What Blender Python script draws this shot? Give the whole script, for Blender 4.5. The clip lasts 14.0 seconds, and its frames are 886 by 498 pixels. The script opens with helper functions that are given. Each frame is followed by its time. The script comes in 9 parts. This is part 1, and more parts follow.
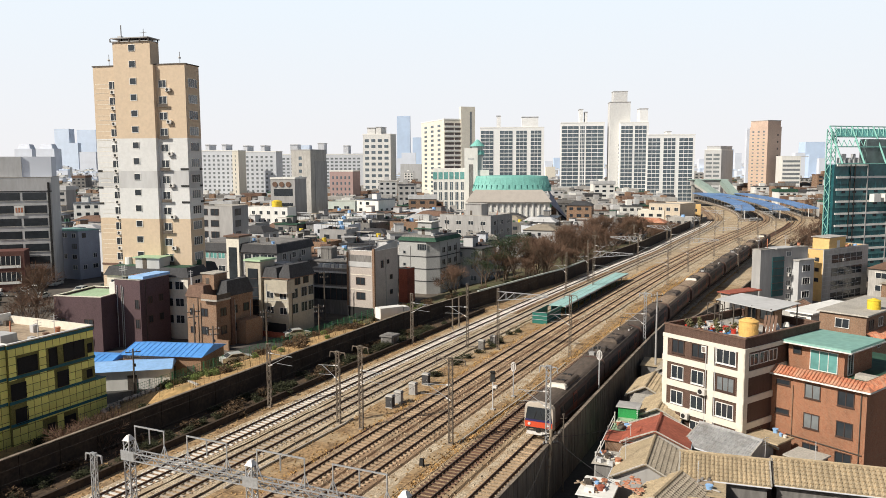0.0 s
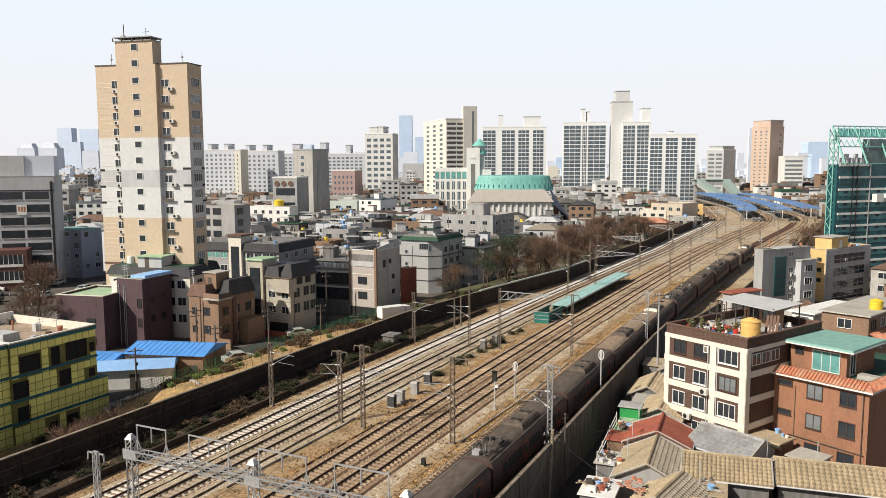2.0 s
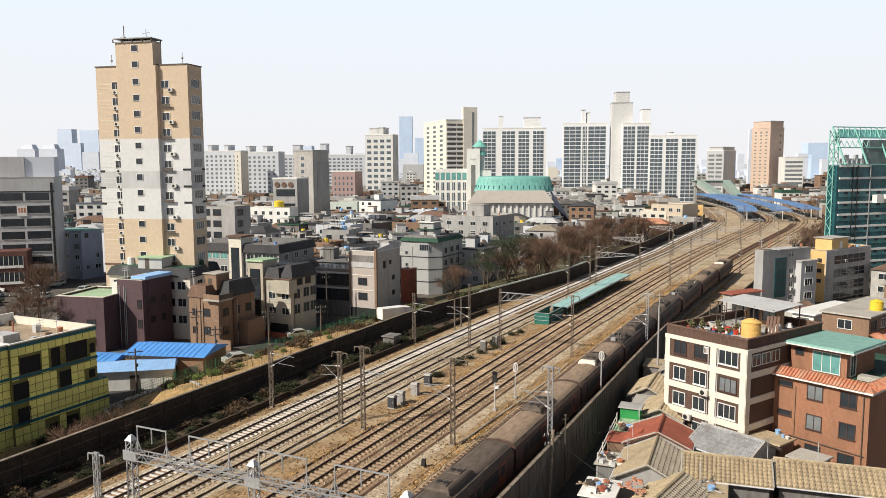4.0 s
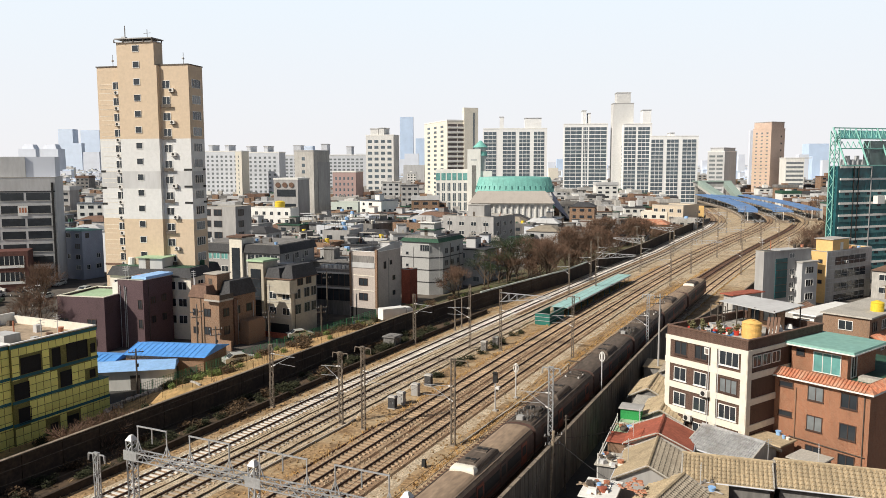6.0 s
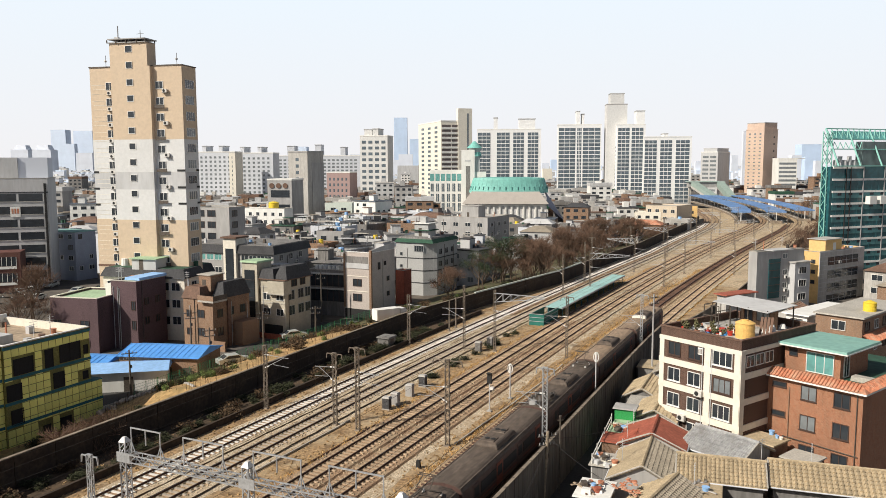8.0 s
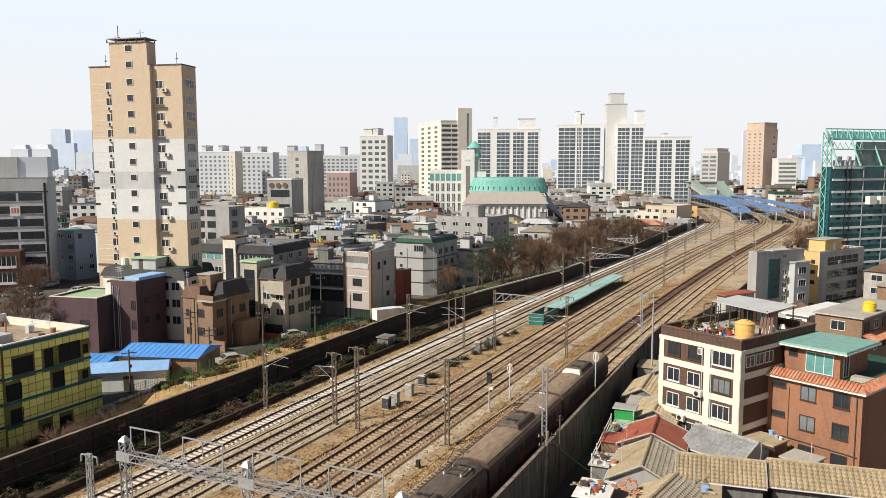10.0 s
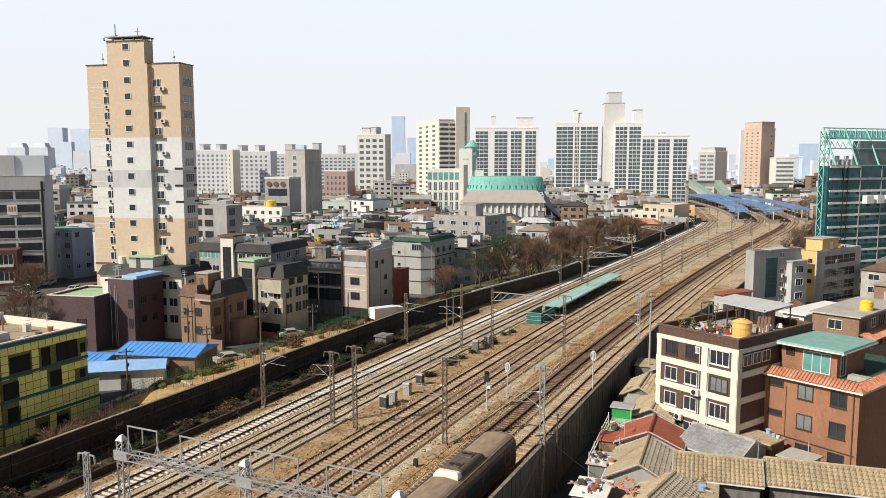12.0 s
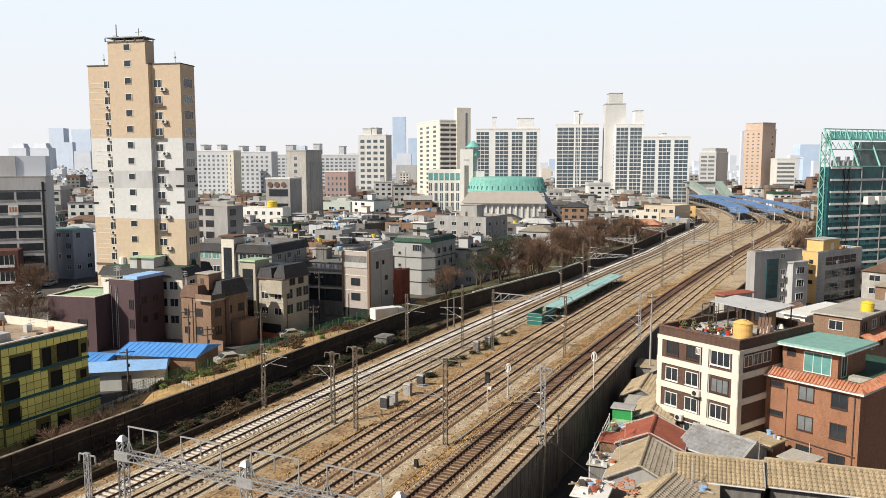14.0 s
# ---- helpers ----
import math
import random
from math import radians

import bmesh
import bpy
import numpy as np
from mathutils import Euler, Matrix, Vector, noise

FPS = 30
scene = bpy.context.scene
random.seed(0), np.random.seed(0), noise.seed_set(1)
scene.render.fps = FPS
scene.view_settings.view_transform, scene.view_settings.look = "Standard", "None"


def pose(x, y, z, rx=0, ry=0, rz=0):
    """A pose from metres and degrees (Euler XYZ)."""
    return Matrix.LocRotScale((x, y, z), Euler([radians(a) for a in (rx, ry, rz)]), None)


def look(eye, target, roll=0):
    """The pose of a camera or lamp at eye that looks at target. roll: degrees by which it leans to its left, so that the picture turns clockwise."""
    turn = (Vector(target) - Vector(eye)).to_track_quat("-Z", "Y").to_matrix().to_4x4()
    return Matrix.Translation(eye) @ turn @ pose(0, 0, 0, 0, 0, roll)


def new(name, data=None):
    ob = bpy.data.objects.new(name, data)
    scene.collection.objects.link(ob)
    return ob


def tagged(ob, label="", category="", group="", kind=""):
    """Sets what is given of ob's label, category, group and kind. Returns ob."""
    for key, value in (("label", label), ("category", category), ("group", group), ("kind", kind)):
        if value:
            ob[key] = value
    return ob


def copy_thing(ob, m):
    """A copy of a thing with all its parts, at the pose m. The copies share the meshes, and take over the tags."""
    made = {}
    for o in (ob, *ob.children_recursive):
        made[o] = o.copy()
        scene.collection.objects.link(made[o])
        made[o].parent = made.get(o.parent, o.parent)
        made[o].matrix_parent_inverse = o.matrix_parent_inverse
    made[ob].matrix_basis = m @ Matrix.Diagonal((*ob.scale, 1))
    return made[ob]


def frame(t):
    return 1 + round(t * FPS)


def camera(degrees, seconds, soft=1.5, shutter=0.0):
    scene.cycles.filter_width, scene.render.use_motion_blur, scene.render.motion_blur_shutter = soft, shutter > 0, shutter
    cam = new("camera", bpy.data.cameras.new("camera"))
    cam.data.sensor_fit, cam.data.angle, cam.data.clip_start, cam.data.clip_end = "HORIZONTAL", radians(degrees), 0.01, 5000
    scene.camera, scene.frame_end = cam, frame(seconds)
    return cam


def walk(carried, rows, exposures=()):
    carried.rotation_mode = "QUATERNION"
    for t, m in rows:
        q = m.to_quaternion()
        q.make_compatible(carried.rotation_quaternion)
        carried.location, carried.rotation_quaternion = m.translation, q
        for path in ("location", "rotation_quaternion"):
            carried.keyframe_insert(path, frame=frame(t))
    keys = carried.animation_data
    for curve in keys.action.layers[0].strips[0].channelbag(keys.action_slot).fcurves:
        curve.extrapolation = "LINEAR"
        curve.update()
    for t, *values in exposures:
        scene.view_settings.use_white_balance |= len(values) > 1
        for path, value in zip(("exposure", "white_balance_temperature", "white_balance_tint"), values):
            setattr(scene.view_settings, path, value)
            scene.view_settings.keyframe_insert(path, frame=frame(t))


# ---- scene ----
EYE = (0.0, 0.0, 27.0)


def aim(tilt, turn, lean):
    """Camera pose on the roof terrace: tilt from straight down, turn to the left, lean."""
    return pose(*EYE, tilt, 0, turn) @ pose(0, 0, 0, 0, 0, lean)


cam = camera(59, 14.0, soft=0.5, shutter=0.2)
walk(cam, [
    (0.0, aim(83.629, 0.354, -0.236)),
    (0.5, aim(83.630, 0.419, -0.234)),
    (1.0, aim(83.627, 0.464, -0.243)),
    (1.5, aim(83.611, 0.482, -0.211)),
    (2.0, aim(83.594, 0.499, -0.171)),
    (2.5, aim(83.593, 0.506, -0.168)),
    (3.0, aim(83.615, 0.511, -0.220)),
    (5.5, aim(83.699, 0.532, -0.117)),
    (6.0, aim(83.700, 0.557, -0.122)),
    (6.5, aim(83.721, 0.520, -0.171)),
    (7.0, aim(83.745, 0.383, -0.219)),
    (7.5, aim(83.745, 0.227, -0.148)),
    (8.0, aim(83.748, 0.126, -0.138)),
    (10.5, aim(83.718, 0.092, -0.060)),
    (11.0, aim(83.679, 0.024, -0.030)),
    (11.5, aim(83.642, -0.046, -0.002)),
    (12.0, aim(83.649, -0.055, -0.032)),
    (12.5, aim(83.651, -0.059, -0.048)),
    (13.0, aim(83.641, -0.048, 0.001)),
    (13.5, aim(83.685, -0.005, -0.030)),
    (14.0, aim(83.699, -0.000, 0.000)),
])


# ---- world, sun and exposure ----
SUN_FROM = Vector((-0.76, -0.46, 0.72)).normalized()
world = bpy.data.worlds.new("sky")
scene.world = world
world.use_nodes = True
wn, wl = world.node_tree.nodes, world.node_tree.links
wn.clear()
sky = wn.new("ShaderNodeTexSky")
sky.sky_type = "NISHITA"
sky.sun_disc = False
sky.sun_elevation = math.asin(SUN_FROM.z)
sky.sun_rotation = math.atan2(SUN_FROM.x, SUN_FROM.y)
sky.air_density, sky.dust_density, sky.ozone_density = 1.0, 3.0, 1.0
# spring haze: pale near the horizon, thinning upwards
geo = wn.new("ShaderNodeTexCoord")
sep = wn.new("ShaderNodeSeparateXYZ")
ramp = wn.new("ShaderNodeMapRange")
ramp.inputs["From Min"].default_value, ramp.inputs["From Max"].default_value = 0.197, 0.27
ramp.inputs["To Min"].default_value, ramp.inputs["To Max"].default_value = 0.97, 0.0
ramp.interpolation_type = "SMOOTHSTEP"
mix = wn.new("ShaderNodeMix")
mix.data_type = "RGBA"
tone = wn.new("ShaderNodeMapRange")
tone.inputs["From Min"].default_value, tone.inputs["From Max"].default_value = 0.0, 0.19
hue = wn.new("ShaderNodeMix")
hue.data_type = "RGBA"
hue.inputs["A"].default_value, hue.inputs["B"].default_value = (18.5, 18.3, 18.6, 1), (17.5, 19.1, 20.6, 1)
wl.new(hue.outputs["Result"], mix.inputs["B"])
wl.new(tone.outputs["Result"], hue.inputs["Factor"])
bg = wn.new("ShaderNodeBackground")
bg.inputs["Strength"].default_value = 0.05
out = wn.new("ShaderNodeOutputWorld")
wl.new(geo.outputs["Generated"], sep.inputs[0])
wl.new(sep.outputs["Z"], ramp.inputs["Value"])
wl.new(sep.outputs["Z"], tone.inputs["Value"])
wl.new(ramp.outputs["Result"], mix.inputs["Factor"])
wl.new(sky.outputs["Color"], mix.inputs["A"])
wl.new(mix.outputs["Result"], bg.inputs["Color"])
wl.new(bg.outputs[0], out.inputs[0])
sun_data = bpy.data.lights.new("sun", "SUN")
sun_data.energy, sun_data.angle, sun_data.color = 4.95, radians(0.6), (1.0, 0.935, 0.825)
sun = new("sun", sun_data)
sun.matrix_world = look(SUN_FROM * 200, (0, 0, 0))
scene.view_settings.exposure = 0.0


# ---- materials ----
def mat(name, colour, rough=0.85, metal=0.0, vary=0.18, grain=6.0, blotch=0.35, bump=0.15, stretch=(1, 1, 1), tint=None, island=0.0, patch=None):
    """A surface with fine grain, larger stains and a little relief. tint: the stains' colour; patch: colour, scale and share of a third layer."""
    m = bpy.data.materials.new(name)
    m.use_nodes = True
    n, l = m.node_tree.nodes, m.node_tree.links
    b = n["Principled BSDF"]
    b.inputs["Roughness"].default_value, b.inputs["Metallic"].default_value = rough, metal
    tc, mp = n.new("ShaderNodeTexCoord"), n.new("ShaderNodeMapping")
    mp.inputs["Scale"].default_value = stretch
    l.new(tc.outputs["Object"], mp.inputs["Vector"])
    fine, wide = n.new("ShaderNodeTexNoise"), n.new("ShaderNodeTexNoise")
    fine.inputs["Scale"].default_value, fine.inputs["Detail"].default_value = grain, 4
    wide.inputs["Scale"].default_value, wide.inputs["Detail"].default_value = blotch, 5
    l.new(mp.outputs[0], fine.inputs["Vector"])
    l.new(mp.outputs[0], wide.inputs["Vector"])
    c = Vector(colour)
    t = Vector(tint) if tint else c * 0.55
    r = n.new("ShaderNodeValToRGB")
    r.color_ramp.elements[0].position, r.color_ramp.elements[1].position = 0.32, 0.68
    r.color_ramp.elements[0].color = (*(c * (1 - vary)), 1)
    r.color_ramp.elements[1].color = (*(c * (1 + vary)), 1)
    l.new(fine.outputs["Fac"], r.inputs[0])
    r2 = n.new("ShaderNodeMapRange")
    r2.inputs["From Min"].default_value, r2.inputs["From Max"].default_value = 0.45, 0.75
    r2.inputs["To Max"].default_value = min(1.0, vary * 3.0)
    l.new(wide.outputs["Fac"], r2.inputs["Value"])
    mx = n.new("ShaderNodeMix")
    mx.data_type = "RGBA"
    mx.inputs["B"].default_value = (*t, 1)
    l.new(r2.outputs[0], mx.inputs["Factor"])
    l.new(r.outputs[0], mx.inputs["A"])
    col = mx.outputs["Result"]
    if patch:
        pn, pr, pm = n.new("ShaderNodeTexNoise"), n.new("ShaderNodeMapRange"), n.new("ShaderNodeMix")
        pn.inputs["Scale"].default_value, pn.inputs["Detail"].default_value, pn.inputs["Roughness"].default_value = patch[1], 7, 0.7
        pr.inputs["From Min"].default_value, pr.inputs["From Max"].default_value = 0.5, 0.62
        pr.inputs["To Max"].default_value = patch[2]
        pm.data_type = "RGBA"
        pm.inputs["B"].default_value = (*patch[0], 1)
        l.new(mp.outputs[0], pn.inputs["Vector"])
        l.new(pn.outputs["Fac"], pr.inputs["Value"])
        l.new(pr.outputs[0], pm.inputs["Factor"])
        l.new(col, pm.inputs["A"])
        col = pm.outputs["Result"]
    if island:
        g = n.new("ShaderNodeNewGeometry")
        hv, mr = n.new("ShaderNodeHueSaturation"), n.new("ShaderNodeMapRange")
        mr.inputs["To Min"].default_value, mr.inputs["To Max"].default_value = 1 - island, 1 + island
        l.new(g.outputs["Random Per Island"], mr.inputs["Value"])
        l.new(mr.outputs[0], hv.inputs["Value"])
        l.new(col, hv.inputs["Color"])
        col = hv.outputs[0]
    l.new(col, b.inputs["Base Color"])
    if bump:
        bp = n.new("ShaderNodeBump")
        bp.inputs["Strength"].default_value, bp.inputs["Distance"].default_value = bump, 0.05
        l.new(fine.outputs["Fac"], bp.inputs["Height"])
        l.new(bp.outputs[0], b.inputs["Normal"])
    return m


def brick_mat(name, colour, mortar, sx=0.22, sy=0.07, soot=0.5):
    """Brickwork or small tiles too far off to be picked apart."""
    m = mat(name, colour, 0.9, vary=0.22, grain=9, blotch=0.5, stretch=(1, 1, 0.3), patch=(tuple(k * 0.55 for k in colour), 0.6, soot))
    n, l = m.node_tree.nodes, m.node_tree.links
    b = n["Principled BSDF"]
    src = b.inputs["Base Color"].links[0].from_socket
    tc, sp, add, cb = n.new("ShaderNodeTexCoord"), n.new("ShaderNodeSeparateXYZ"), n.new("ShaderNodeMath"), n.new("ShaderNodeCombineXYZ")
    l.new(tc.outputs["Object"], sp.inputs[0])
    l.new(sp.outputs["X"], add.inputs[0])
    l.new(sp.outputs["Y"], add.inputs[1])
    l.new(add.outputs[0], cb.inputs["X"])
    l.new(sp.outputs["Z"], cb.inputs["Y"])
    bt = n.new("ShaderNodeTexBrick")
    bt.inputs["Scale"].default_value = 1.0
    bt.inputs["Brick Width"].default_value, bt.inputs["Row Height"].default_value = sx, sy
    bt.inputs["Mortar Size"].default_value = 0.008
    bt.inputs["Mortar"].default_value = (*mortar, 1)
    l.new(cb.outputs[0], bt.inputs["Vector"])
    l.new(src, bt.inputs["Color1"])
    dk = n.new("ShaderNodeHueSaturation")
    dk.inputs["Value"].default_value = 0.78
    l.new(src, dk.inputs["Color"])
    l.new(dk.outputs[0], bt.inputs["Color2"])
    l.new(bt.outputs["Color"], b.inputs["Base Color"])
    return m


def glass_mat(name, colour, rough=0.12):
    m = mat(name, colour, rough, 0.0, vary=0.25, grain=0.8, blotch=0.2, bump=0.0)
    m.node_tree.nodes["Principled BSDF"].inputs["IOR"].default_value = 1.5
    return m


M_DIRT = mat("trackside dirt", (0.36, 0.235, 0.12), 0.95, vary=0.45, grain=3.4, blotch=0.3, bump=0.9, tint=(0.46, 0.36, 0.23), patch=((0.15, 0.09, 0.045), 0.55, 0.75))
M_DIRTPALE = mat("dry sandy trackside dirt", (0.47, 0.36, 0.235), 0.95, vary=0.4, grain=2.0, blotch=0.2, bump=0.8, tint=(0.52, 0.43, 0.30), patch=((0.27, 0.19, 0.11), 0.16, 0.6))
M_BALLAST = mat("rusty ballast", (0.33, 0.215, 0.13), 0.95, vary=0.6, grain=9.0, blotch=0.25, bump=0.9, tint=(0.22, 0.135, 0.08), patch=((0.44, 0.34, 0.22), 0.4, 0.6))
M_BALLAST_GREY = mat("grey-tan ballast", (0.39, 0.285, 0.175), 0.95, vary=0.6, grain=8.0, blotch=0.2, bump=0.9, tint=(0.34, 0.22, 0.125), patch=((0.24, 0.15, 0.08), 0.7, 0.5))
M_GRAVEL = mat("pale spilled gravel", (0.52, 0.43, 0.31), 0.95, vary=0.6, grain=7.0, blotch=0.5, bump=0.9, tint=(0.36, 0.26, 0.16), patch=((0.30, 0.20, 0.11), 0.9, 0.6))
M_ROOFTAN = mat("dusty tan roof deck", (0.40, 0.31, 0.22), 0.95, vary=0.2, grain=1.5, blotch=0.3, bump=0.2)
M_RAIL = mat("rusty rail", (0.085, 0.042, 0.028), 0.8, 0.2, vary=0.3)
M_RAILTOP = mat("polished rail head", (0.12, 0.095, 0.08), 0.5, 0.5, vary=0.1)
M_SLEEPER = mat("pale concrete sleeper", (0.70, 0.67, 0.62), 0.9, vary=0.15, island=0.15)
M_SLEEPER_GREY = mat("grey concrete sleeper", (0.42, 0.36, 0.29), 0.9, vary=0.2, island=0.2)
M_SLEEPER_OLD = mat("rust-stained sleeper", (0.43, 0.32, 0.215), 0.9, vary=0.3, island=0.3)
M_SLEEPER_WOOD = mat("tarred wooden sleeper", (0.13, 0.072, 0.048), 0.9, vary=0.3, island=0.3)
# very dark brown throughout, with still darker patches
M_WALLDARK = mat("very dark brown concrete", (0.056, 0.037, 0.024), 0.95, vary=0.35, grain=3, blotch=0.4, patch=((0.028, 0.020, 0.015), 0.35, 0.7))
M_PANEL = mat("dirty grey-brown wall panel", (0.145, 0.128, 0.108), 0.85, 0.0, vary=0.3, grain=3, blotch=0.6, stretch=(1, 1, 0.18), patch=((0.07, 0.055, 0.045), 0.4, 0.6))
M_COPING = mat("weathered coping", (0.45, 0.42, 0.37), 0.9)
M_COPINGDK = mat("dirty brown coping", (0.26, 0.21, 0.16), 0.95, vary=0.35, grain=2, blotch=0.5)
M_SHEETPALE = mat("pale green-grey sheet", (0.52, 0.56, 0.50), 0.7, vary=0.15, grain=2, blotch=0.5)
M_STEEL = mat("galvanised steel", (0.46, 0.47, 0.48), 0.55, 0.5, vary=0.15)
M_STEELDK = mat("weathered steel", (0.115, 0.095, 0.078), 0.7, 0.3, vary=0.3)
M_MAST = mat("sun-bleached brown mast steel", (0.20, 0.165, 0.13), 0.8, 0.1, vary=0.35, grain=3, patch=((0.09, 0.06, 0.04), 1.2, 0.7))
M_WIRE = mat("copper contact wire", (0.05, 0.045, 0.04), 0.6, 0.5, vary=0.1)
M_CONC = mat("concrete", (0.46, 0.44, 0.41), 0.9, vary=0.15, grain=3, blotch=0.3, stretch=(1, 1, 0.22), patch=((0.27, 0.25, 0.22), 0.5, 0.45))
M_CONCDK = mat("dark weathered concrete", (0.22, 0.21, 0.20), 0.9, vary=0.25, grain=3, blotch=0.3, stretch=(1, 1, 0.22), patch=((0.11, 0.10, 0.09), 0.5, 0.45))
M_WHITE = mat("white paint", (0.79, 0.78, 0.74), 0.8, vary=0.07, grain=2, blotch=0.3, tint=(0.62, 0.60, 0.55), stretch=(1, 1, 0.22), patch=((0.60, 0.58, 0.54), 0.5, 0.4))
M_CREAM = mat("cream paint", (0.76, 0.71, 0.61), 0.8, vary=0.07, grain=2, blotch=0.3, tint=(0.62, 0.56, 0.46))
M_BEIGE = mat("sand beige paint", (0.60, 0.475, 0.345), 0.85, vary=0.06, grain=2, blotch=0.2, tint=(0.55, 0.43, 0.30))
M_LGREY = mat("light grey paint", (0.53, 0.53, 0.53), 0.85, vary=0.08, grain=2, blotch=0.2, stretch=(1, 1, 0.22), patch=((0.36, 0.35, 0.34), 0.5, 0.45))
M_MGREY = mat("mid grey render", (0.40, 0.39, 0.38), 0.9, vary=0.12, grain=2, blotch=0.3, stretch=(1, 1, 0.22), patch=((0.23, 0.22, 0.21), 0.5, 0.45))
M_DGREY = mat("dark grey roofing", (0.058, 0.058, 0.062), 0.85, vary=0.25, grain=3, blotch=0.3)
M_BROWNTILE = brick_mat("dark brown tile", (0.115, 0.062, 0.045), (0.17, 0.12, 0.09), 0.3, 0.1)
M_REDBRICK = brick_mat("orange-red brick", (0.37, 0.145, 0.075), (0.40, 0.27, 0.18))
M_BROWNBRICK = brick_mat("brown brick", (0.30, 0.17, 0.10), (0.32, 0.25, 0.19))
M_PURPLE = brick_mat("dull purple brick", (0.105, 0.062, 0.072), (0.13, 0.085, 0.085))
M_JOINT = mat("dirty olive panel joint", (0.20, 0.19, 0.06), 0.9, vary=0.3)
M_OCHRE = mat("ochre render", (0.72, 0.48, 0.20), 0.85, vary=0.08, grain=2, blotch=0.3)
M_TEAL = mat("dark teal trim", (0.02, 0.13, 0.16), 0.7, vary=0.15)
M_TEALROOF = mat("sea-green painted roof", (0.22, 0.41, 0.36), 0.8, vary=0.12, grain=1.5, blotch=0.4, tint=(0.26, 0.42, 0.34))
M_CANOPY = mat("pale turquoise canopy sheet", (0.37, 0.60, 0.57), 0.6, vary=0.1, grain=1, blotch=0.3)
M_GREENROOF = mat("green waterproof coating", (0.028, 0.085, 0.052), 0.85, vary=0.25, grain=2, blotch=0.3)
M_PALEGREEN = mat("faded green coating", (0.36, 0.50, 0.32), 0.85, vary=0.15, grain=2, blotch=0.3)
M_BLUEROOF = mat("bright blue sheet roof", (0.10, 0.34, 0.80), 0.6, vary=0.1, grain=2, blotch=0.3)
M_BLUEPALE = mat("pale blue sheet roof", (0.30, 0.52, 0.85), 0.6, vary=0.1, grain=2, blotch=0.3)
M_STATIONBLUE = mat("station blue roof", (0.15, 0.27, 0.50), 0.6, vary=0.2, grain=0.6, blotch=0.1)
M_CHURCHTEAL = mat("verdigris copper sheet", (0.20, 0.50, 0.44), 0.6, vary=0.1, grain=1, blotch=0.2)
M_CHURCHSLIT = mat("dull green dome slit", (0.07, 0.22, 0.20), 0.6, vary=0.1)
M_TILERED = mat("orange clay tile", (0.46, 0.18, 0.10), 0.8, vary=0.35, grain=4, blotch=0.9, island=0.25, tint=(0.50, 0.32, 0.22))
M_TILETAN = mat("tan cement roof tile", (0.43, 0.34, 0.22), 0.85, vary=0.2, grain=5, blotch=0.6, island=0.15)
M_TILEGREY = mat("brown-grey cement roof tile", (0.29, 0.25, 0.195), 0.85, vary=0.2, grain=5, blotch=0.6, island=0.15)
M_SHEETGREY = mat("pale grey corrugated sheet", (0.40, 0.40, 0.40), 0.6, 0.1, vary=0.2, grain=3, blotch=0.6, island=0.12, patch=((0.24, 0.22, 0.20), 0.8, 0.5))
M_REDROOF = mat("faded red roof coating", (0.36, 0.10, 0.06), 0.85, vary=0.2, grain=3, blotch=0.6)
M_ASPHALT = mat("asphalt", (0.055, 0.053, 0.05), 0.9, vary=0.25, grain=3, blotch=0.1)
M_EARTH = mat("city ground", (0.115, 0.095, 0.075), 0.95, vary=0.3, grain=0.5, blotch=0.03, tint=(0.10, 0.10, 0.10))
M_SAND = mat("sandy garden earth", (0.44, 0.275, 0.12), 0.95, vary=0.33, grain=1.8, blotch=0.28, bump=0.6, tint=(0.22, 0.17, 0.07))
M_SLATEPALE = mat("pale slate hip", (0.24, 0.26, 0.33), 0.7, vary=0.1)
M_SLATE = mat("blue-grey slate roofing", (0.10, 0.12, 0.15), 0.7, vary=0.2, grain=3, blotch=0.4)
M_BROWNROOF = mat("brown roof", (0.17, 0.10, 0.07), 0.85, vary=0.25, grain=3, blotch=0.4)
M_GLASS = glass_mat("dark window glass", (0.035, 0.042, 0.05))
M_BALGLASS = glass_mat("blue-grey balcony glass", (0.11, 0.14, 0.165), 0.2)
M_GLASSPALE = glass_mat("curtained window glass", (0.20, 0.22, 0.23))
M_GLASSGREEN = glass_mat("green curtain-wall glass", (0.02, 0.10, 0.115), 0.25)
M_GLASSTEAL = glass_mat("teal spandrel glass", (0.15, 0.36, 0.34), 0.15)
M_VOID = mat("dark unlit window", (0.012, 0.012, 0.013), 0.9, vary=0.3)
M_FRAMEW = mat("white window frame", (0.76, 0.75, 0.72), 0.6, vary=0.05)
M_FRAMEB = mat("brown window frame", (0.07, 0.04, 0.03), 0.6, vary=0.1)
M_FRAMEG = mat("grey aluminium frame", (0.42, 0.42, 0.42), 0.5, 0.3, vary=0.05)
M_AC = mat("off-white air conditioner", (0.66, 0.64, 0.60), 0.6, vary=0.1)
M_BLACK = mat("black rubber and grille", (0.02, 0.02, 0.02), 0.8, vary=0.2)
M_TANKY = mat("yellow water tank", (0.80, 0.50, 0.16), 0.5, vary=0.08)
M_TANKYY = mat("lemon water tank", (0.82, 0.60, 0.05), 0.5, vary=0.08)
# distance haze is mixed into these three base colours
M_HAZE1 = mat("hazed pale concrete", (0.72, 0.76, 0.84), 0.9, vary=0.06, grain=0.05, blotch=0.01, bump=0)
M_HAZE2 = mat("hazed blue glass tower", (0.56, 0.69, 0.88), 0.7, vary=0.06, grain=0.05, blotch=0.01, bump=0)
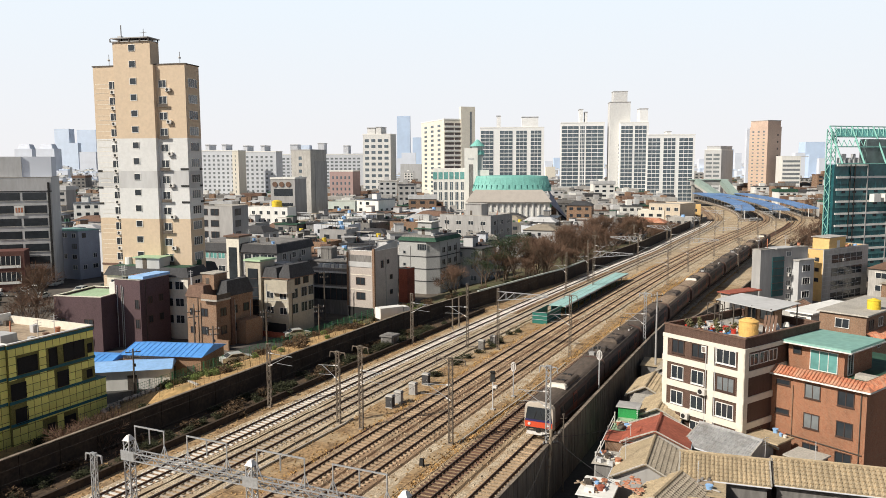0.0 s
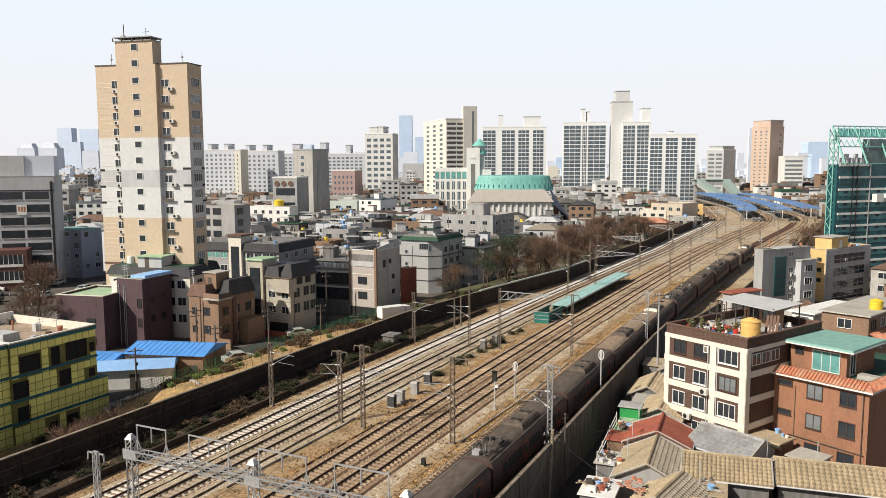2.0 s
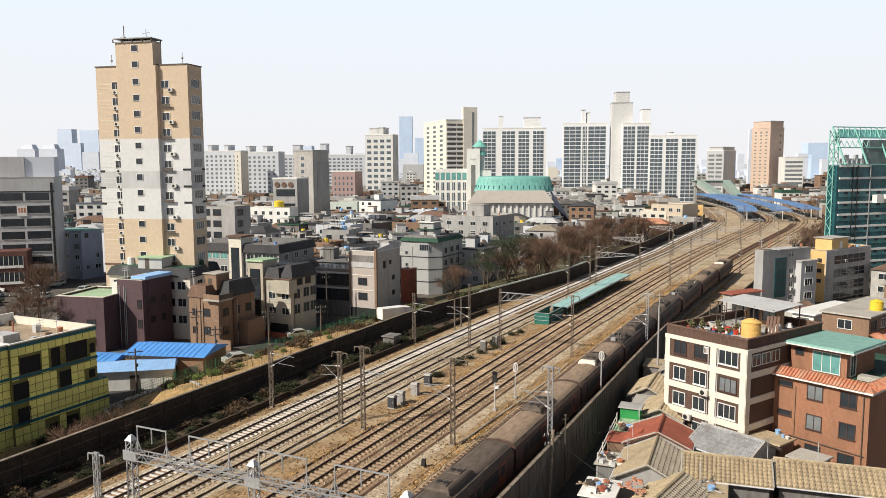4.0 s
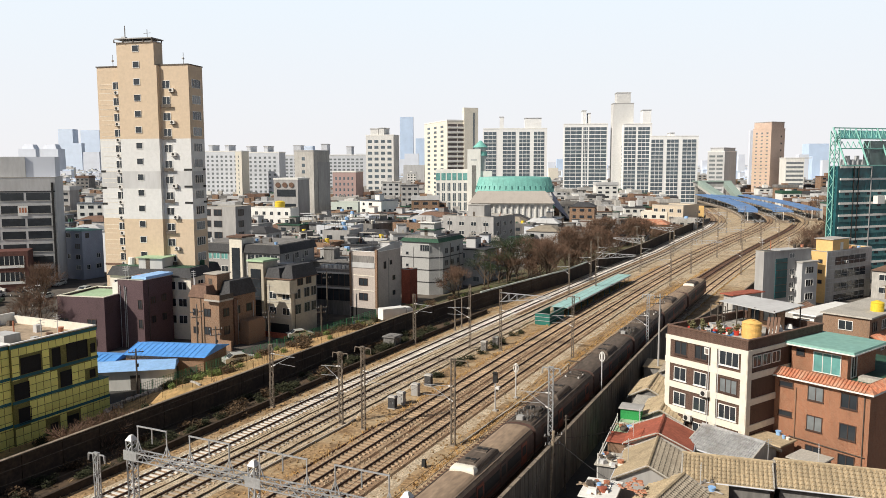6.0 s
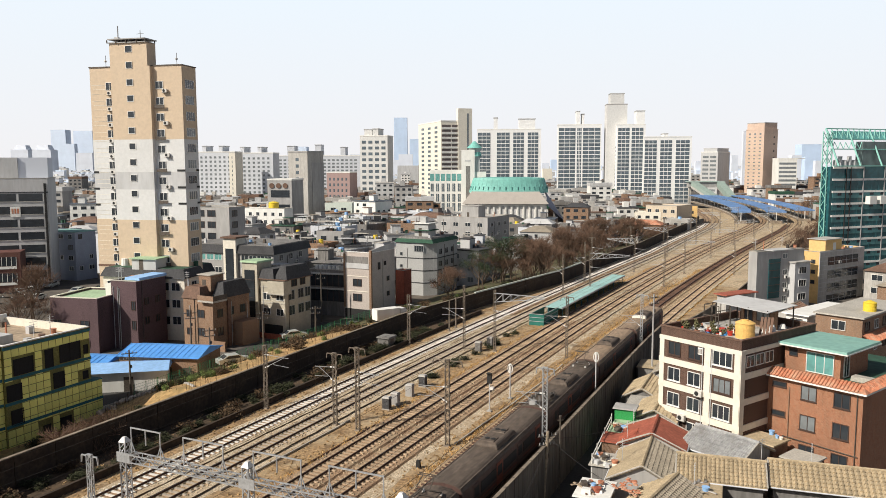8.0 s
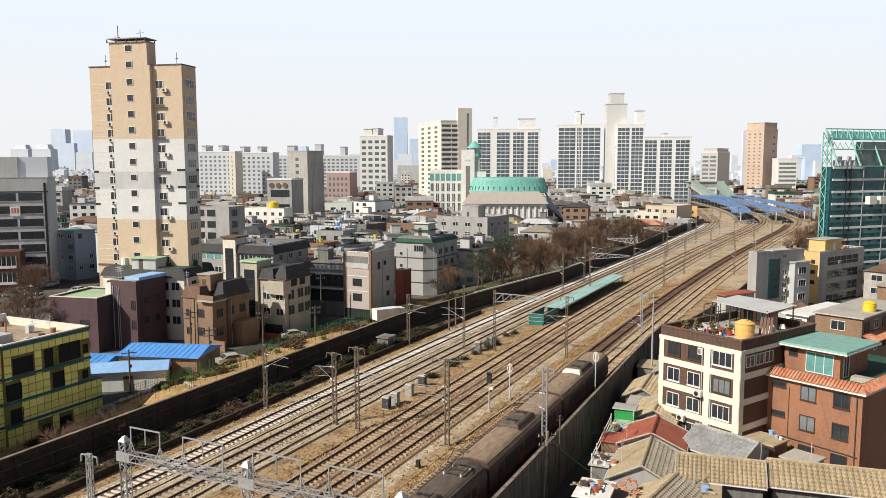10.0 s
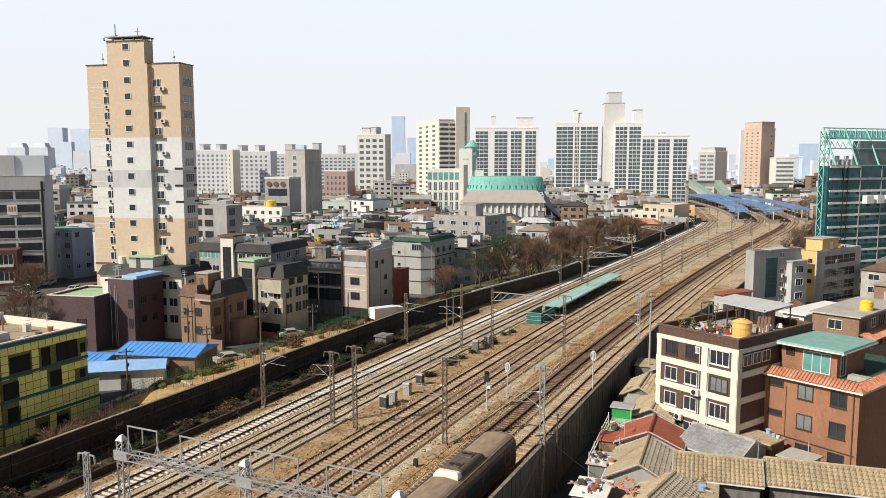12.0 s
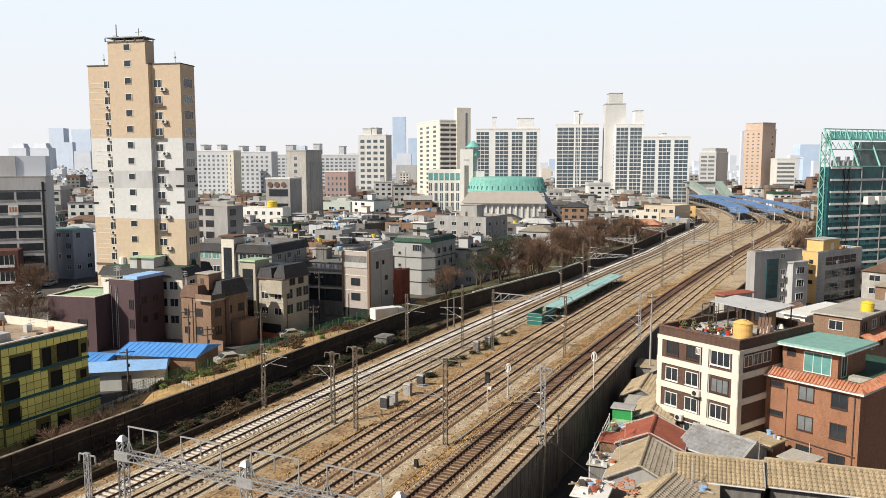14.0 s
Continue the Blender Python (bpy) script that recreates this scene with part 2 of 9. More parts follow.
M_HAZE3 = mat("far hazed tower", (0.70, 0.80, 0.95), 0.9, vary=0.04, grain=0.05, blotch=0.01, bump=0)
# side colour holds the shade on the train instead of its livery
M_TRAIN = mat("red-brown train side with shade in colour", (0.10, 0.055, 0.045), 0.65, vary=0.25, grain=2, blotch=0.4)
M_TRAINROOF = mat("dusty brown train roof", (0.118, 0.090, 0.070), 0.8, vary=0.25, grain=3, blotch=0.5, stretch=(1, 0.3, 1))
M_TRAINDUST = mat("tan-dusted train roof", (0.31, 0.225, 0.155), 0.85, vary=0.22, grain=3, blotch=0.5, stretch=(1, 0.3, 1), tint=(0.22, 0.15, 0.10))
M_TRAINRED = mat("train red-orange band", (0.70, 0.09, 0.035), 0.45, vary=0.08)
M_TRAINWHITE = mat("train white front", (0.72, 0.70, 0.67), 0.45, vary=0.06)
# dark and rough so that the panes mirror no sky
M_TRAINPANE = mat("dark matt train window", (0.02, 0.02, 0.022), 0.7, vary=0.3)
M_TRAINBLUE = mat("train navy band", (0.03, 0.03, 0.12), 0.45, vary=0.08)
M_TRUNK = mat("bark", (0.12, 0.085, 0.06), 0.95, vary=0.3)
M_TWIG = mat("bare twigs", (0.17, 0.102, 0.068), 0.95, vary=0.3)
M_PINE = mat("pine needles", (0.035, 0.055, 0.022), 0.9, vary=0.35, grain=3)
M_BUSH = mat("dry olive bush", (0.040, 0.044, 0.018), 0.95, vary=0.4, grain=3, island=0.35)
M_BRUSH = mat("dead brown brush", (0.10, 0.062, 0.032), 0.95, vary=0.4, grain=3, island=0.35)
M_GRASS = mat("spring grass", (0.15, 0.20, 0.055), 0.95, vary=0.35, grain=3)
M_NET = mat("green mesh fence", (0.03, 0.16, 0.07), 0.8, vary=0.2)
# door red made darker to match the painted side shade
M_TRAINDOOR = mat("rust-red door paint darkened for shade", (0.23, 0.055, 0.03), 0.6, vary=0.2)
M_BAYWARM = glass_mat("warm grey balcony shade", (0.13, 0.105, 0.10), 0.4)
M_STATIONGREEN = mat("grey-green station sheet", (0.30, 0.38, 0.34), 0.7, vary=0.1)
M_TRAINCREAM = mat("dusty cream cab paint", (0.52, 0.46, 0.39), 0.5, vary=0.12, grain=2, blotch=0.6)
M_STRAWGOLD = mat("golden dry grass", (0.50, 0.31, 0.12), 0.95, vary=0.3, grain=3, island=0.35)
M_STRAW = mat("dead straw grass", (0.34, 0.22, 0.10), 0.95, vary=0.35, grain=3, island=0.3)
M_POLE = mat("dark weathered pole", (0.12, 0.10, 0.08), 0.85, vary=0.25, grain=4)
M_POLEPALE = mat("sun-bleached concrete pole", (0.36, 0.29, 0.21), 0.9, vary=0.3, grain=4)
M_VERGE = mat("weedy verge", (0.12, 0.10, 0.05), 0.95, vary=0.4, grain=2.0, blotch=0.3, bump=0.6, tint=(0.08, 0.10, 0.035))
# soil colour darkened to stand for the left wall's shadow
M_SOIL = mat("soil with painted wall shadow", (0.075, 0.05, 0.03), 0.95, vary=0.4, grain=2.5, blotch=0.3, bump=0.6, tint=(0.14, 0.085, 0.045))
M_APTWHITE = mat("white apartment paint", (0.82, 0.82, 0.81), 0.85, vary=0.04, grain=1, blotch=0.1)
M_TOWERWHITE = mat("dull white tower paint", (0.66, 0.66, 0.65), 0.85, vary=0.05, grain=2, blotch=0.2)
M_PALEGREY = mat("pale warm grey paint", (0.64, 0.635, 0.62), 0.85, vary=0.08, grain=1, blotch=0.1)
M_PALEBLUE = mat("pale blue-grey paint", (0.60, 0.62, 0.66), 0.85, vary=0.06, grain=1, blotch=0.1)

M_CLAD = mat("lime yellow cladding", (0.93, 0.90, 0.27), 0.6, vary=0.07, grain=2, blotch=0.5, tint=(0.80, 0.74, 0.26))
n_, l_ = M_CLAD.node_tree.nodes, M_CLAD.node_tree.links
oi, hs, mr_ = n_.new("ShaderNodeObjectInfo"), n_.new("ShaderNodeHueSaturation"), n_.new("ShaderNodeMapRange")
mr_.inputs["To Min"].default_value, mr_.inputs["To Max"].default_value = 0.86, 1.05
l_.new(oi.outputs["Random"], mr_.inputs["Value"])
l_.new(mr_.outputs[0], hs.inputs["Value"])
l_.new(n_["Principled BSDF"].inputs["Base Color"].links[0].from_socket, hs.inputs["Color"])
l_.new(hs.outputs[0], n_["Principled BSDF"].inputs["Base Color"])


# ---- building helpers ----
class Geo:
    """Collects quads and boxes for one mesh; every face carries a material slot."""

    def __init__(self):
        self.v, self.f, self.m = [], [], []

    def add(self, verts, faces, m=0):
        o = len(self.v)
        self.v += [tuple(p) for p in verts]
        self.f += [tuple(i + o for i in q) for q in faces]
        self.m += [m] * len(faces)
        return self

    def box(self, x0, x1, y0, y1, z0, z1, m=0, top=None):
        """Box; top: how far the upper rim draws in."""
        t = top or 0
        v = [(x0, y0, z0), (x1, y0, z0), (x1, y1, z0), (x0, y1, z0), (x0 + t, y0 + t, z1), (x1 - t, y0 + t, z1), (x1 - t, y1 - t, z1), (x0 + t, y1 - t, z1)]
        return self.add(v, [(0, 3, 2, 1), (4, 5, 6, 7), (0, 1, 5, 4), (1, 2, 6, 5), (2, 3, 7, 6), (3, 0, 4, 7)], m)

    def bar(self, a, b, r, m=0, r2=None, n=4):
        """A thin bar from a to b."""
        a, b = Vector(a), Vector(b)
        d = b - a
        if d.length < 1e-6:
            return self
        q = d.to_track_quat("Z", "Y").to_matrix()
        r2 = r if r2 is None else r2
        ring = [(math.cos(2 * math.pi * (i + 0.5) / n), math.sin(2 * math.pi * (i + 0.5) / n)) for i in range(n)]
        v = [a + q @ Vector((c * r, s * r, 0)) for c, s in ring] + [b + q @ Vector((c * r2, s * r2, 0)) for c, s in ring]
        f = [(i, (i + 1) % n, n + (i + 1) % n, n + i) for i in range(n)] + [tuple(range(n))[::-1], tuple(range(n, 2 * n))]
        return self.add(v, f, m)

    def prism(self, poly, z0, z1, m=0):
        """An upright prism over a polygon that runs anticlockwise."""
        n = len(poly)
        v = [(x, y, z0) for x, y in poly] + [(x, y, z1) for x, y in poly]
        f = [(i, (i + 1) % n, n + (i + 1) % n, n + i) for i in range(n)] + [tuple(range(n))[::-1], tuple(range(n, 2 * n))]
        return self.add(v, f, m)

    def disc(self, c, r, h, m=0, n=16, r2=None):
        return self.bar(c, (c[0], c[1], c[2] + h), r, m, r2, n)

    def mesh(self, name, mats):
        me = bpy.data.meshes.new(name)
        me.from_pydata(self.v, [], self.f)
        for k in (mats if isinstance(mats, (list, tuple)) else [mats]):
            me.materials.append(k)
        me.polygons.foreach_set("material_index", self.m)
        me.update()
        return me


def part(name, g, material, parent=None, label="", kind=""):
    """Links a Geo (or a ready mesh) as one mesh object under a thing or a part."""
    ob = new(name, g if isinstance(g, bpy.types.Mesh) else g.mesh(name, material))
    ob.parent = parent
    return tagged(ob, label, kind=kind)


def thing(name, label, category, m=None, group="", kind=""):
    ob = new(name)
    ob.empty_display_size = 0.3
    if m is not None:
        ob.matrix_basis = m
    return tagged(ob, label, category, group, kind)


WINDOWS = {}


def window_mesh(w, h, frame_m, pane_m, bars=1, sill=0.0):
    """A framed window, its bottom middle at the origin, facing -y: proud frame, mullions and a set-back pane."""
    key = (round(w, 2), round(h, 2), frame_m.name, pane_m.name, bars, sill)
    if key not in WINDOWS:
        t = min(0.07, w * 0.12)
        up = lambda x0, x1, z0, z1, y: [(x0, y, z0), (x1, y, z0), (x1, y, z1), (x0, y, z1)]
        e = (-w / 2 - t, w / 2 + t, -t, h + t)
        q = (-w / 2, w / 2, 0, h)
        g = loops([up(*e, 0.03), up(*e, -0.08), up(*q, -0.08), up(*q, 0.03)], True)
        for i in range(bars):
            x = -w / 2 + w * (i + 1) / (bars + 1)
            g.box(x - t * 0.45, x + t * 0.45, -0.06, 0.0, 0, h, 0)
        if sill:
            g.box(-w / 2 - 0.12, w / 2 + 0.12, -sill, 0.0, -t - 0.08, -t, 0)
        pane = Geo().box(-w / 2, w / 2, -0.02, 0.03, 0, h)
        WINDOWS[key] = (g.mesh("window", frame_m), pane.mesh("pane", pane_m))
    return WINDOWS[key]


AC_MESH = []


def ac_mesh():
    """An outdoor air-conditioner unit on a bracket."""
    if not AC_MESH:
        g = Geo()
        g.box(-0.42, 0.42, -0.48, -0.12, 0, 0.6, 0)
        g.bar((-0.1, -0.49, 0.3), (-0.1, -0.5, 0.3), 0.24, 1, n=10)
        g.box(-0.5, 0.5, -0.5, 0.0, -0.08, -0.03, 2)
        AC_MESH.append(g.mesh("air_conditioner", [M_AC, M_BLACK, M_STEELDK]))
    return AC_MESH[0]


def face_pose(size, face, u, z, out=0.0):
    """Place on a building's face: F front, R its right, L its left; u runs to the right as one looks at it."""
    w, d = size
    if face == "F":
        return pose(u, -out, z)
    if face == "R":
        return pose(w + out, u, z, 0, 0, 90)
    return pose(-out, d - u, z, 0, 0, -90)


def put_window(root, size, face, u, z, w, h, frame_m, pane_m, bars=1, sill=0.0):
    fm, pm = window_mesh(w, h, frame_m, pane_m, bars, sill)
    ob = part("window", fm, None, root)
    part("pane", pm, None, ob)
    ob.matrix_basis = face_pose(size, face, u, z)
    return ob


def put_ac(root, size, face, u, z):
    ob = part("air_conditioner", ac_mesh(), None, root)
    ob.matrix_basis = face_pose(size, face, u, z)


def grid(root, size, face, us, zs, w, h, frame_m=None, pane_m=None, bars=1, sill=0.0, skip=0.0):
    """Rows and columns of alike windows on one face."""
    frame_m, pane_m = frame_m or M_FRAMEW, pane_m or M_GLASS
    for z in zs:
        for u in us:
            if random.random() >= skip:
                put_window(root, size, face, u, z, w, h, frame_m, pane_m, bars, sill)


GZ = -3.0  # street level; the railway runs on a bank above it


def rect(x0, x1, y0, y1, z):
    return [(x0, y0, z), (x1, y0, z), (x1, y1, z), (x0, y1, z)]


def loops(rings, close=False):
    """Skins a stack of four-cornered rings into one piece."""
    f = []
    n = len(rings)
    for r in range(n if close else n - 1):
        a, b = r * 4, ((r + 1) % n) * 4
        f += [(a + i, a + (i + 1) % 4, b + (i + 1) % 4, b + i) for i in range(4)]
    if not close:
        f += [(3, 2, 1, 0), tuple(range(4 * n - 4, 4 * n))]
    return Geo().add([p for r in rings for p in r], f)


def tub(x0, x1, y0, y1, z0, z1, t, deep):
    """Walls with a parapet round a sunken roof deck, in one piece."""
    return loops([rect(x0, x1, y0, y1, z0), rect(x0, x1, y0, y1, z1), rect(x0 + t, x1 - t, y0 + t, y1 - t, z1), rect(x0 + t, x1 - t, y0 + t, y1 - t, z1 - deep)])


def rim_ring(x0, x1, y0, y1, z0, z1, t):
    """A flat rectangular ring."""
    return loops([rect(x0, x1, y0, y1, z0), rect(x0, x1, y0, y1, z1), rect(x0 + t, x1 - t, y0 + t, y1 - t, z1), rect(x0 + t, x1 - t, y0 + t, y1 - t, z0)], True)


def shell(name, label, plot, wall, category="building", roof=None, parapet=0.7, base=None, rim=None, group="", over=0.0, z=None):
    """A flat-roofed building: walls, a roof deck behind a parapet, and a coping. The front is local y = 0, seen from -y."""
    x, y, yaw, w, d, h = plot
    root = thing(name, label, category, pose(x, y, GZ if z is None else z, 0, 0, yaw), group)
    t = 0.22
    part("wall", tub(0, w, 0, d, -0.5, h, t, parapet), wall, root)
    g = Geo().box(t, w - t, t, d - t, h - parapet, h - parapet + 0.06)
    part("roof", g, roof or M_CONC, root)
    o = 0.06 + over
    part("coping", rim_ring(-o, w + o, -o, d + o, h, h + 0.12, t + o + 0.05), rim or M_COPING, root)
    return root, (w, d), h


def bands(root, size, zs, height, material, out=0.05, faces="FR", name="band"):
    """Horizontal bands round the visible faces."""
    w, d = size
    for z in zs:
        g = Geo()
        if "F" in faces:
            g.box(-out, w + out, -out, 0.02, z, z + height)
        if "R" in faces:
            g.box(w - 0.02, w + out, 0.02, d, z, z + height)
        if "L" in faces:
            g.box(-out, 0.02, 0.02, d, z, z + height)
        part(name, g, material, root)


def rooftop(root, x, y, z, w, d, h, wall, roof=None, over=0.2, door=True):
    """Stair head on a roof."""
    part("stair_head", Geo().box(x, x + w, y, y + d, z, z + h), wall, root)
    part("stair_head_roof", Geo().box(x - over, x + w + over, y - over, y + d + over, z + h, z + h + 0.15), roof or M_CONC, root)
    if door:
        part("roof_door", Geo().box(x + w * 0.3, x + w * 0.3 + 0.8, y - 0.04, y + 0.02, z, z + 1.9), M_STEELDK, root)


def spread(n, a, b):
    return [a + (b - a) * (i + 0.5) / n for i in range(n)]


def dress_roof(root, w, d, z, seed, n=6):
    """What stands about on a flat roof: vents, pipes, aerials, a tub and a tank, each a part."""
    rr = random.Random(seed)
    for k in range(n):
        u, v, s = rr.uniform(0.5, w - 1.2), rr.uniform(0.5, d - 1.2), rr.uniform(0.3, 0.75)
        q = rr.randrange(5)
        if q < 2:
            part("vent_box", Geo().box(u, u + s, v, v + s * rr.uniform(0.7, 1.5), z, z + rr.uniform(0.4, 1.1), top=0.04), rr.choice((M_LGREY, M_MGREY, M_WHITE, M_STEELDK)), root)
        elif q == 2:
            part("roof_pipe", Geo().bar((u, v, z), (u, v, z + rr.uniform(0.8, 1.9)), 0.09, n=8), rr.choice((M_LGREY, M_TILERED)), root)
        elif q == 3:
            g = Geo().bar((u, v, z), (u, v, z + 2.4), 0.035)
            for e in range(3):
                g.bar((u - 0.5, v, z + 1.6 + 0.3 * e), (u + 0.5, v, z + 1.6 + 0.3 * e), 0.025)
            part("aerial", g, M_LGREY, root)
        else:
            part("tub", Geo().bar((u, v, z), (u, v, z + 0.55), 0.3, 0, 0.38, n=10), rr.choice((M_TILERED, M_BROWNROOF, M_BLUEPALE)), root)


def dress_wall(root, size, h, seed, n=3, units=0.6):
    """Downpipes, cable runs and outdoor units on the faces."""
    rr = random.Random(seed)
    w, d = size
    for k in range(n):
        face, ln = rr.choice((("F", w), ("R", d)))
        u = rr.uniform(0.4, ln - 0.4)
        ob = part("downpipe", Geo().bar((0, -0.07, -0.3), (0, -0.07, h - rr.uniform(0.3, 1.5)), 0.05, n=6), rr.choice((M_STEELDK, M_LGREY, M_MGREY)), root)
        ob.matrix_basis = face_pose(size, face, u, 0)
        if rr.random() < units:
            put_ac(root, size, face, min(max(u + rr.uniform(-1, 1), 0.6), ln - 0.6), rr.uniform(h * 0.35, h * 0.8))


# ---- railway line ----
HEAD_Y = (0, 97, 140, 205, 265, 308, 346, 383, 432, 475, 648, 2000)
HEAD = (25.3, 25.3, 26.5, 28, 30, 30.5, 26, 18.5, 14, 11, 8, 8)
LINE = [Vector((-3.24, 78.94))]
while LINE[-1].y < 760:
    a = radians(float(np.interp(LINE[-1].y, HEAD_Y, HEAD)))
    LINE.append(LINE[-1] + Vector((math.sin(a), math.cos(a))))
BACK = 300
LINE = [LINE[0] - (k * Vector((math.sin(radians(25.3)), math.cos(radians(25.3))))) for k in range(BACK, 0, -1)] + LINE


def on_line(s, n, z=0.0):
    """The point s metres along the line and n metres to its right."""
    f = min(max(s + BACK, 0), len(LINE) - 2.001)
    i = int(f)
    p = LINE[i].lerp(LINE[i + 1], f - i)
    j, k = max(i - 3, 0), min(i + 4, len(LINE) - 1)
    t = (LINE[k] - LINE[j]).normalized()
    return Vector((p.x + t.y * n, p.y - t.x * n, z))


def heading(s):
    d = on_line(s + 1, 0) - on_line(s - 1, 0)
    return math.degrees(math.atan2(-d.x, d.y))


OFFSETS = {
    1: ((-60, 10, 60, 100, 170, 260, 360), (-14.7, -14.6, -13.9, -13.4, -13.2, -18.5, -26)),
    2: ((-60, 10, 60, 100, 170, 260, 360), (-10.4, -10.3, -9.8, -9.4, -9.2, -14.3, -21.5)),
    3: ((-60, 200, 400), (-2.0, -2.0, -2.1)),
    4: ((-60, 200, 400), (1.9, 1.9, 2.1)),
    5: ((-60, 30, 100, 200, 300, 420), (8.7, 8.8, 9.6, 11.3, 12.2, 15)),
    6: ((-60, 30, 100, 200, 300, 420), (13.0, 13.0, 13.9, 15.4, 16.4, 19.5)),
}


def track_n(k, s):
    return float(np.interp(s, *OFFSETS[k]))


def ribbon(g, s0, s1, step, lo, hi, z, m=0, skirt=0.0):
    """A strip along the line between two offsets; lo and hi are functions of s or numbers."""
    fl = lo if callable(lo) else (lambda s: lo)
    fh = hi if callable(hi) else (lambda s: hi)
    n = int((s1 - s0) / step)
    v, f = [], []
    for i in range(n + 1):
        s = s0 + (s1 - s0) * i / n
        a, b = on_line(s, fl(s), z), on_line(s, fh(s), z)
        v += [a, b]
        if skirt:
            v[-2:] = [on_line(s, fl(s) - skirt, z - skirt), a, b, on_line(s, fh(s) + skirt, z - skirt)]
    k = 4 if skirt else 2
    for i in range(n):
        for j in range(k - 1):
            f.append((i * k + j, i * k + j + 1, (i + 1) * k + j + 1, (i + 1) * k + j))
    return g.add(v, f, m)


# ground sheet out to the horizon
g = Geo().add([(-4500, -600, GZ), (4500, -600, GZ), (4500, 4800, GZ), (-4500, 4800, GZ)], [(0, 1, 2, 3)])
tagged(part("ground", g, M_EARTH), "bare city ground between close-built houses", "ground", kind="structure")


def wall_left_n(s):
    return float(np.interp(s, (-60, 40, 60, 100, 170, 260, 360), (-23.4, -23.6, -21.5, -16.6, -16.2, -22, -30)))


def wall_right_n(s):
    return float(np.interp(s, (-60, 0, 42, 56, 72, 100, 140, 200, 300, 420), (16.2, 16.15, 15.95, 16.1, 18.4, 21.3, 22.8, 23.3, 24, 26)))


bank = thing("railway_bank", "brown dirt railway bank under the tracks", "railway bank", kind="structure")
g = Geo()
ribbon(g, -290, 112, 3, wall_left_n, wall_right_n, -0.34)
part("bank_top", g, M_DIRT, bank)
g = Geo()
ribbon(g, 112, 430, 3, wall_left_n, wall_right_n, -0.34)
part("bank_top", g, M_DIRTPALE, bank, "dry sandy dirt towards the bend")
for k in range(1, 7):
    g = Geo()
    ribbon(g, -290, 420, 2, lambda s: track_n(k, s) - 1.75, lambda s: track_n(k, s) + 1.75, -0.17, skirt=0.25)
    part("ballast_bed", g, M_BALLAST if k in (1, 3, 4) else M_BALLAST_GREY, bank)

# dark strip drawn in place of the shadow cast by the left wall
g = Geo()
ribbon(g, -110, 62, 2, lambda s: wall_left_n(s) + 0.1, lambda s: track_n(1, s) - 4.2, -0.29)
part("scrub_strip", g, M_SOIL, bank, "soil with painted wall shadow")

g = Geo()
ribbon(g, -110, 400, 2, lambda s: 3.55 + 0.1 * math.sin(s * 0.21), lambda s: 5.05 + 0.22 * math.sin(s * 0.37 + 1) + 0.12 * math.sin(s * 1.3), -0.33)
part("gravel_path", g, M_GRAVEL, bank, "pale spilled gravel beside the tracks")
g = Geo()
ribbon(g, -110, 240, 2, lambda s: track_n(2, s) + 1.9 + 0.12 * math.sin(s * 0.3), lambda s: track_n(2, s) + 2.75 + 0.2 * math.sin(s * 0.41 + 2), -0.33)
part("gravel_path", g, M_GRAVEL, bank, "pale spilled gravel beside the tracks")
for k in (2, 3, 4, 6):
    g = Geo()
    ribbon(g, 60, 415, 2, lambda s: track_n(k, s) + 1.15, lambda s: track_n(k, s) + 1.95 + 0.08 * math.sin(s * 0.7), -0.162)
    part("ballast_shoulder", g, M_GRAVEL, bank, "pale ballast shoulder along a rail")
for k in (1, 2, 6):
    for a, b in ((-2.0, -1.28), (1.28, 2.0)):
        g = Geo()
        ribbon(g, -110, 60, 2, lambda s: track_n(k, s) + a + 0.06 * math.sin(s * 0.9), lambda s: track_n(k, s) + b + 0.08 * math.sin(s * 1.1 + k), -0.164)
        part("ballast_shoulder", g, M_GRAVEL, bank, "pale ballast shoulder along a rail")
g = Geo()
ribbon(g, -110, 240, 2, lambda s: track_n(5, s) + 1.95 + 0.1 * math.sin(s * 0.5), lambda s: track_n(6, s) - 1.95, -0.33)
part("gravel_path", g, M_BALLAST_GREY, bank, "tan gravel between two tracks")

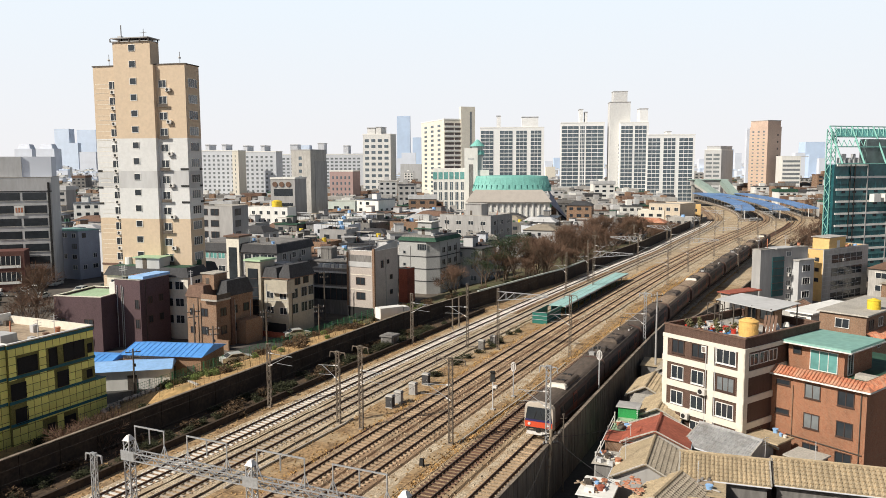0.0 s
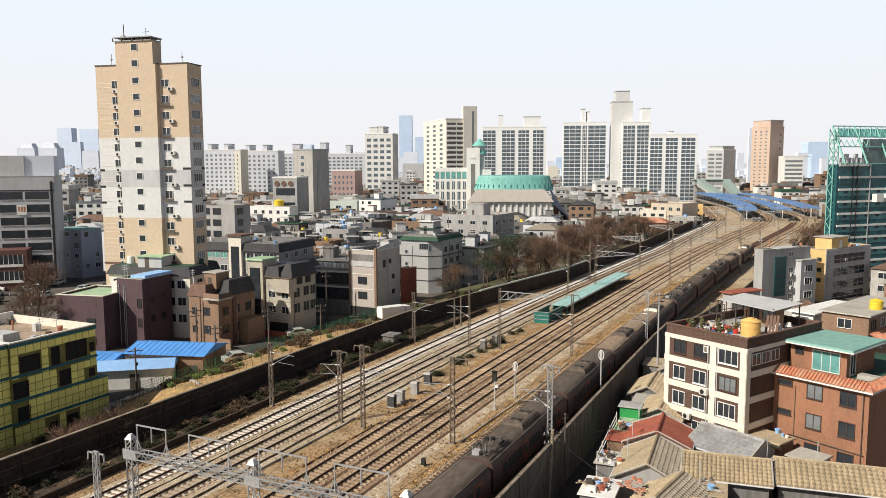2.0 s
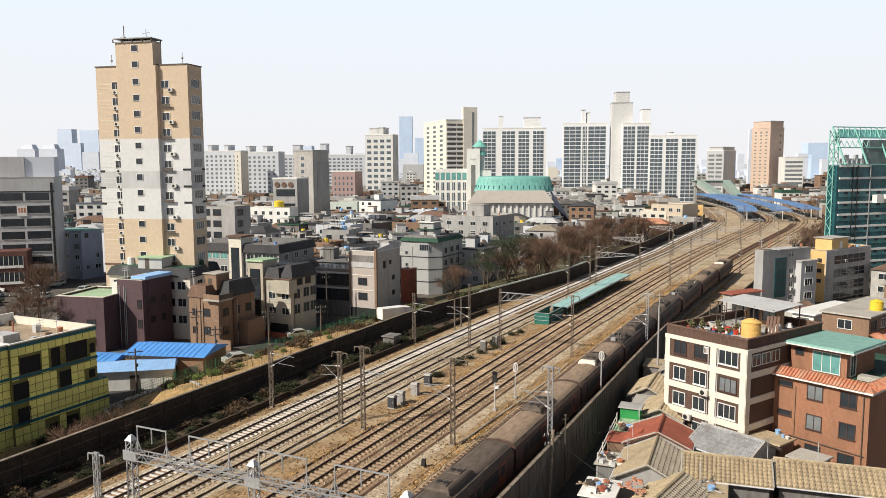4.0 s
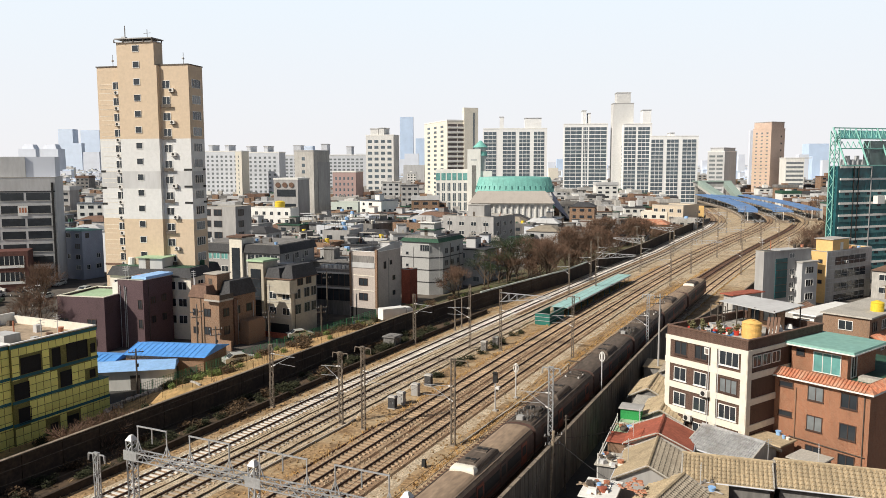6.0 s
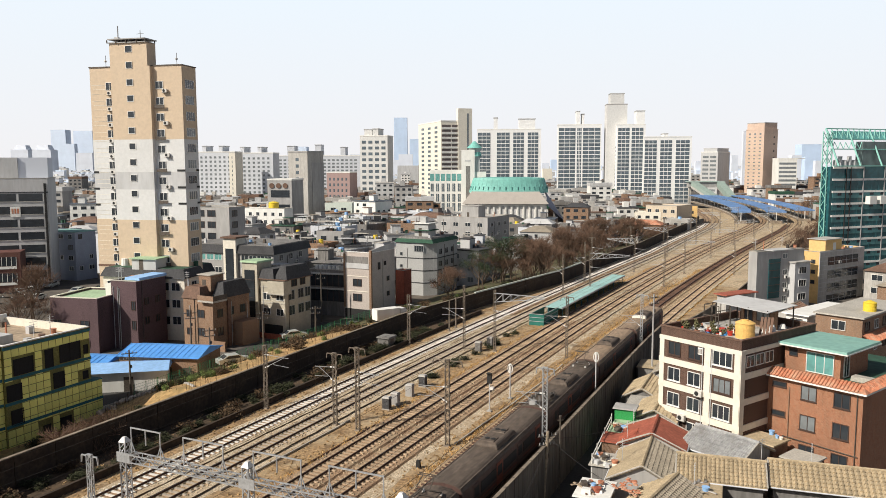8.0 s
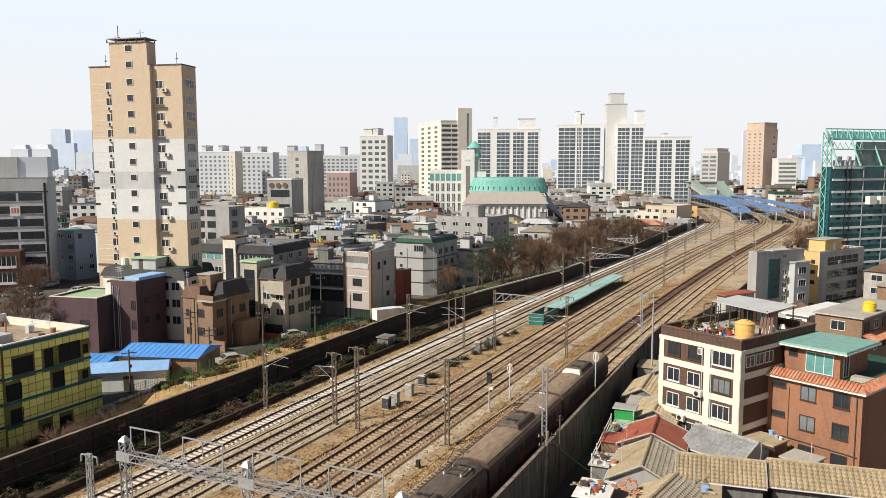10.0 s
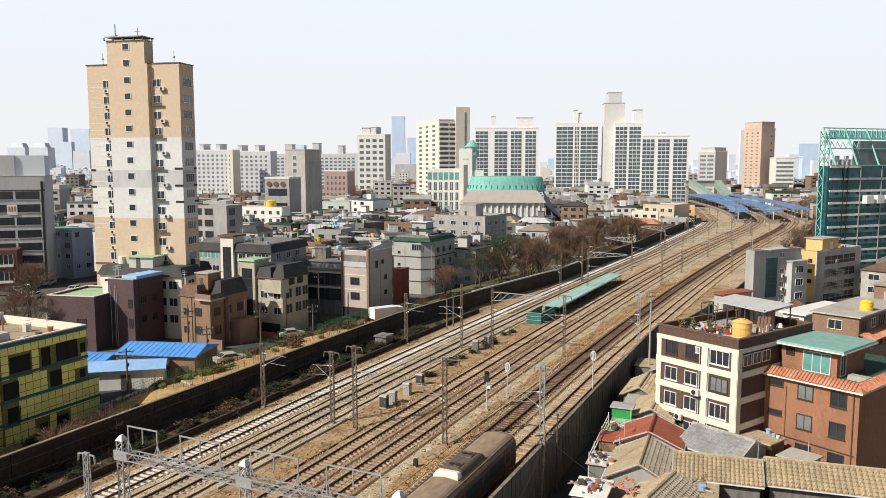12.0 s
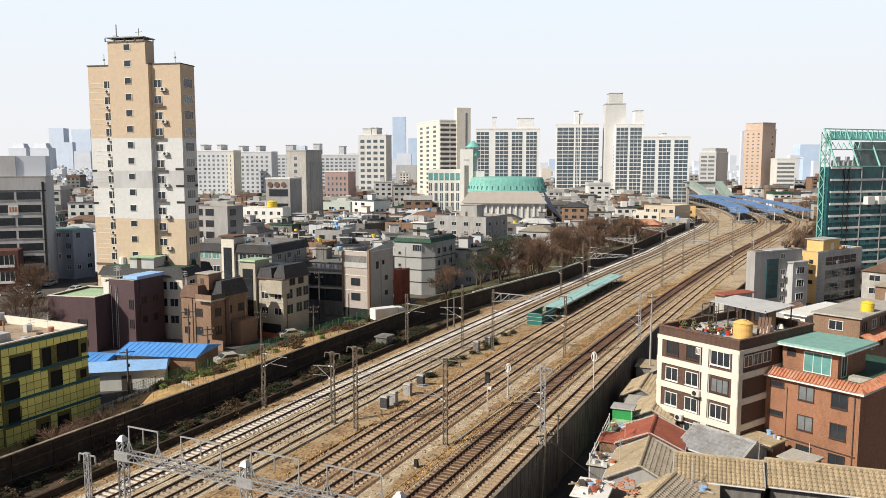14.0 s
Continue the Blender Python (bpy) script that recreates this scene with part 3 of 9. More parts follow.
SLEEPER_GEO = Geo().box(-1.3, 1.3, -0.12, 0.12, -0.3, -0.075, top=0.015)
RAIL_XS = ((-0.07, -0.17), (-0.035, -0.04), (-0.037, 0.0), (0.037, 0.0), (0.035, -0.04), (0.07, -0.17))
for k in range(1, 7):
    tr = thing("railway_track", "rusty twin-rail railway track on %s sleepers" % ("pale concrete" if k in (1, 2) else "stained"), "railway track", group="railway tracks", kind="structure")
    for side in (-0.753, 0.753):
        g = Geo()
        n, v, f, mi = 355, [], [], []
        for i in range(n):
            s = -290 + 2 * i
            v += [on_line(s, track_n(k, s) + side + x, 0.09 + z) for x, z in RAIL_XS]
        for i in range(n - 1):
            for j in range(5):
                f.append((i * 6 + j, (i + 1) * 6 + j, (i + 1) * 6 + j + 1, i * 6 + j + 1))
                mi.append(1 if j == 2 else 0)
        g.add(v, f)
        g.m = mi
        part("rail", g, [M_RAIL, M_RAILTOP], tr)
    sleeper_m = M_SLEEPER if k == 1 else M_SLEEPER_GREY if k == 2 else (M_SLEEPER_WOOD if k == 5 else M_SLEEPER_OLD)
    one_sleeper = SLEEPER_GEO.mesh("sleeper", sleeper_m)
    g = Geo()
    s = -100.0
    while s < 300:
        c, h = on_line(s, track_n(k, s)), radians(heading(s))
        m = Matrix.Rotation(h, 2)
        j = random.uniform(-0.03, 0.03)
        q = [m @ Vector(p) for p in ((-1.3, -0.12 + j), (1.3, -0.12 + j), (1.3, 0.12 + j), (-1.3, 0.12 + j))]
        if -36 < s < -6:
            near = part("sleeper", one_sleeper, sleeper_m, tr)
            near.matrix_basis = pose(c.x, c.y, 0, 0, 0, heading(s) + random.uniform(-0.8, 0.8))
        else:
            g.prism([(c.x + p.x, c.y + p.y) for p in q], -0.3, -0.075)
        s += 0.68
    part("sleepers", g, sleeper_m, tr, kind="stuff")

# retaining and noise walls along the bank
wl_ = thing("noise_wall_left", "very dark brown concrete noise wall with a pale coping", "wall", kind="structure")
s = -100.0
while s < 330:
    e = min(s + 4.0, 330)
    a, b = on_line(s, wall_left_n(s)), on_line(e - 0.06, wall_left_n(e - 0.06))
    d = (b - a).normalized() * 0.11
    nrm = Vector((d.y, -d.x, 0))
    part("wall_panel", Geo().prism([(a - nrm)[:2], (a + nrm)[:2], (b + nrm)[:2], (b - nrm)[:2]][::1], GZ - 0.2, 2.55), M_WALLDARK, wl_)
    part("coping", Geo().prism([(a - nrm * 1.6)[:2], (a + nrm * 1.6)[:2], (b + nrm * 1.6)[:2], (b - nrm * 1.6)[:2]], 2.55, 2.62 if s < 62 or s > 112 else 2.80), M_COPINGDK if s < 62 or s > 112 else M_SHEETPALE, wl_)
    s = e
kerb = Geo()
s = -100.0
while s < 60:
    a, b = on_line(s, track_n(1, s) - 4.1), on_line(s + 4, track_n(1, s + 4) - 4.1)
    d = (b - a).normalized() * 0.15
    nrm = Vector((d.y, -d.x, 0))
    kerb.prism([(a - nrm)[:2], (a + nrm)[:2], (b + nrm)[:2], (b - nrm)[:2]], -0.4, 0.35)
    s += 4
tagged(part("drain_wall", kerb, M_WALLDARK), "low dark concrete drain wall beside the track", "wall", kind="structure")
def wall_right_top(s):
    """The wall stands high beside the old houses and drops to a low kerb beyond them."""
    return float(np.interp(s, (50, 58), (2.3, 0.5)))


wr_ = thing("noise_wall_right", "dark grey panelled retaining wall beside the track", "wall", kind="structure")
s = -100.0
while s < 330:
    e = s + 2.0
    a, b = on_line(s, wall_right_n(s)), on_line(e - 0.04, wall_right_n(e - 0.04))
    d = (b - a).normalized() * 0.08
    nrm = Vector((d.y, -d.x, 0))
    c_ = (a + b) / 2
    part("wall_panel", Geo().prism([(a - nrm)[:2], (a + nrm)[:2], (b + nrm)[:2], (b - nrm)[:2]], GZ - 0.2, wall_right_top(s)).prism([(c_ - nrm * 1.25 - d * 0.4)[:2], (c_ + nrm * 1.25 - d * 0.4)[:2], (c_ + nrm * 1.25 + d * 0.4)[:2], (c_ - nrm * 1.25 + d * 0.4)[:2]], GZ - 0.2, wall_right_top(s) - 0.02), M_PANEL, wr_)
    part("coping", Geo().prism([(a - nrm * 1.9)[:2], (a + nrm * 1.9)[:2], (b + nrm * 1.9)[:2], (b - nrm * 1.9)[:2]], wall_right_top(s), wall_right_top(s) + 0.05), M_COPINGDK, wr_)
    part("wall_post", Geo().prism([(a - nrm * 1.4 - d * 0.6)[:2], (a + nrm * 1.4 - d * 0.6)[:2], (a + nrm * 1.4 + d * 0.6)[:2], (a - nrm * 1.4 + d * 0.6)[:2]], GZ - 0.2, wall_right_top(s) + 0.08), M_PANEL, wr_)
    s = e


# ---- railway furniture ----
def rail_pose(s, n, z=-0.34, turn=0.0):
    p = on_line(s, n, z)
    return pose(p.x, p.y, p.z, 0, 0, heading(s) + turn)


def lattice(g, a, b, w, step, r, m=0, depth=None):
    """A four-chord lattice strut from a to b with zigzag lacing."""
    a, b = Vector(a), Vector(b)
    d = b - a
    q = d.to_track_quat("Z", "Y").to_matrix()
    dp = w if depth is None else depth
    cs = [q @ Vector((sx * w / 2, sy * dp / 2, 0)) for sx, sy in ((-1, -1), (1, -1), (1, 1), (-1, 1))]
    for c in cs:
        g.bar(a + c, b + c, r, m)
    n = max(2, int(d.length / step))
    for i in range(n):
        p, t = a + d * (i / n), a + d * ((i + 1) / n)
        for k in range(4):
            c0, c1 = cs[k], cs[(k + 1) % 4]
            if i % 2:
                c0, c1 = c1, c0
            g.bar(p + c0, t + c1, r * 0.7, m)


def cantilever(root, side, reach, z, material):
    """Hinged bracket that holds the contact wire: two tubes, a stay and insulators."""
    g = Geo()
    e = side * reach
    g.bar((0, 0, z), (e, 0, z - 0.15), 0.035)
    g.bar((0, 0, z - 1.5), (e * 0.8, 0, z - 0.15), 0.035)
    g.bar((e * 0.35, 0, z - 1.05), (e * 1.0, 0, z - 1.15), 0.028)
    g.bar((0, 0, z + 0.0), (side * 0.5, 0, z - 0.02), 0.075, 1, n=6)
    g.bar((0, 0, z - 1.5), (side * 0.5, 0, z - 1.28), 0.075, 1, n=6)
    part("cantilever", g, [material, M_TRAINWHITE], root)


def mast(s, n, h, arms=(), head=0.0, kind="lattice", material=None, w=0.42):
    """A catenary mast: laced lattice post or plain tube on a concrete foot."""
    material = material or M_MAST
    pale = material is M_STEEL
    root = thing("catenary_mast", "%s catenary mast beside the tracks" % ("galvanised lattice steel" if pale else "weathered lattice steel") if kind == "lattice" else "slim grey catenary pole beside the tracks", "mast", rail_pose(s, n), "catenary masts")
    g = Geo()
    if kind == "lattice":
        lattice(g, (0, 0, 0), (0, 0, h), w, 0.46, 0.042, depth=w * 0.45)
        g.box(-w / 2 - 0.03, w / 2 + 0.03, -w * 0.25, w * 0.25, h, h + 0.06)
    else:
        g.bar((0, 0, 0), (0, 0, h), 0.13, 0, 0.1, n=8)
    part("post", g, material, root)
    part("foot", Geo().box(-0.32, 0.32, -0.3, 0.3, -0.05, 0.12, top=0.06), M_COPINGDK, root)
    if head:
        gg = Geo()
        gg.box(-head, head, -0.04, 0.04, h - 0.12, h - 0.03)
        for e in (-head, head):
            gg.bar((e, 0, h - 0.1), (e * 1.08, 0, h - 0.62), 0.07, 0, 0.05, n=6)
            gg.bar((e * 0.55, 0, h - 0.1), (0, 0, h - 0.7), 0.025)
        part("crossarm", gg, material, root)
    for side, reach, z in arms:
        cantilever(root, side, reach, z, M_STEEL)
    return root


def truss_arm(root, side, reach, z, material):
    """A tapering lattice arm that reaches out over the tracks."""
    g = Geo()
    for y in (-0.2, 0.2):
        g.bar((0, y, z), (side * reach, y, z - 0.1), 0.04)
        g.bar((0, y, z - 1.3), (side * reach, y, z - 0.35), 0.04)
        k = 6
        for i in range(k):
            a, b = i / k, (i + 1) / k
            zl = lambda q: z - 1.3 + q * 0.95
            g.bar((side * reach * a, y, zl(a)), (side * reach * b, y, z - 0.1 * b), 0.03)
            g.bar((side * reach * b, y, z - 0.1 * b), (side * reach * b, y, zl(b)), 0.025)
    for i in range(7):
        x = side * reach * i / 6
        g.bar((x, -0.2, z - 0.05), (x, 0.2, z - 0.05), 0.025)
    part("truss_arm", g, material, root)


mast(-3.4, 5.44, 8.6, [(-1, 3.2, 5.9)], 1.5)
mast(-3.2, -4.82, 8.7, [(1, 2.6, 6.2)], 0.9)
mast(-2.7, -7.9, 7.7, [(-1, 2.4, 6.2)], 0.9)
mast(-3.7, 15.35, 9.0, [(-1, 2.9, 6.6)], 0.8, material=M_STEEL)
mast(-1.3, -18.0, 7.2, [(1, 3.2, 6.2)])
mast(-33.2, -8.0, 7.3, [], 0.75, material=M_STEEL)
mast(-37.0, -17.6, 6.4, [(1, 3.0, 5.6)], material=M_STEEL)
mast(32.9, -18.1, 7.6, [(1, 3.0, 6.2)])
mast(33.1, -9.0, 9.6, [(-1, 3.6, 6.2)], kind="lattice", w=0.28)
m_ = mast(34.5, -4.73, 9.0, [(1, 2.5, 6.0)], w=0.3)
truss_arm(m_, 1, 7.5, 8.6, M_STEEL)
mast(34.8, 6.0, 8.8, [(-1, 3.0, 6.0)], 0.9, w=0.3)
mast(39.8, 15.3, 9.0, [(-1, 2.8, 6.0)], 0.8, w=0.3, material=M_STEEL)
m_ = mast(85.0, -10.6, 8.6, [(-1, 2.6, 6.0)], w=0.3)
m_ = mast(87.5, -5.6, 9.3, [(1, 3.4, 6.0)], w=0.3)
truss_arm(m_, 1, 8.0, 8.9, M_STEEL)
mast(102.0, -11.2, 9.6, [(-1, 2.6, 6.0)], w=0.3)
mast(106.0, 5.7, 8.6, [(-1, 2.8, 6.0)], 0.9, w=0.3)
for s_ in (128, 165, 205, 245, 285):
    for n_, sd in ((-6.0, 1), (5.7, -1), (17.0, -1), (-16.2, 1)):
        m_ = mast(s_ + n_ * 0.25, n_, 8.6, [(sd, 2.8, 6.0)], 0.8, w=0.3, material=None)
        if n_ in (-6.0, 5.7):
            truss_arm(m_, 1 if n_ > 0 else -1, 7.0, 8.4, M_STEEL)
for s_, n_ in ((44.0, -16.6), (46.5, -16.6)):
    mast(s_, n_, 5.2, kind="pole")

# the signal gantry over the near tracks
gantry = thing("signal_gantry", "galvanised lattice gantry spanning the near tracks", "gantry", rail_pose(-31.4, 0))
for n_ in (-6.55, 4.31, 15.6):
    g = Geo()
    lattice(g, (n_, 0, 0), (n_, 0, 7.9), 0.5, 0.45, 0.05)
    part("tower", g, M_STEEL, gantry)
    part("tower_cap", Geo().box(n_ - 0.32, n_ + 0.32, -0.32, 0.32, 7.9, 8.25, top=0.22), M_TRAINWHITE, gantry)
    part("gusset_plate", Geo().box(n_ - 0.5, n_ + 0.75, -0.34, -0.27, 6.5, 7.2), M_STEEL, gantry)
    part("foot", Geo().box(n_ - 0.6, n_ + 0.6, -0.6, 0.6, -0.05, 0.3, top=0.08), M_CONC, gantry)
g = Geo()
lattice(g, (-6.5, 0, 6.85), (15.6, 0, 6.85), 0.62, 0.62, 0.05, depth=0.55)
part("beam", g, M_STEEL, gantry)
for x0, x1 in ((-5.9, -3.2), (-1.1, 2.3), (4.8, 8.5), (10.6, 14.4)):
    g = Geo()
    for x in (x0, x1):
        g.bar((x, 0, 7.15), (x, 0, 9.0), 0.045)
        for k in (-1, 1):
            g.bar((x + k * 0.35, 0, 7.15), (x, 0, 8.0), 0.035)
    g.bar((x0 - 0.05, 0, 9.0), (x1 + 0.05, 0, 9.0), 0.06)
    xm = (x0 + x1) / 2
    g.bar((xm, 0, 8.95), (xm, 0, 7.9), 0.05, n=6)
    part("wire_frame", g, M_STEEL, gantry)

# overhead line
for k in range(1, 7):
    line = thing("overhead_line", "thin dark catenary wires above a track", "overhead wire", group="overhead lines", kind="structure")
    for z0, sag, name in ((5.25, 0.0, "contact_wire"), (6.25, 0.45, "messenger_wire")):
        g = Geo()
        prev = None
        for i in range(0, 101):
            s = -80 + 4 * i
            q = (i % 10) / 10
            p = on_line(s, track_n(k, s), z0 - sag * 4 * q * (1 - q))
            if prev is not None:
                g.bar(prev, p, 0.014)
            prev = p
        part(name, g, M_WIRE, line)

# track-side cabinets, signals and markers
for s_, n_, col in ((4.2, -5.6, M_DGREY), (6.0, -5.5, M_MGREY), (9.7, -5.6, M_MGREY), (13.9, -6.0, M_DGREY), (33.5, -6.9, M_CONCDK), (37.0, -6.5, M_CONCDK)):
    c = thing("relay_cabinet", "grey steel relay cabinet with a pale lid beside the track", "cabinet", rail_pose(s_, n_), "relay cabinets")
    part("body", Geo().box(-0.42, 0.42, -0.32, 0.32, 0.12, 1.3), col, c)
    part("lid", Geo().box(-0.5, 0.5, -0.4, 0.4, 1.3, 1.48, top=0.12), M_CONC, c)
    part("plinth", Geo().box(-0.45, 0.45, -0.36, 0.36, -0.05, 0.12), M_CONC, c)
    part("door_handle", Geo().box(0.2, 0.24, -0.36, -0.32, 0.6, 0.85), M_STEEL, c)


def signal(s, n, h, oval):
    c = thing("signal_post", "white oval marker on a slim post" if oval else "black-backed railway signal on a pale post", "signal", rail_pose(s, n), "signals")
    part("post", Geo().bar((0, 0, 0), (0, 0, h), 0.07, n=8), M_LGREY, c)
    part("foot", Geo().box(-0.25, 0.25, -0.25, 0.25, -0.05, 0.15), M_CONC, c)
    if oval:
        g = Geo()
        for i in range(20):
            a, b = 2 * math.pi * i / 20, 2 * math.pi * (i + 1) / 20
            g.bar((0.28 * math.cos(a), 0, h + 0.6 + 0.55 * math.sin(a)), (0.28 * math.cos(b), 0, h + 0.6 + 0.55 * math.sin(b)), 0.06)
        g.bar((0, 0.02, h + 0.1), (0, 0.02, h + 1.1), 0.12, n=6)
        part("marker", g, M_TRAINWHITE, c)
    else:
        part("signal_head", Geo().box(-0.28, 0.28, -0.12, 0.12, h - 0.2, h + 1.0, top=0.04), M_BLACK, c)
        part("hood", Geo().box(-0.3, 0.3, -0.3, -0.12, h + 0.9, h + 0.96), M_BLACK, c)
        part("lamp_box", Geo().box(0.1, 0.5, -0.2, 0.2, h - 0.9, h - 0.6), M_TRAINWHITE, c)
    return c


signal(8.3, 5.1, 3.4, False)
signal(13.7, 5.5, 3.0, True)
signal(14.6, 15.35, 5.2, True)
# the little dwarf signal
c = thing("dwarf_signal", "small black ground signal on the dirt", "signal", rail_pose(-9.5, 5.4))
part("body", Geo().box(-0.2, 0.2, -0.15, 0.15, 0.1, 0.75, top=0.04), M_BLACK, c)
part("foot", Geo().box(-0.15, 0.15, -0.12, 0.12, -0.05, 0.1), M_CONC, c)

# cable trough and spare rails lying in the dirt
g = Geo()
pts = [on_line(s, n, -0.26) for s, n in ((-3.0, 6.0), (3, 6.2), (12, 6.6), (24, 6.9), (31, 6.6))]
for a, b in zip(pts, pts[1:]):
    g.bar(a + Vector((0, 0, 0.06)), b + Vector((0, 0, 0.06)), 0.1)
tagged(part("cable_trough", g, M_COPING), "pale cable pipe lying on trackside dirt", "pipe")
g = Geo()
for a, b in zip(((-21, -7.4), (-14, -7.3), (-7, -7.2), (-3.5, -7.1)), ((-14, -7.3), (-7, -7.2), (-3.5, -7.1), (-1, -7.2))):
    g.bar(on_line(*a, -0.22), on_line(*b, -0.22), 0.09)
tagged(part("cable_trough", g, M_COPING), "pale cable pipe lying on trackside dirt", "pipe")
g = Geo()
g.bar(on_line(-14.5, -4.2, -0.27), on_line(-1.0, -4.0, -0.27), 0.09)
tagged(part("spare_rail", g, M_RAIL), "rusty spare rail lying in the dirt", "rail")

# turquoise canopy over the underpass stair between the tracks
can = thing("underpass_canopy", "pale turquoise sheet canopy over a track-side stair", "canopy", None)


def strip_box(s0, s1, n0, n1, z0, z1, k=8):
    g = Geo()
    v, f = [], []
    for i in range(k + 1):
        s = s0 + (s1 - s0) * i / k
        v += [on_line(s, n0, z0), on_line(s, n1, z0), on_line(s, n1, z1), on_line(s, n0, z1)]
    for i in range(k):
        o = i * 4
        f += [(o, o + 4, o + 5, o + 1), (o + 1, o + 5, o + 6, o + 2), (o + 2, o + 6, o + 7, o + 3), (o + 3, o + 7, o + 4, o)]
    f += [(0, 1, 2, 3), (k * 4 + 3, k * 4 + 2, k * 4 + 1, k * 4)]
    return g.add(v, f)


part("roof", strip_box(62, 107, -6.3, -3.3, 1.45, 1.6), M_CANOPY, can)
part("gutter", strip_box(62, 107, -3.3, -3.2, 1.3, 1.55), M_LGREY, can)
for i in range(12):
    s = 63 + i * 3.9
    for n in (-6.1, -3.5):
        a = on_line(s, n, -0.4)
        part("post", Geo().bar(a, a + Vector((0, 0, 1.9)), 0.06), M_TEAL, can)
part("back_panel", strip_box(63, 107, -6.25, -6.2, -0.3, 1.4), M_TEAL, can)
M_TEALPANEL = mat("deep green steel panel", (0.015, 0.16, 0.13), 0.6, vary=0.15)
hut = thing("stair_house", "deep green panelled stair entrance with pale rails", "stair entrance", None)
part("panel", strip_box(54.5, 62, -6.6, -6.5, -0.35, 1.5), M_TEALPANEL, hut)
part("panel", strip_box(54.5, 62, -4.1, -4.0, -0.35, 1.5), M_TEALPANEL, hut)
part("end_panel", strip_box(54.4, 54.5, -6.6, -4.0, -0.35, 1.6, 1), M_TEALPANEL, hut)
for z in (0.35, 1.0, 1.6):
    part("rail", strip_box(54.4, 62, -4.02, -3.94, z, z + 0.06), M_LGREY, hut)
    part("rail", strip_box(54.3, 54.4, -6.6, -4.0, z, z + 0.06, 1), M_LGREY, hut)


# ---- plots: x, y, turn, width, depth, height ----
PLOT_brown = (22.33, 79.44, -53.6, 9.24, 13.19, 13.31)
PLOT_red = (31.53, 74.99, -50.5, 9.06, 15.36, 9.51)
PLOT_ochre = (76.76, 168.86, -55.0, 4.71, 18.18, 11.06)
PLOT_greymod = (61.68, 157.85, -62.0, 2.10, 14.06, 12.09)
PLOT_hut = (49.92, 141.77, -60.0, 2.05, 7.64, 6.21)
PLOT_whiteroof = (48.85, 110.41, -52.0, 3.06, 12.58, 8.76)
PLOT_brownhut = (47.67, 99.22, -48.0, 5.67, 15.26, 10.96)
PLOT_glass = (101.91, 212.56, -68.0, 2.76, 37.40, 28.80)
PLOT_yellow = (-45.17, 78.27, 65.6, 10.68, 14.00, 11.45)
PLOT_purple_low = (-75.10, 126.29, -12.0, 20.61, 10.00, 8.81)
PLOT_terrace = (-59.33, 134.52, -13.0, 15.67, 6.00, 12.18)
PLOT_purple_wing = (-63.33, 123.78, -12.0, 8.57, 10.00, 8.81)
PLOT_purple = (-54.28, 125.75, -20.0, 5.12, 6.96, 11.21)
PLOT_tower = (-61.89, 139.01, -13.0, 17.84, 4.48, 46.61)
PLOT_brick = (-42.99, 126.89, -27.0, 6.37, 8.71, 9.38)
PLOT_beige = (-35.56, 138.00, -27.0, 8.81, 7.24, 11.57)
PLOT_greyrail = (-19.60, 150.81, -27.0, 6.20, 8.84, 13.01)
PLOT_banded = (-11.18, 179.27, -27.0, 9.41, 12.70, 12.08)
PLOT_longroof = (-56.78, 172.42, -20.0, 21.69, 14.70, 12.38)
PLOT_villa = (-65.36, 148.26, -20.0, 18.29, 4.38, 10.89)
PLOT_office = (-113.22, 184.45, 18.0, 17.96, 12.00, 26.61)
PLOT_bluehall = (-104.10, 204.24, -25.0, 10.03, 6.50, 12.73)
PLOT_slab1 = (-164.61, 523.56, -8.0, 25.58, 12.00, 37.40)
PLOT_slab2 = (-139.54, 523.70, -8.0, 26.57, 12.00, 36.66)
PLOT_cream_end = (-136.94, 500.58, -8.0, 4.14, 12.00, 37.12)
PLOT_concrete = (-77.33, 389.82, -25.0, 11.40, 13.73, 35.48)
PLOT_pinkblk = (-71.01, 473.04, -12.0, 14.62, 14.00, 24.30)
PLOT_white_win = (-58.32, 544.11, -12.0, 19.78, 14.00, 48.41)
PLOT_cream_apt = (-17.29, 526.90, -72.0, 49.32, 19.66, 55.18)
PLOT_churchwing = (-7.86, 421.18, -4.0, 16.95, 14.00, 26.40)
PLOT_apt_a = (24.99, 603.38, -4.0, 48.38, 13.00, 55.12)
PLOT_apt_b = (85.10, 593.36, -6.0, 32.11, 13.00, 58.04)
PLOT_blank = (120.09, 586.03, -4.0, 14.81, 13.00, 72.61)
PLOT_apt_c = (126.01, 577.11, -6.0, 20.16, 13.00, 57.32)
PLOT_apt_d = (144.71, 573.55, -6.0, 33.92, 13.00, 48.22)
PLOT_browntower = (250.15, 655.99, -62.0, 18.11, 16.03, 56.34)
PLOT_whiteoff = (262.71, 620.00, -4.0, 14.26, 14.00, 32.65)
PLOT_office_e = (211.07, 649.06, -40.0, 14.10, 26.00, 38.20)
PLOT_backslab = (-140.55, 645.21, -4.0, 74.69, 12.00, 35.93)
PLOT_lowwhite = (-80.64, 306.97, -20.0, 20.37, 6.21, 12.78)
PLOT_minthouse = (-55.39, 362.26, -10.0, 13.00, 10.00, 11.93)
PLOT_ytank = (-74.92, 331.87, -10.0, 10.79, 14.00, 22.93)
PLOT_midgrey = (-66.89, 208.78, -20.0, 11.04, 7.13, 18.53)
PLOT_beigeflat = (87.09, 339.05, -40.0, 14.08, 16.00, 11.77)
PLOT_greycube = (-2.62, 259.44, -30.0, 18.89, 16.00, 12.58)
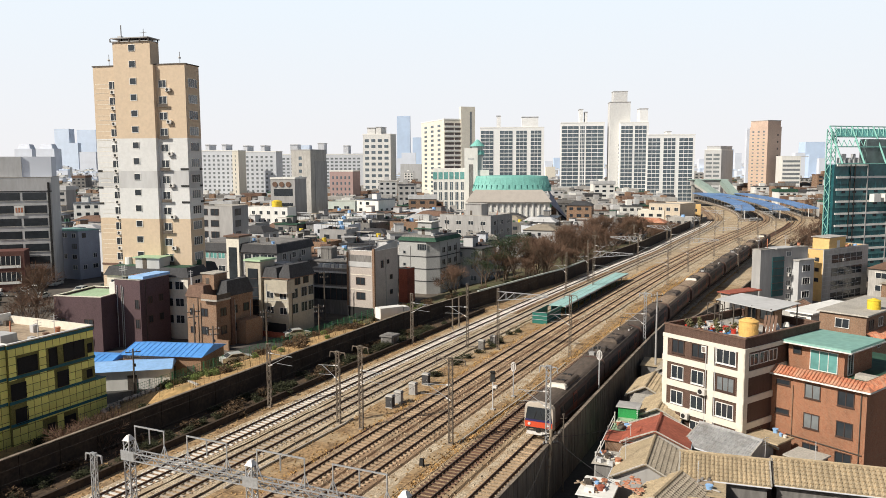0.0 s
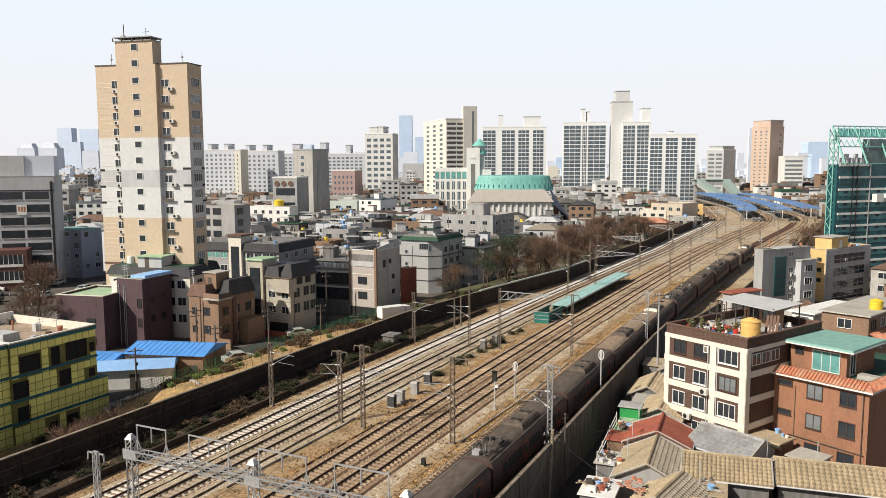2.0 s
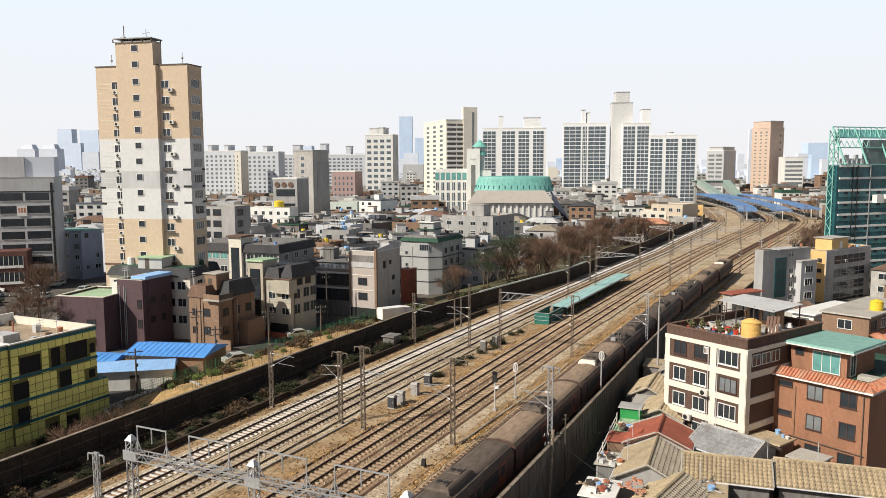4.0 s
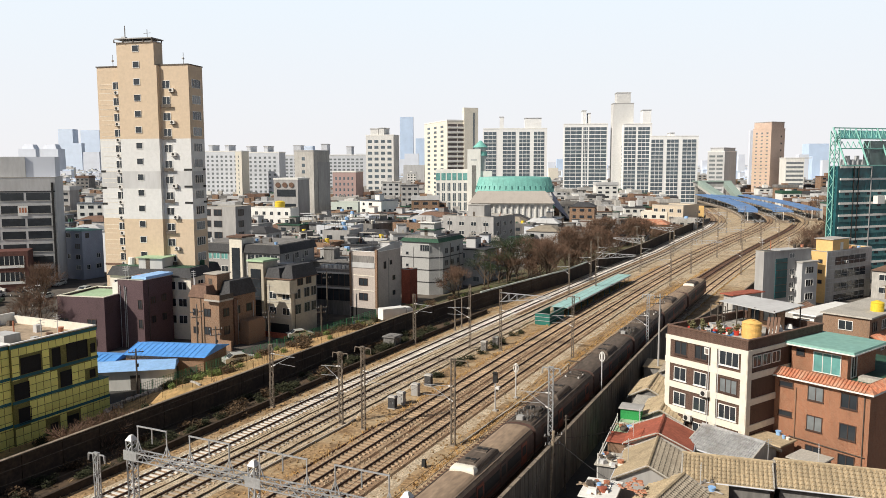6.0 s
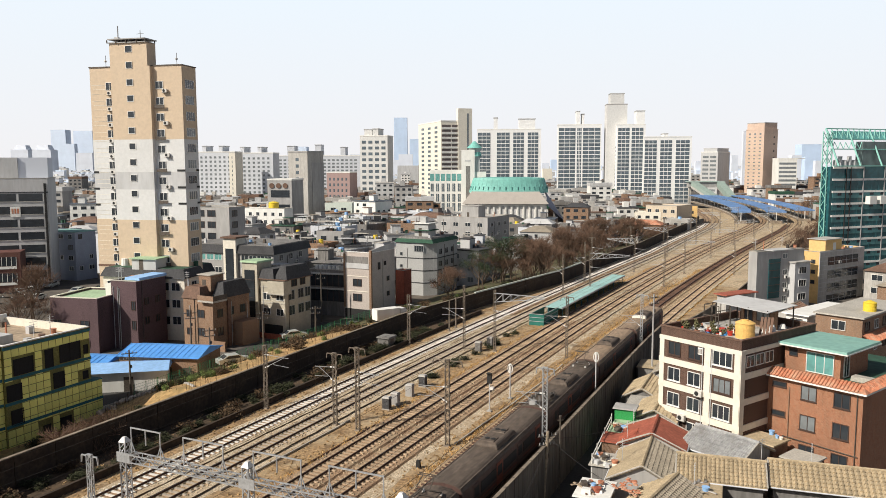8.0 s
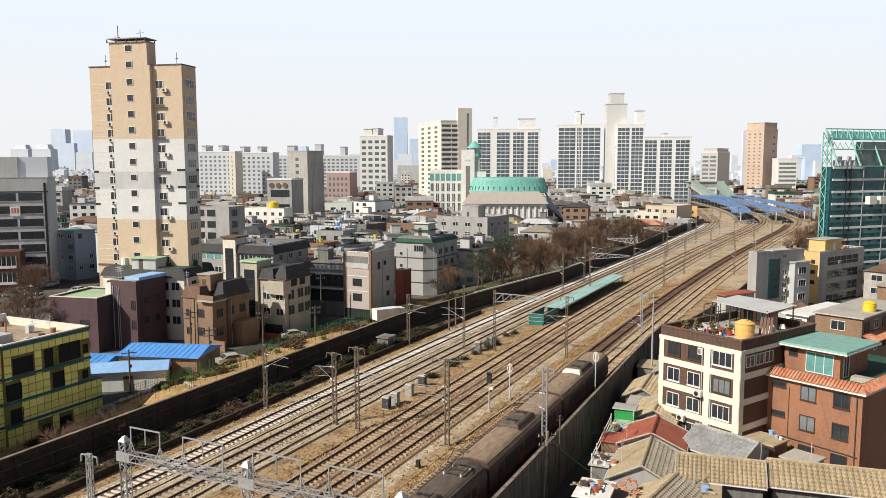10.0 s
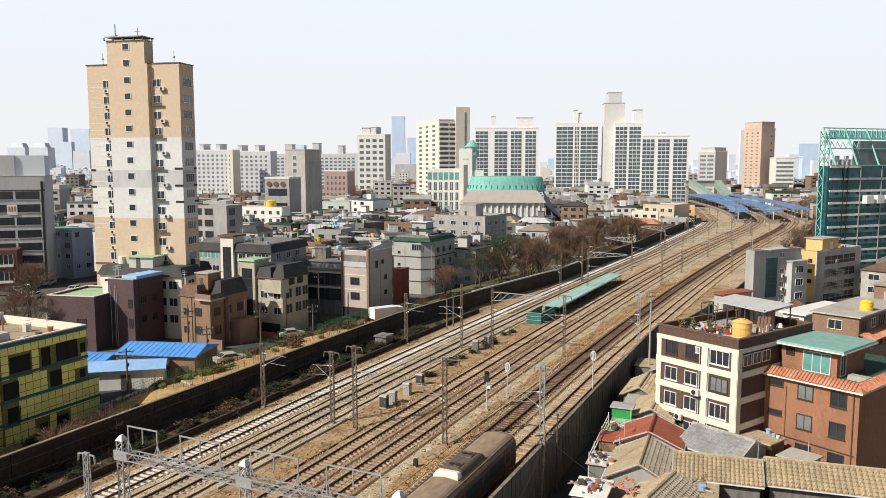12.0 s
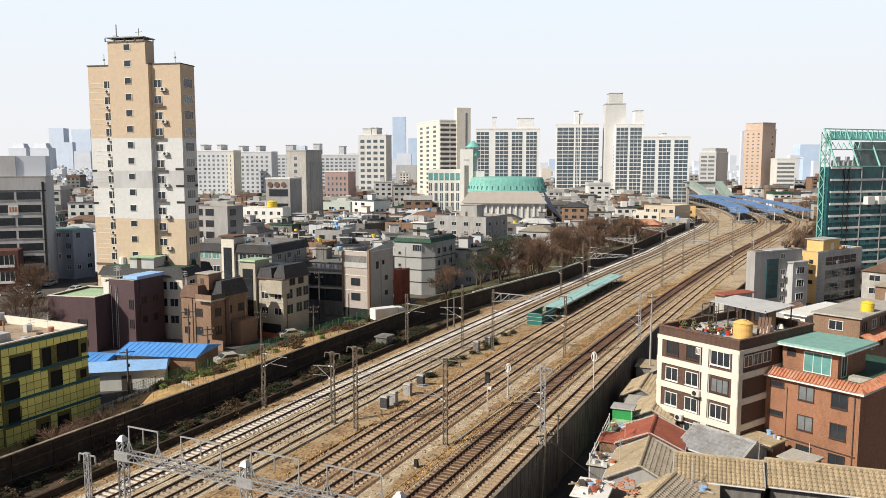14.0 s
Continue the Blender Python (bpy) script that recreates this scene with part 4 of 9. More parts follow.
PLOT_darkshop = (-26.91, 154.66, -20.0, 7.79, 9.00, 9.10)
PLOT_redcube = (-10.52, 166.08, -30.0, 2.16, 2.91, 7.31)


# ---- houses on the near side of the line ----
def pipe(root, size, face, u, z0, z1, material=None):
    ob = part("downpipe", Geo().bar((0, -0.08, z0), (0, -0.08, z1), 0.05, n=6), material or M_STEELDK, root)
    ob.matrix_basis = face_pose(size, face, u, 0)


def brown_block():
    root, size, h = shell("apartment_house", "dark brown tiled apartment house with cream concrete frame", PLOT_brown, M_BROWNTILE, roof=M_CONC, parapet=0.75, rim=M_BROWNROOF)
    w, d = size
    # cream frame: pilasters and floor bands
    for u0, u1 in ((0.0, 0.5), (5.3, 6.0), (8.6, w + 0.06)):
        part("pilaster", Geo().box(u0 - (0.06 if u0 == 0 else 0), u1, -0.09, 0.02, -0.4, h - 0.9), M_CREAM, root)
    part("pilaster", Geo().box(w - 0.02, w + 0.09, -0.09, 0.6, -0.4, h - 0.9), M_CREAM, root)
    for z, t in ((12.0, 0.42), (9.55, 0.62), (7.05, 0.62), (4.5, 0.62), (1.9, 0.6)):
        bands(root, size, [z], t, M_CREAM, 0.11)
    for z in (10.62, 7.95, 5.35, 2.75):
        for u, ww in ((1.75, 1.35), (4.15, 1.35)):
            put_window(root, size, "F", u, z, ww, 1.25, M_FRAMEW if z < 10 else M_FRAMEB, M_GLASS, 1, 0.12)
        put_window(root, size, "F", 7.3, z, 2.0 if z > 10 else 1.8, 1.3, M_FRAMEW if z > 10 or z < 6 else M_FRAMEB, M_GLASSPALE if 7 < z < 8 else M_GLASS, 2, 0.12)
        if z > 10:
            for u in (1.5, 3.1, 4.7, 8.5, 10.8):
                put_window(root, size, "R", u, z + 0.1, 1.25, 1.0, M_FRAMEW, M_GLASS, 1)
    put_ac(root, size, "F", 4.9, 7.05)
    put_ac(root, size, "F", 3.0, 4.1)
    for u in (5.1, 6.15):
        pipe(root, size, "F", u, 0, h - 1.2, M_LGREY)
    # name plate with writing too small to read
    part("sign_plate", Geo().box(4.55, 5.05, -0.1, -0.02, 11.2, 11.9), M_WHITE, root)
    for i in range(3):
        part("sign_mark", Geo().box(4.62 + 0.14 * i, 4.7 + 0.14 * i, -0.12, -0.1, 11.3, 11.8), M_BROWNTILE, root)
    # glazed lean-to and a sheet roof at the back
    zr = h - 0.69
    part("sheet_roof", Geo().add([(0.3, 8.2, zr + 2.35), (7.2, 7.6, zr + 2.15), (7.6, 12.4, zr + 2.5), (0.5, 12.6, zr + 2.6), (0.3, 8.2, zr + 2.42), (7.2, 7.6, zr + 2.22), (7.6, 12.4, zr + 2.57), (0.5, 12.6, zr + 2.67)], [(0, 3, 2, 1), (4, 5, 6, 7), (0, 1, 5, 4), (1, 2, 6, 5), (2, 3, 7, 6), (3, 0, 4, 7)]), M_LGREY, root)
    for u, v in ((0.6, 8.5), (2.4, 8.4), (4.6, 8.2), (6.9, 8.0), (0.7, 12.3), (7.3, 12.2)):
        part("shed_post", Geo().bar((u, v, zr), (u, v, zr + 2.35), 0.07), M_STEELDK, root)
    part("shed_wall", Geo().box(2.4, 6.6, 10.4, 10.55, zr, zr + 2.2), M_BROWNBRICK, root)
    put_window(root, size, "F", 3.3, zr + 0.2, 0.9, 1.7, M_FRAMEB, M_GLASS).matrix_basis = pose(3.3, 10.38, zr + 0.1)
    put_window(root, size, "F", 5.0, zr + 0.2, 1.4, 1.2, M_FRAMEB, M_GLASSPALE).matrix_basis = pose(5.0, 10.38, zr + 0.7)
    bar_of = lambda a, b: part("lean_to_bar", Geo().bar(a, b, 0.05), M_STEELDK, root)
    for u in (-0.0, 0.9, 1.8):
        bar_of((u + 0.2, 6.9, zr), (u + 0.2, 6.9, zr + 2.2))
    for z in (0.1, 1.1, 2.2):
        bar_of((0.2, 6.9, zr + z), (2.0, 6.9, zr + z))
        bar_of((0.2, 6.9, zr + z), (0.2, 11.5, zr + z))
    for v in (8.4, 9.9, 11.5):
        bar_of((0.2, v, zr), (0.2, v, zr + 2.2))
    m0 = root.matrix_basis
    return m0, zr


def water_tank(m, r, h, material, label):
    """Ribbed plastic tank with a domed lid."""
    c = thing("water_tank", label, "water tank", m, "roof water tanks")
    g = Geo()
    for i in range(5):
        z = h * 0.86 * i / 5
        g.bar((0, 0, z), (0, 0, z + h * 0.86 / 5), r * (1 if i % 2 else 0.96), 0, r * (1.0 if i % 2 else 0.98), n=24)
    part("body", g, material, c)
    part("lid", Geo().bar((0, 0, h * 0.86), (0, 0, h), r * 1.03, 0, r * 0.55, n=24), material, c)
    part("cap", Geo().bar((0, 0, h), (0, 0, h + 0.08), r * 0.3, n=16), material, c)
    return c


M_PLANT = mat("pot plant leaves", (0.12, 0.11, 0.05), 0.9, vary=0.3)
M_RED = mat("red plastic", (0.55, 0.05, 0.03), 0.5, vary=0.1)
M_BLUEP = mat("blue plastic", (0.06, 0.26, 0.60), 0.5, vary=0.1)


def pot(m, r, material, plant=True):
    c = thing("plant_pot" if plant else "plastic_tub", "%s on the cluttered flat roof" % ("clay pot with a dry plant" if plant else "round plastic tub standing"), "pot" if plant else "tub", m, "roof clutter")
    part("pot", Geo().bar((0, 0, 0), (0, 0, r * 1.4), r * 0.75, 0, r, n=12), material, c)
    if plant:
        g = Geo()
        for i in range(14):
            a, t = random.uniform(0, 6.28), random.uniform(0.2, 0.9)
            p = Vector((math.cos(a) * t * r * 1.5, math.sin(a) * t * r * 1.5, r * 1.4 + random.uniform(0.3, 1.0) * 0.6))
            g.bar((0, 0, r * 1.3), p, 0.02)
            g.bar(p, p + Vector((0.12, 0.05, 0.1)), 0.09, n=3)
        part("plant", g, M_PLANT, c)


m0, zr = brown_block()
water_tank(m0 @ pose(6.6, 4.6, zr), 0.95, 1.75, M_TANKY, "orange-yellow plastic water tank on the flat roof")
rnd = random.Random(4)
for i in range(26):
    u, v = rnd.uniform(0.6, 5.6), rnd.uniform(1.4, 6.4)
    k = i % 5
    pot(m0 @ pose(u, v, zr), rnd.uniform(0.16, 0.34), (M_TILERED, M_WHITE, M_RED, M_BLUEP, M_BLACK)[k], i % 2 == 0)
for i in range(5):
    b = thing("storage_crate", "pale crate stacked on the flat roof", "crate", m0 @ pose(rnd.uniform(0.7, 3.0), rnd.uniform(2.0, 6.0), zr, 0, 0, rnd.uniform(0, 90)), "roof clutter")
    part("body", Geo().box(-0.35, 0.35, -0.25, 0.25, 0, 0.4, top=-0.03), (M_WHITE, M_LGREY, M_CREAM)[i % 3], b)
    part("lid", Geo().box(-0.4, 0.4, -0.3, 0.3, 0.4, 0.45), M_LGREY, b)
for i in range(4):
    b = thing("plank", "weathered timber plank leaning on the parapet", "plank", m0 @ pose(7.6 + i * 0.25, 5.6 + i * 0.2, zr, -28, 0, 20), "roof clutter")
    part("board", Geo().box(-0.12, 0.12, -0.03, 0.03, 0, 2.2), M_BROWNROOF, b)
for i in range(9):
    b = thing("plastic_sack", "pale plastic sack heaped on the roof", "sack", m0 @ pose(7.4 + rnd.uniform(-0.6, 0.8), 8.6 + rnd.uniform(-1.2, 1.6), zr + (0.35 if i > 5 else 0), 0, 0, rnd.uniform(0, 180)), "roof clutter")
    part("body", Geo().bar((0, 0, 0), (0, 0, 0.45), 0.38, 0, 0.2, n=7), M_LGREY if i % 2 else M_WHITE, b)
for i in range(34):
    u, v = rnd.uniform(0.5, 5.8), rnd.uniform(0.9, 6.4)
    b = thing("storage_jar", "small jar or jug among the clutter of the flat roof", "jar", m0 @ pose(u, v, zr), "roof clutter")
    r = rnd.uniform(0.09, 0.2)
    col = rnd.choice((M_WHITE, M_CREAM, M_TILERED, M_BROWNROOF, M_BLACK, M_LGREY, M_RED))
    part("body", Geo().bar((0, 0, 0), (0, 0, r * 1.6), r * 0.8, 0, r, n=10), col, b)
    part("shoulder", Geo().bar((0, 0, r * 1.6), (0, 0, r * 2.3), r, 0, r * 0.4, n=10), col, b)
    part("lid", Geo().bar((0, 0, r * 2.3), (0, 0, r * 2.5), r * 0.5, n=8), M_STEELDK, b)
for i in range(7):
    b = thing("folded_cloth", "pale cloth spread to dry on the flat roof", "cloth", m0 @ pose(rnd.uniform(0.8, 4.5), rnd.uniform(1.2, 6.0), zr, 0, 0, rnd.uniform(0, 180)), "roof clutter")
    part("sheet", Geo().box(-0.5, 0.5, -0.35, 0.35, 0, 0.1, top=0.06), rnd.choice((M_WHITE, M_CREAM, M_BLACK, M_RED)), b)
c = thing("roof_mattress", "dark tarpaulin spread on the flat roof", "tarpaulin", m0 @ pose(2.2, 1.3, zr, 0, 0, 8))
part("sheet", Geo().box(-0.9, 0.9, -0.5, 0.5, 0, 0.14, top=0.05), M_BLACK, c)


def tile_strip(root, p0, p1, down, name="roof_tile", material=None, pitch=0.32, r=0.11, rows=3):
    """Barrel tiles side by side along the eave line p0-p1; each runs down the slope vector."""
    p0, p1, down = Vector(p0), Vector(p1), Vector(down)
    n = max(1, int((p1 - p0).length / pitch))
    for i in range(n):
        a = p0 + (p1 - p0) * ((i + 0.5) / n)
        g = Geo()
        for k in range(rows):
            g.bar(a + down * (k / rows) + Vector((0, 0, 0.02)), a + down * ((k + 1) / rows + 0.03), r * 0.9, 0, r, n=6)
        part(name, g, material or M_TILERED, root)


def red_house():
    x, y, yaw, w, d, h = PLOT_red
    root = thing("brick_house", "orange-red brick house with a clay-tile eave", "house", pose(x, y, GZ, 0, 0, yaw))
    size = (w, d)
    part("wall", Geo().box(0, w, 0, d, -0.5, h), M_REDBRICK, root)
    part("roof_terrace", Geo().box(0.2, w - 0.2, 0.2, d - 0.2, h, h + 0.12), M_GREENROOF, root)
    # sloping tiled eave round the front and right
    eave = part("eave_soffit", Geo().box(-0.55, w + 0.45, -0.5, d, h - 0.12, h + 0.05), M_WHITE, root)
    part("eave_slope", Geo().add([(-0.55, -0.5, h + 0.05), (w + 0.45, -0.5, h + 0.05), (w - 0.3, 0.5, h + 0.62), (-0.55, 0.5, h + 0.62), (w + 0.45, d, h + 0.05), (w - 0.3, d, h + 0.62)], [(0, 1, 2, 3), (1, 4, 5, 2)]), M_TILERED, root)
    part("parapet", Geo().box(-0.4, w - 0.3, 0.5, 0.75, h + 0.05, h + 0.66), M_REDBRICK, root)
    part("parapet", Geo().box(w - 0.5, w - 0.25, 0.75, d, h + 0.05, h + 0.66), M_REDBRICK, root)
    tile_strip(root, (-0.5, 0.5, h + 0.67), (w - 0.25, 0.5, h + 0.67), (0.0, -1.0, -0.58))
    tile_strip(root, (w - 0.3, 0.3, h + 0.67), (w - 0.3, d, h + 0.67), (0.75, 0, -0.58))
    for z, hh in ((7.75, 1.45), (4.85, 1.5), (1.95, 1.5)):
        put_window(root, size, "F", 4.2, z, 1.35, hh * 0.88, M_FRAMEB, M_GLASSPALE if z > 4 else M_GLASS, 1, 0.1)
        put_window(root, size, "F", 7.25, z, 1.35, hh * 0.88, M_FRAMEB, M_GLASS, 1, 0.1)
        put_window(root, size, "F", 1.35, z + 0.75, 1.25, 0.42, M_FRAMEB, M_GLASS, 0, 0.08)
    pipe(root, size, "F", 2.35, 3.3, 8.6, M_BROWNBRICK)
    pipe(root, size, "F", 8.6, 0, h)
    part("gas_pipe", Geo().bar((0.2, -0.1, 3.75), (w - 0.2, -0.1, 3.55), 0.05, n=6), M_STEELDK, root)
    # balconies at the left flank
    for z in (7.0, 4.3, 1.5):
        part("balcony_slab", Geo().box(-1.1, 0.0, 0.4, 4.0, z, z + 0.15), M_WHITE, root)
        part("balcony_wall", Geo().box(-1.1, -1.0, 0.4, 4.0, z + 0.15, z + 0.85), M_WHITE, root)
        part("balcony_window", Geo().box(-0.9, -0.04, 0.42, 0.5, z + 0.15, z + 2.4), M_GLASS, root)
    # penthouse under a sea-green roof
    u0, u1, v0, v1 = 0.6, 6.0, 2.2, 8.2
    zt = h + 0.12
    part("penthouse_wall", Geo().box(u0, u1, v0, v1, zt, zt + 2.7), M_REDBRICK, root)
    part("penthouse_roof", Geo().box(u0 - 0.6, u1 + 0.9, v0 - 0.8, v1 + 0.7, zt + 2.7, zt + 2.92, top=0.08), M_TEALROOF, root)
    part("penthouse_fascia", Geo().box(u0 - 0.63, u1 + 0.93, v0 - 0.83, v1 + 0.73, zt + 2.6, zt + 2.72), M_WHITE, root)
    put_window(root, size, "F", 0, 0, 2.5, 1.85, M_FRAMEW, M_GLASSTEAL, 2).matrix_basis = pose(4.1, v0 - 0.01, zt + 0.35)
    put_window(root, size, "F", 0, 0, 0.7, 0.6, M_FRAMEB, M_GLASS, 0).matrix_basis = pose(1.5, v0 - 0.01, zt + 1.6)
    put_window(root, size, "F", 0, 0, 1.0, 1.9, M_FRAMEW, M_GLASS, 1).matrix_basis = pose(u1 + 0.01, v0 + 1.2, zt + 0.2, 0, 0, 90)
    part("planter", Geo().box(6.6, 8.6, 3.0, 4.0, zt, zt + 0.45, top=0.05), M_COPING, root)
    return root


red_house()


def ochre_house():
    root, size, h = shell("apartment_house", "grey stone apartment house with an ochre flank", PLOT_ochre, M_OCHRE, roof=M_CONC, parapet=0.5)
    w, d = size
    part("stone_facing", Geo().box(w, w + 0.12, 0, d, -0.4, h - 0.02), M_LGREY, root)
    for i in range(12):
        part("stone_course", Geo().box(w + 0.12, w + 0.16, 0, d, -0.2 + i * 0.93, 0.62 + i * 0.93), M_CONC, root)
    for z in (8.0, 5.15, 2.3, -0.2):
        part("loggia", Geo().box(w + 0.1, w + 0.18, 3.2, d - 2.6, z, z + 1.75), M_GLASS, root)
        for k in range(1, 5):
            v = 3.2 + (d - 5.8) * k / 5
            part("mullion", Geo().box(w + 0.16, w + 0.22, v - 0.04, v + 0.04, z, z + 1.75), M_FRAMEG, root)
        part("handrail", Geo().box(w + 0.18, w + 0.3, 3.2, d - 2.6, z + 0.75, z + 0.82), M_FRAMEG, root)
    for u, z in ((1.6, 8.3), (3.4, 8.6), (3.4, 6.4), (3.4, 4.2)):
        put_window(root, size, "F", u, z, 0.8, 0.7, M_FRAMEB, M_GLASS, 0)
    put_ac(root, size, "R", d * 0.42, 8.2)
    dress_roof(root, w, d, h - 0.44, 19, 8)
    dress_wall(root, size, h, 20, 3)
    part("stair_head", Geo().box(0.8, w - 0.2, 2.5, 9.0, h - 0.5, h + 2.4), M_OCHRE, root)
    part("stair_head_roof", Geo().box(0.5, w + 0.1, 2.2, 9.3, h + 2.4, h + 2.55), M_CONC, root)
    part("stair_door", Geo().box(w - 0.22, w - 0.14, 5.5, 6.6, h - 0.4, h + 1.7), M_WHITE, root)


ochre_house()


def grey_modern():
    root, size, h = shell("apartment_house", "pale grey rendered house with a dark glass stair bay", PLOT_greymod, M_MGREY, roof=M_CONC, parapet=0.4)
    w, d = size
    part("glass_bay", Geo().box(w, w + 0.12, 3.4, 6.8, 2.4, h - 1.6), M_GLASSGREEN, root)
    for k in range(5):
        part("bay_mullion", Geo().box(w + 0.1, w + 0.18, 3.4, 6.8, 3.6 + k * 1.5, 3.68 + k * 1.5), M_FRAMEB, root)
    part("upper_roof", Geo().box(-0.4, w + 0.5, 4.0, d * 0.72, h, h + 0.2), M_LGREY, root)
    dress_roof(root, w, d, h + 0.2, 21, 5)
    part("bay_block", Geo().box(w, w + 1.6, 9.4, d, -0.4, h - 2.6), M_LGREY, root)
    part("bay_roof", Geo().box(w - 0.1, w + 1.9, 9.2, d + 0.2, h - 2.6, h - 2.35), M_CONC, root)
    for z in (7.3, 4.6, 1.8):
        put_window(root, size, "R", 11.8, z, 2.2, 1.3, M_FRAMEW, M_GLASS, 2).matrix_basis = pose(w + 1.61, 11.7, z, 0, 0, 90)
        put_window(root, size, "R", 8.3, z - 0.2, 1.3, 1.0, M_FRAMEW, M_GLASS, 1)
        put_ac(root, size, "R", 8.4, z - 1.0)
    put_window(root, size, "R", 8.2, h - 1.6, 1.4, 0.9, M_FRAMEW, M_GLASSPALE, 1)


grey_modern()


def small_house(plot, wall, roofm, label, overhang=0.35, wins=True, slab=0.18, name="house", category="house"):
    """A low house with a flat overhanging roof slab."""
    x, y, yaw, w, d, h = plot
    root = thing(name, label, category, pose(x, y, GZ, 0, 0, yaw))
    size = (w, d)
    part("wall", Geo().box(0, w, 0, d, -0.5, h - slab), wall, root)
    part("roof", Geo().box(-overhang, w + overhang, -overhang, d + overhang, h - slab, h, top=0.05), roofm, root)
    if wins:
        z = h - 1.9
        while z > 0.2:
            for face, ln in (("F", w), ("R", d), ("L", d)):
                n = max(1, int(ln / 3.0))
                for u in spread(n, 0, ln):
                    if random.random() < 0.8:
                        put_window(root, size, face, u, z, random.choice((1.0, 1.3, 1.6)), 1.1, random.choice((M_FRAMEW, M_FRAMEW, M_FRAMEB)), random.choice((M_GLASS, M_GLASS, M_GLASSPALE)), 1)
            z -= 2.75
    return root, size, h


small_house(PLOT_hut, M_CONC, M_REDROOF, "low house with a faded red roof edge", 0.5)
small_house(PLOT_whiteroof, M_WHITE, M_WHITE, "low white house with a pale sheet roof", 0.5)
r_, s_, h_ = small_house(PLOT_brownhut, M_BROWNBRICK, M_COPING, "brown brick house with clay-tile eaves", 0.3)
tile_strip(r_, (s_[0] + 0.2, 0, h_ - 2.2), (s_[0] + 0.2, s_[1] * 0.7, h_ - 2.2), (1.3, 0, -0.7))
part("eave_slope", Geo().add([(s_[0], 0, h_ - 2.25), (s_[0] + 1.5, 0, h_ - 3.0), (s_[0] + 1.5, s_[1] * 0.7, h_ - 3.0), (s_[0], s_[1] * 0.7, h_ - 2.25)], [(0, 1, 2, 3)]), M_TILERED, r_)
water_tank(r_.matrix_basis @ pose(s_[0] * 0.8, s_[1] * 0.35, h_), 0.8, 1.3, M_TANKYY, "lemon-yellow plastic water tank on a roof")


def glass_block():
    x, y, yaw, w, d, h = PLOT_glass
    root = thing("glass_office", "teal glass office block under an open steel roof frame", "office building", pose(x, y, GZ, 0, 0, yaw))
    size = (w, d)
    part("core", Geo().box(0, w, 0, d, -0.5, h), M_GLASSGREEN, root)
    fl = [h - 3.25 * k for k in range(9)]
    m_sp = glass_mat("deep teal spandrel glass", (0.07, 0.21, 0.22), 0.25)
    for i, z in enumerate(fl):
        part("floor_band", Geo().box(w, w + 0.25, 0.8, d if i else 12.0, z - 0.48, z + 0.08), M_WHITE, root)
        if i:
            part("spandrel", Geo().box(w + 0.02, w + 0.12, 1.0, d, z - 1.9, z - 0.36), m_sp if i > 1 else M_GLASSGREEN, root)
        if i > 1:
            for v in spread(9, 1.5, d):
                part("window", Geo().box(w + 0.1, w + 0.16, v - 0.7, v + 0.7, z - 1.2, z - 0.55), M_GLASS, root)
    for v in (5.6, 7.3, 12.0, 20.0, 28.0):
        part("mullion", Geo().box(w + 0.1, w + 0.3, v - 0.12, v + 0.12, 0, h), M_FRAMEG if v > 8 else M_BLACK, root)
    for v in spread(14, 1, d):
        part("glazing_bar", Geo().box(w + 0.12, w + 0.15, v - 0.03, v + 0.03, 0, h - 3.4), M_TEAL, root)
    m_fr = mat("turquoise painted steel", (0.26, 0.56, 0.49), 0.5, vary=0.1)
    zt = h + 10.2
    # corner lattice leg and sloping roof frame
    g = Geo()
    lattice(g, (w * 0.4, 0.3, 0), (w * 0.4, 0.3, zt - 0.8), 1.6, 2.2, 0.14)
    part("corner_mast", g, m_fr, root)
    for v in range(0, 38, 8):
        g = Geo()
        g.bar((w * 0.2, v, zt), (w + 1.2, v + 1.5, h + 0.2), 0.28)
        part("rafter", g, m_fr, root)
    for q in (0.0, 0.28, 0.55, 1.0):
        z = zt + (h + 0.2 - zt) * q
        xx = w * 0.2 + (w + 1.0 - w * 0.2) * q
        part("purlin", Geo().bar((xx, 0, z), (xx, d, z), 0.2), m_fr, root)
    g = Geo()
    for v in range(0, 37, 2):
        a = (w * 0.2, v, zt)
        g.bar(a, (w * 0.2 + 0.8, v + 1.0, zt - 2.6), 0.1)
        g.bar((w * 0.2 + 0.8, v + 1.0, zt - 2.6), (w * 0.2, v + 2, zt), 0.1)
    part("lacing", g, m_fr, root)
    part("awning_sheet", Geo().add([(w * 0.25, 1.5, zt - 0.6), (w * 0.55, 1.5, zt - 3.0), (w * 0.55, d, zt - 3.0), (w * 0.25, d, zt - 0.6)], [(0, 1, 2, 3)]), mat("turquoise sheet", (0.16, 0.46, 0.44), 0.6, vary=0.3, grain=0.8, blotch=0.4), root)
    part("upper_glass", Geo().box(0, w - 0.5, 12.0, d, h, h + 6.8), mat("grey-green roof glazing", (0.12, 0.17, 0.165), 0.3, vary=0.2, grain=0.5), root)
    g = Geo()
    for v in range(0, 37, 2):
        a, b, c = (w * 0.62, v, zt - 3.6), (w * 0.75, v + 1.0, zt - 5.4), (w * 0.62, v + 2, zt - 3.6)
        g.bar(a, b, 0.1)
        g.bar(b, c, 0.1)
    part("lacing", g, m_fr, root)
    for i in range(5):
        part("roof_cooler", Geo().bar((w * 0.5, 3 + i * 1.7, h), (w * 0.5, 3 + i * 1.7, h + 1.8 + (i % 2)), 0.6, n=10), M_LGREY, root)
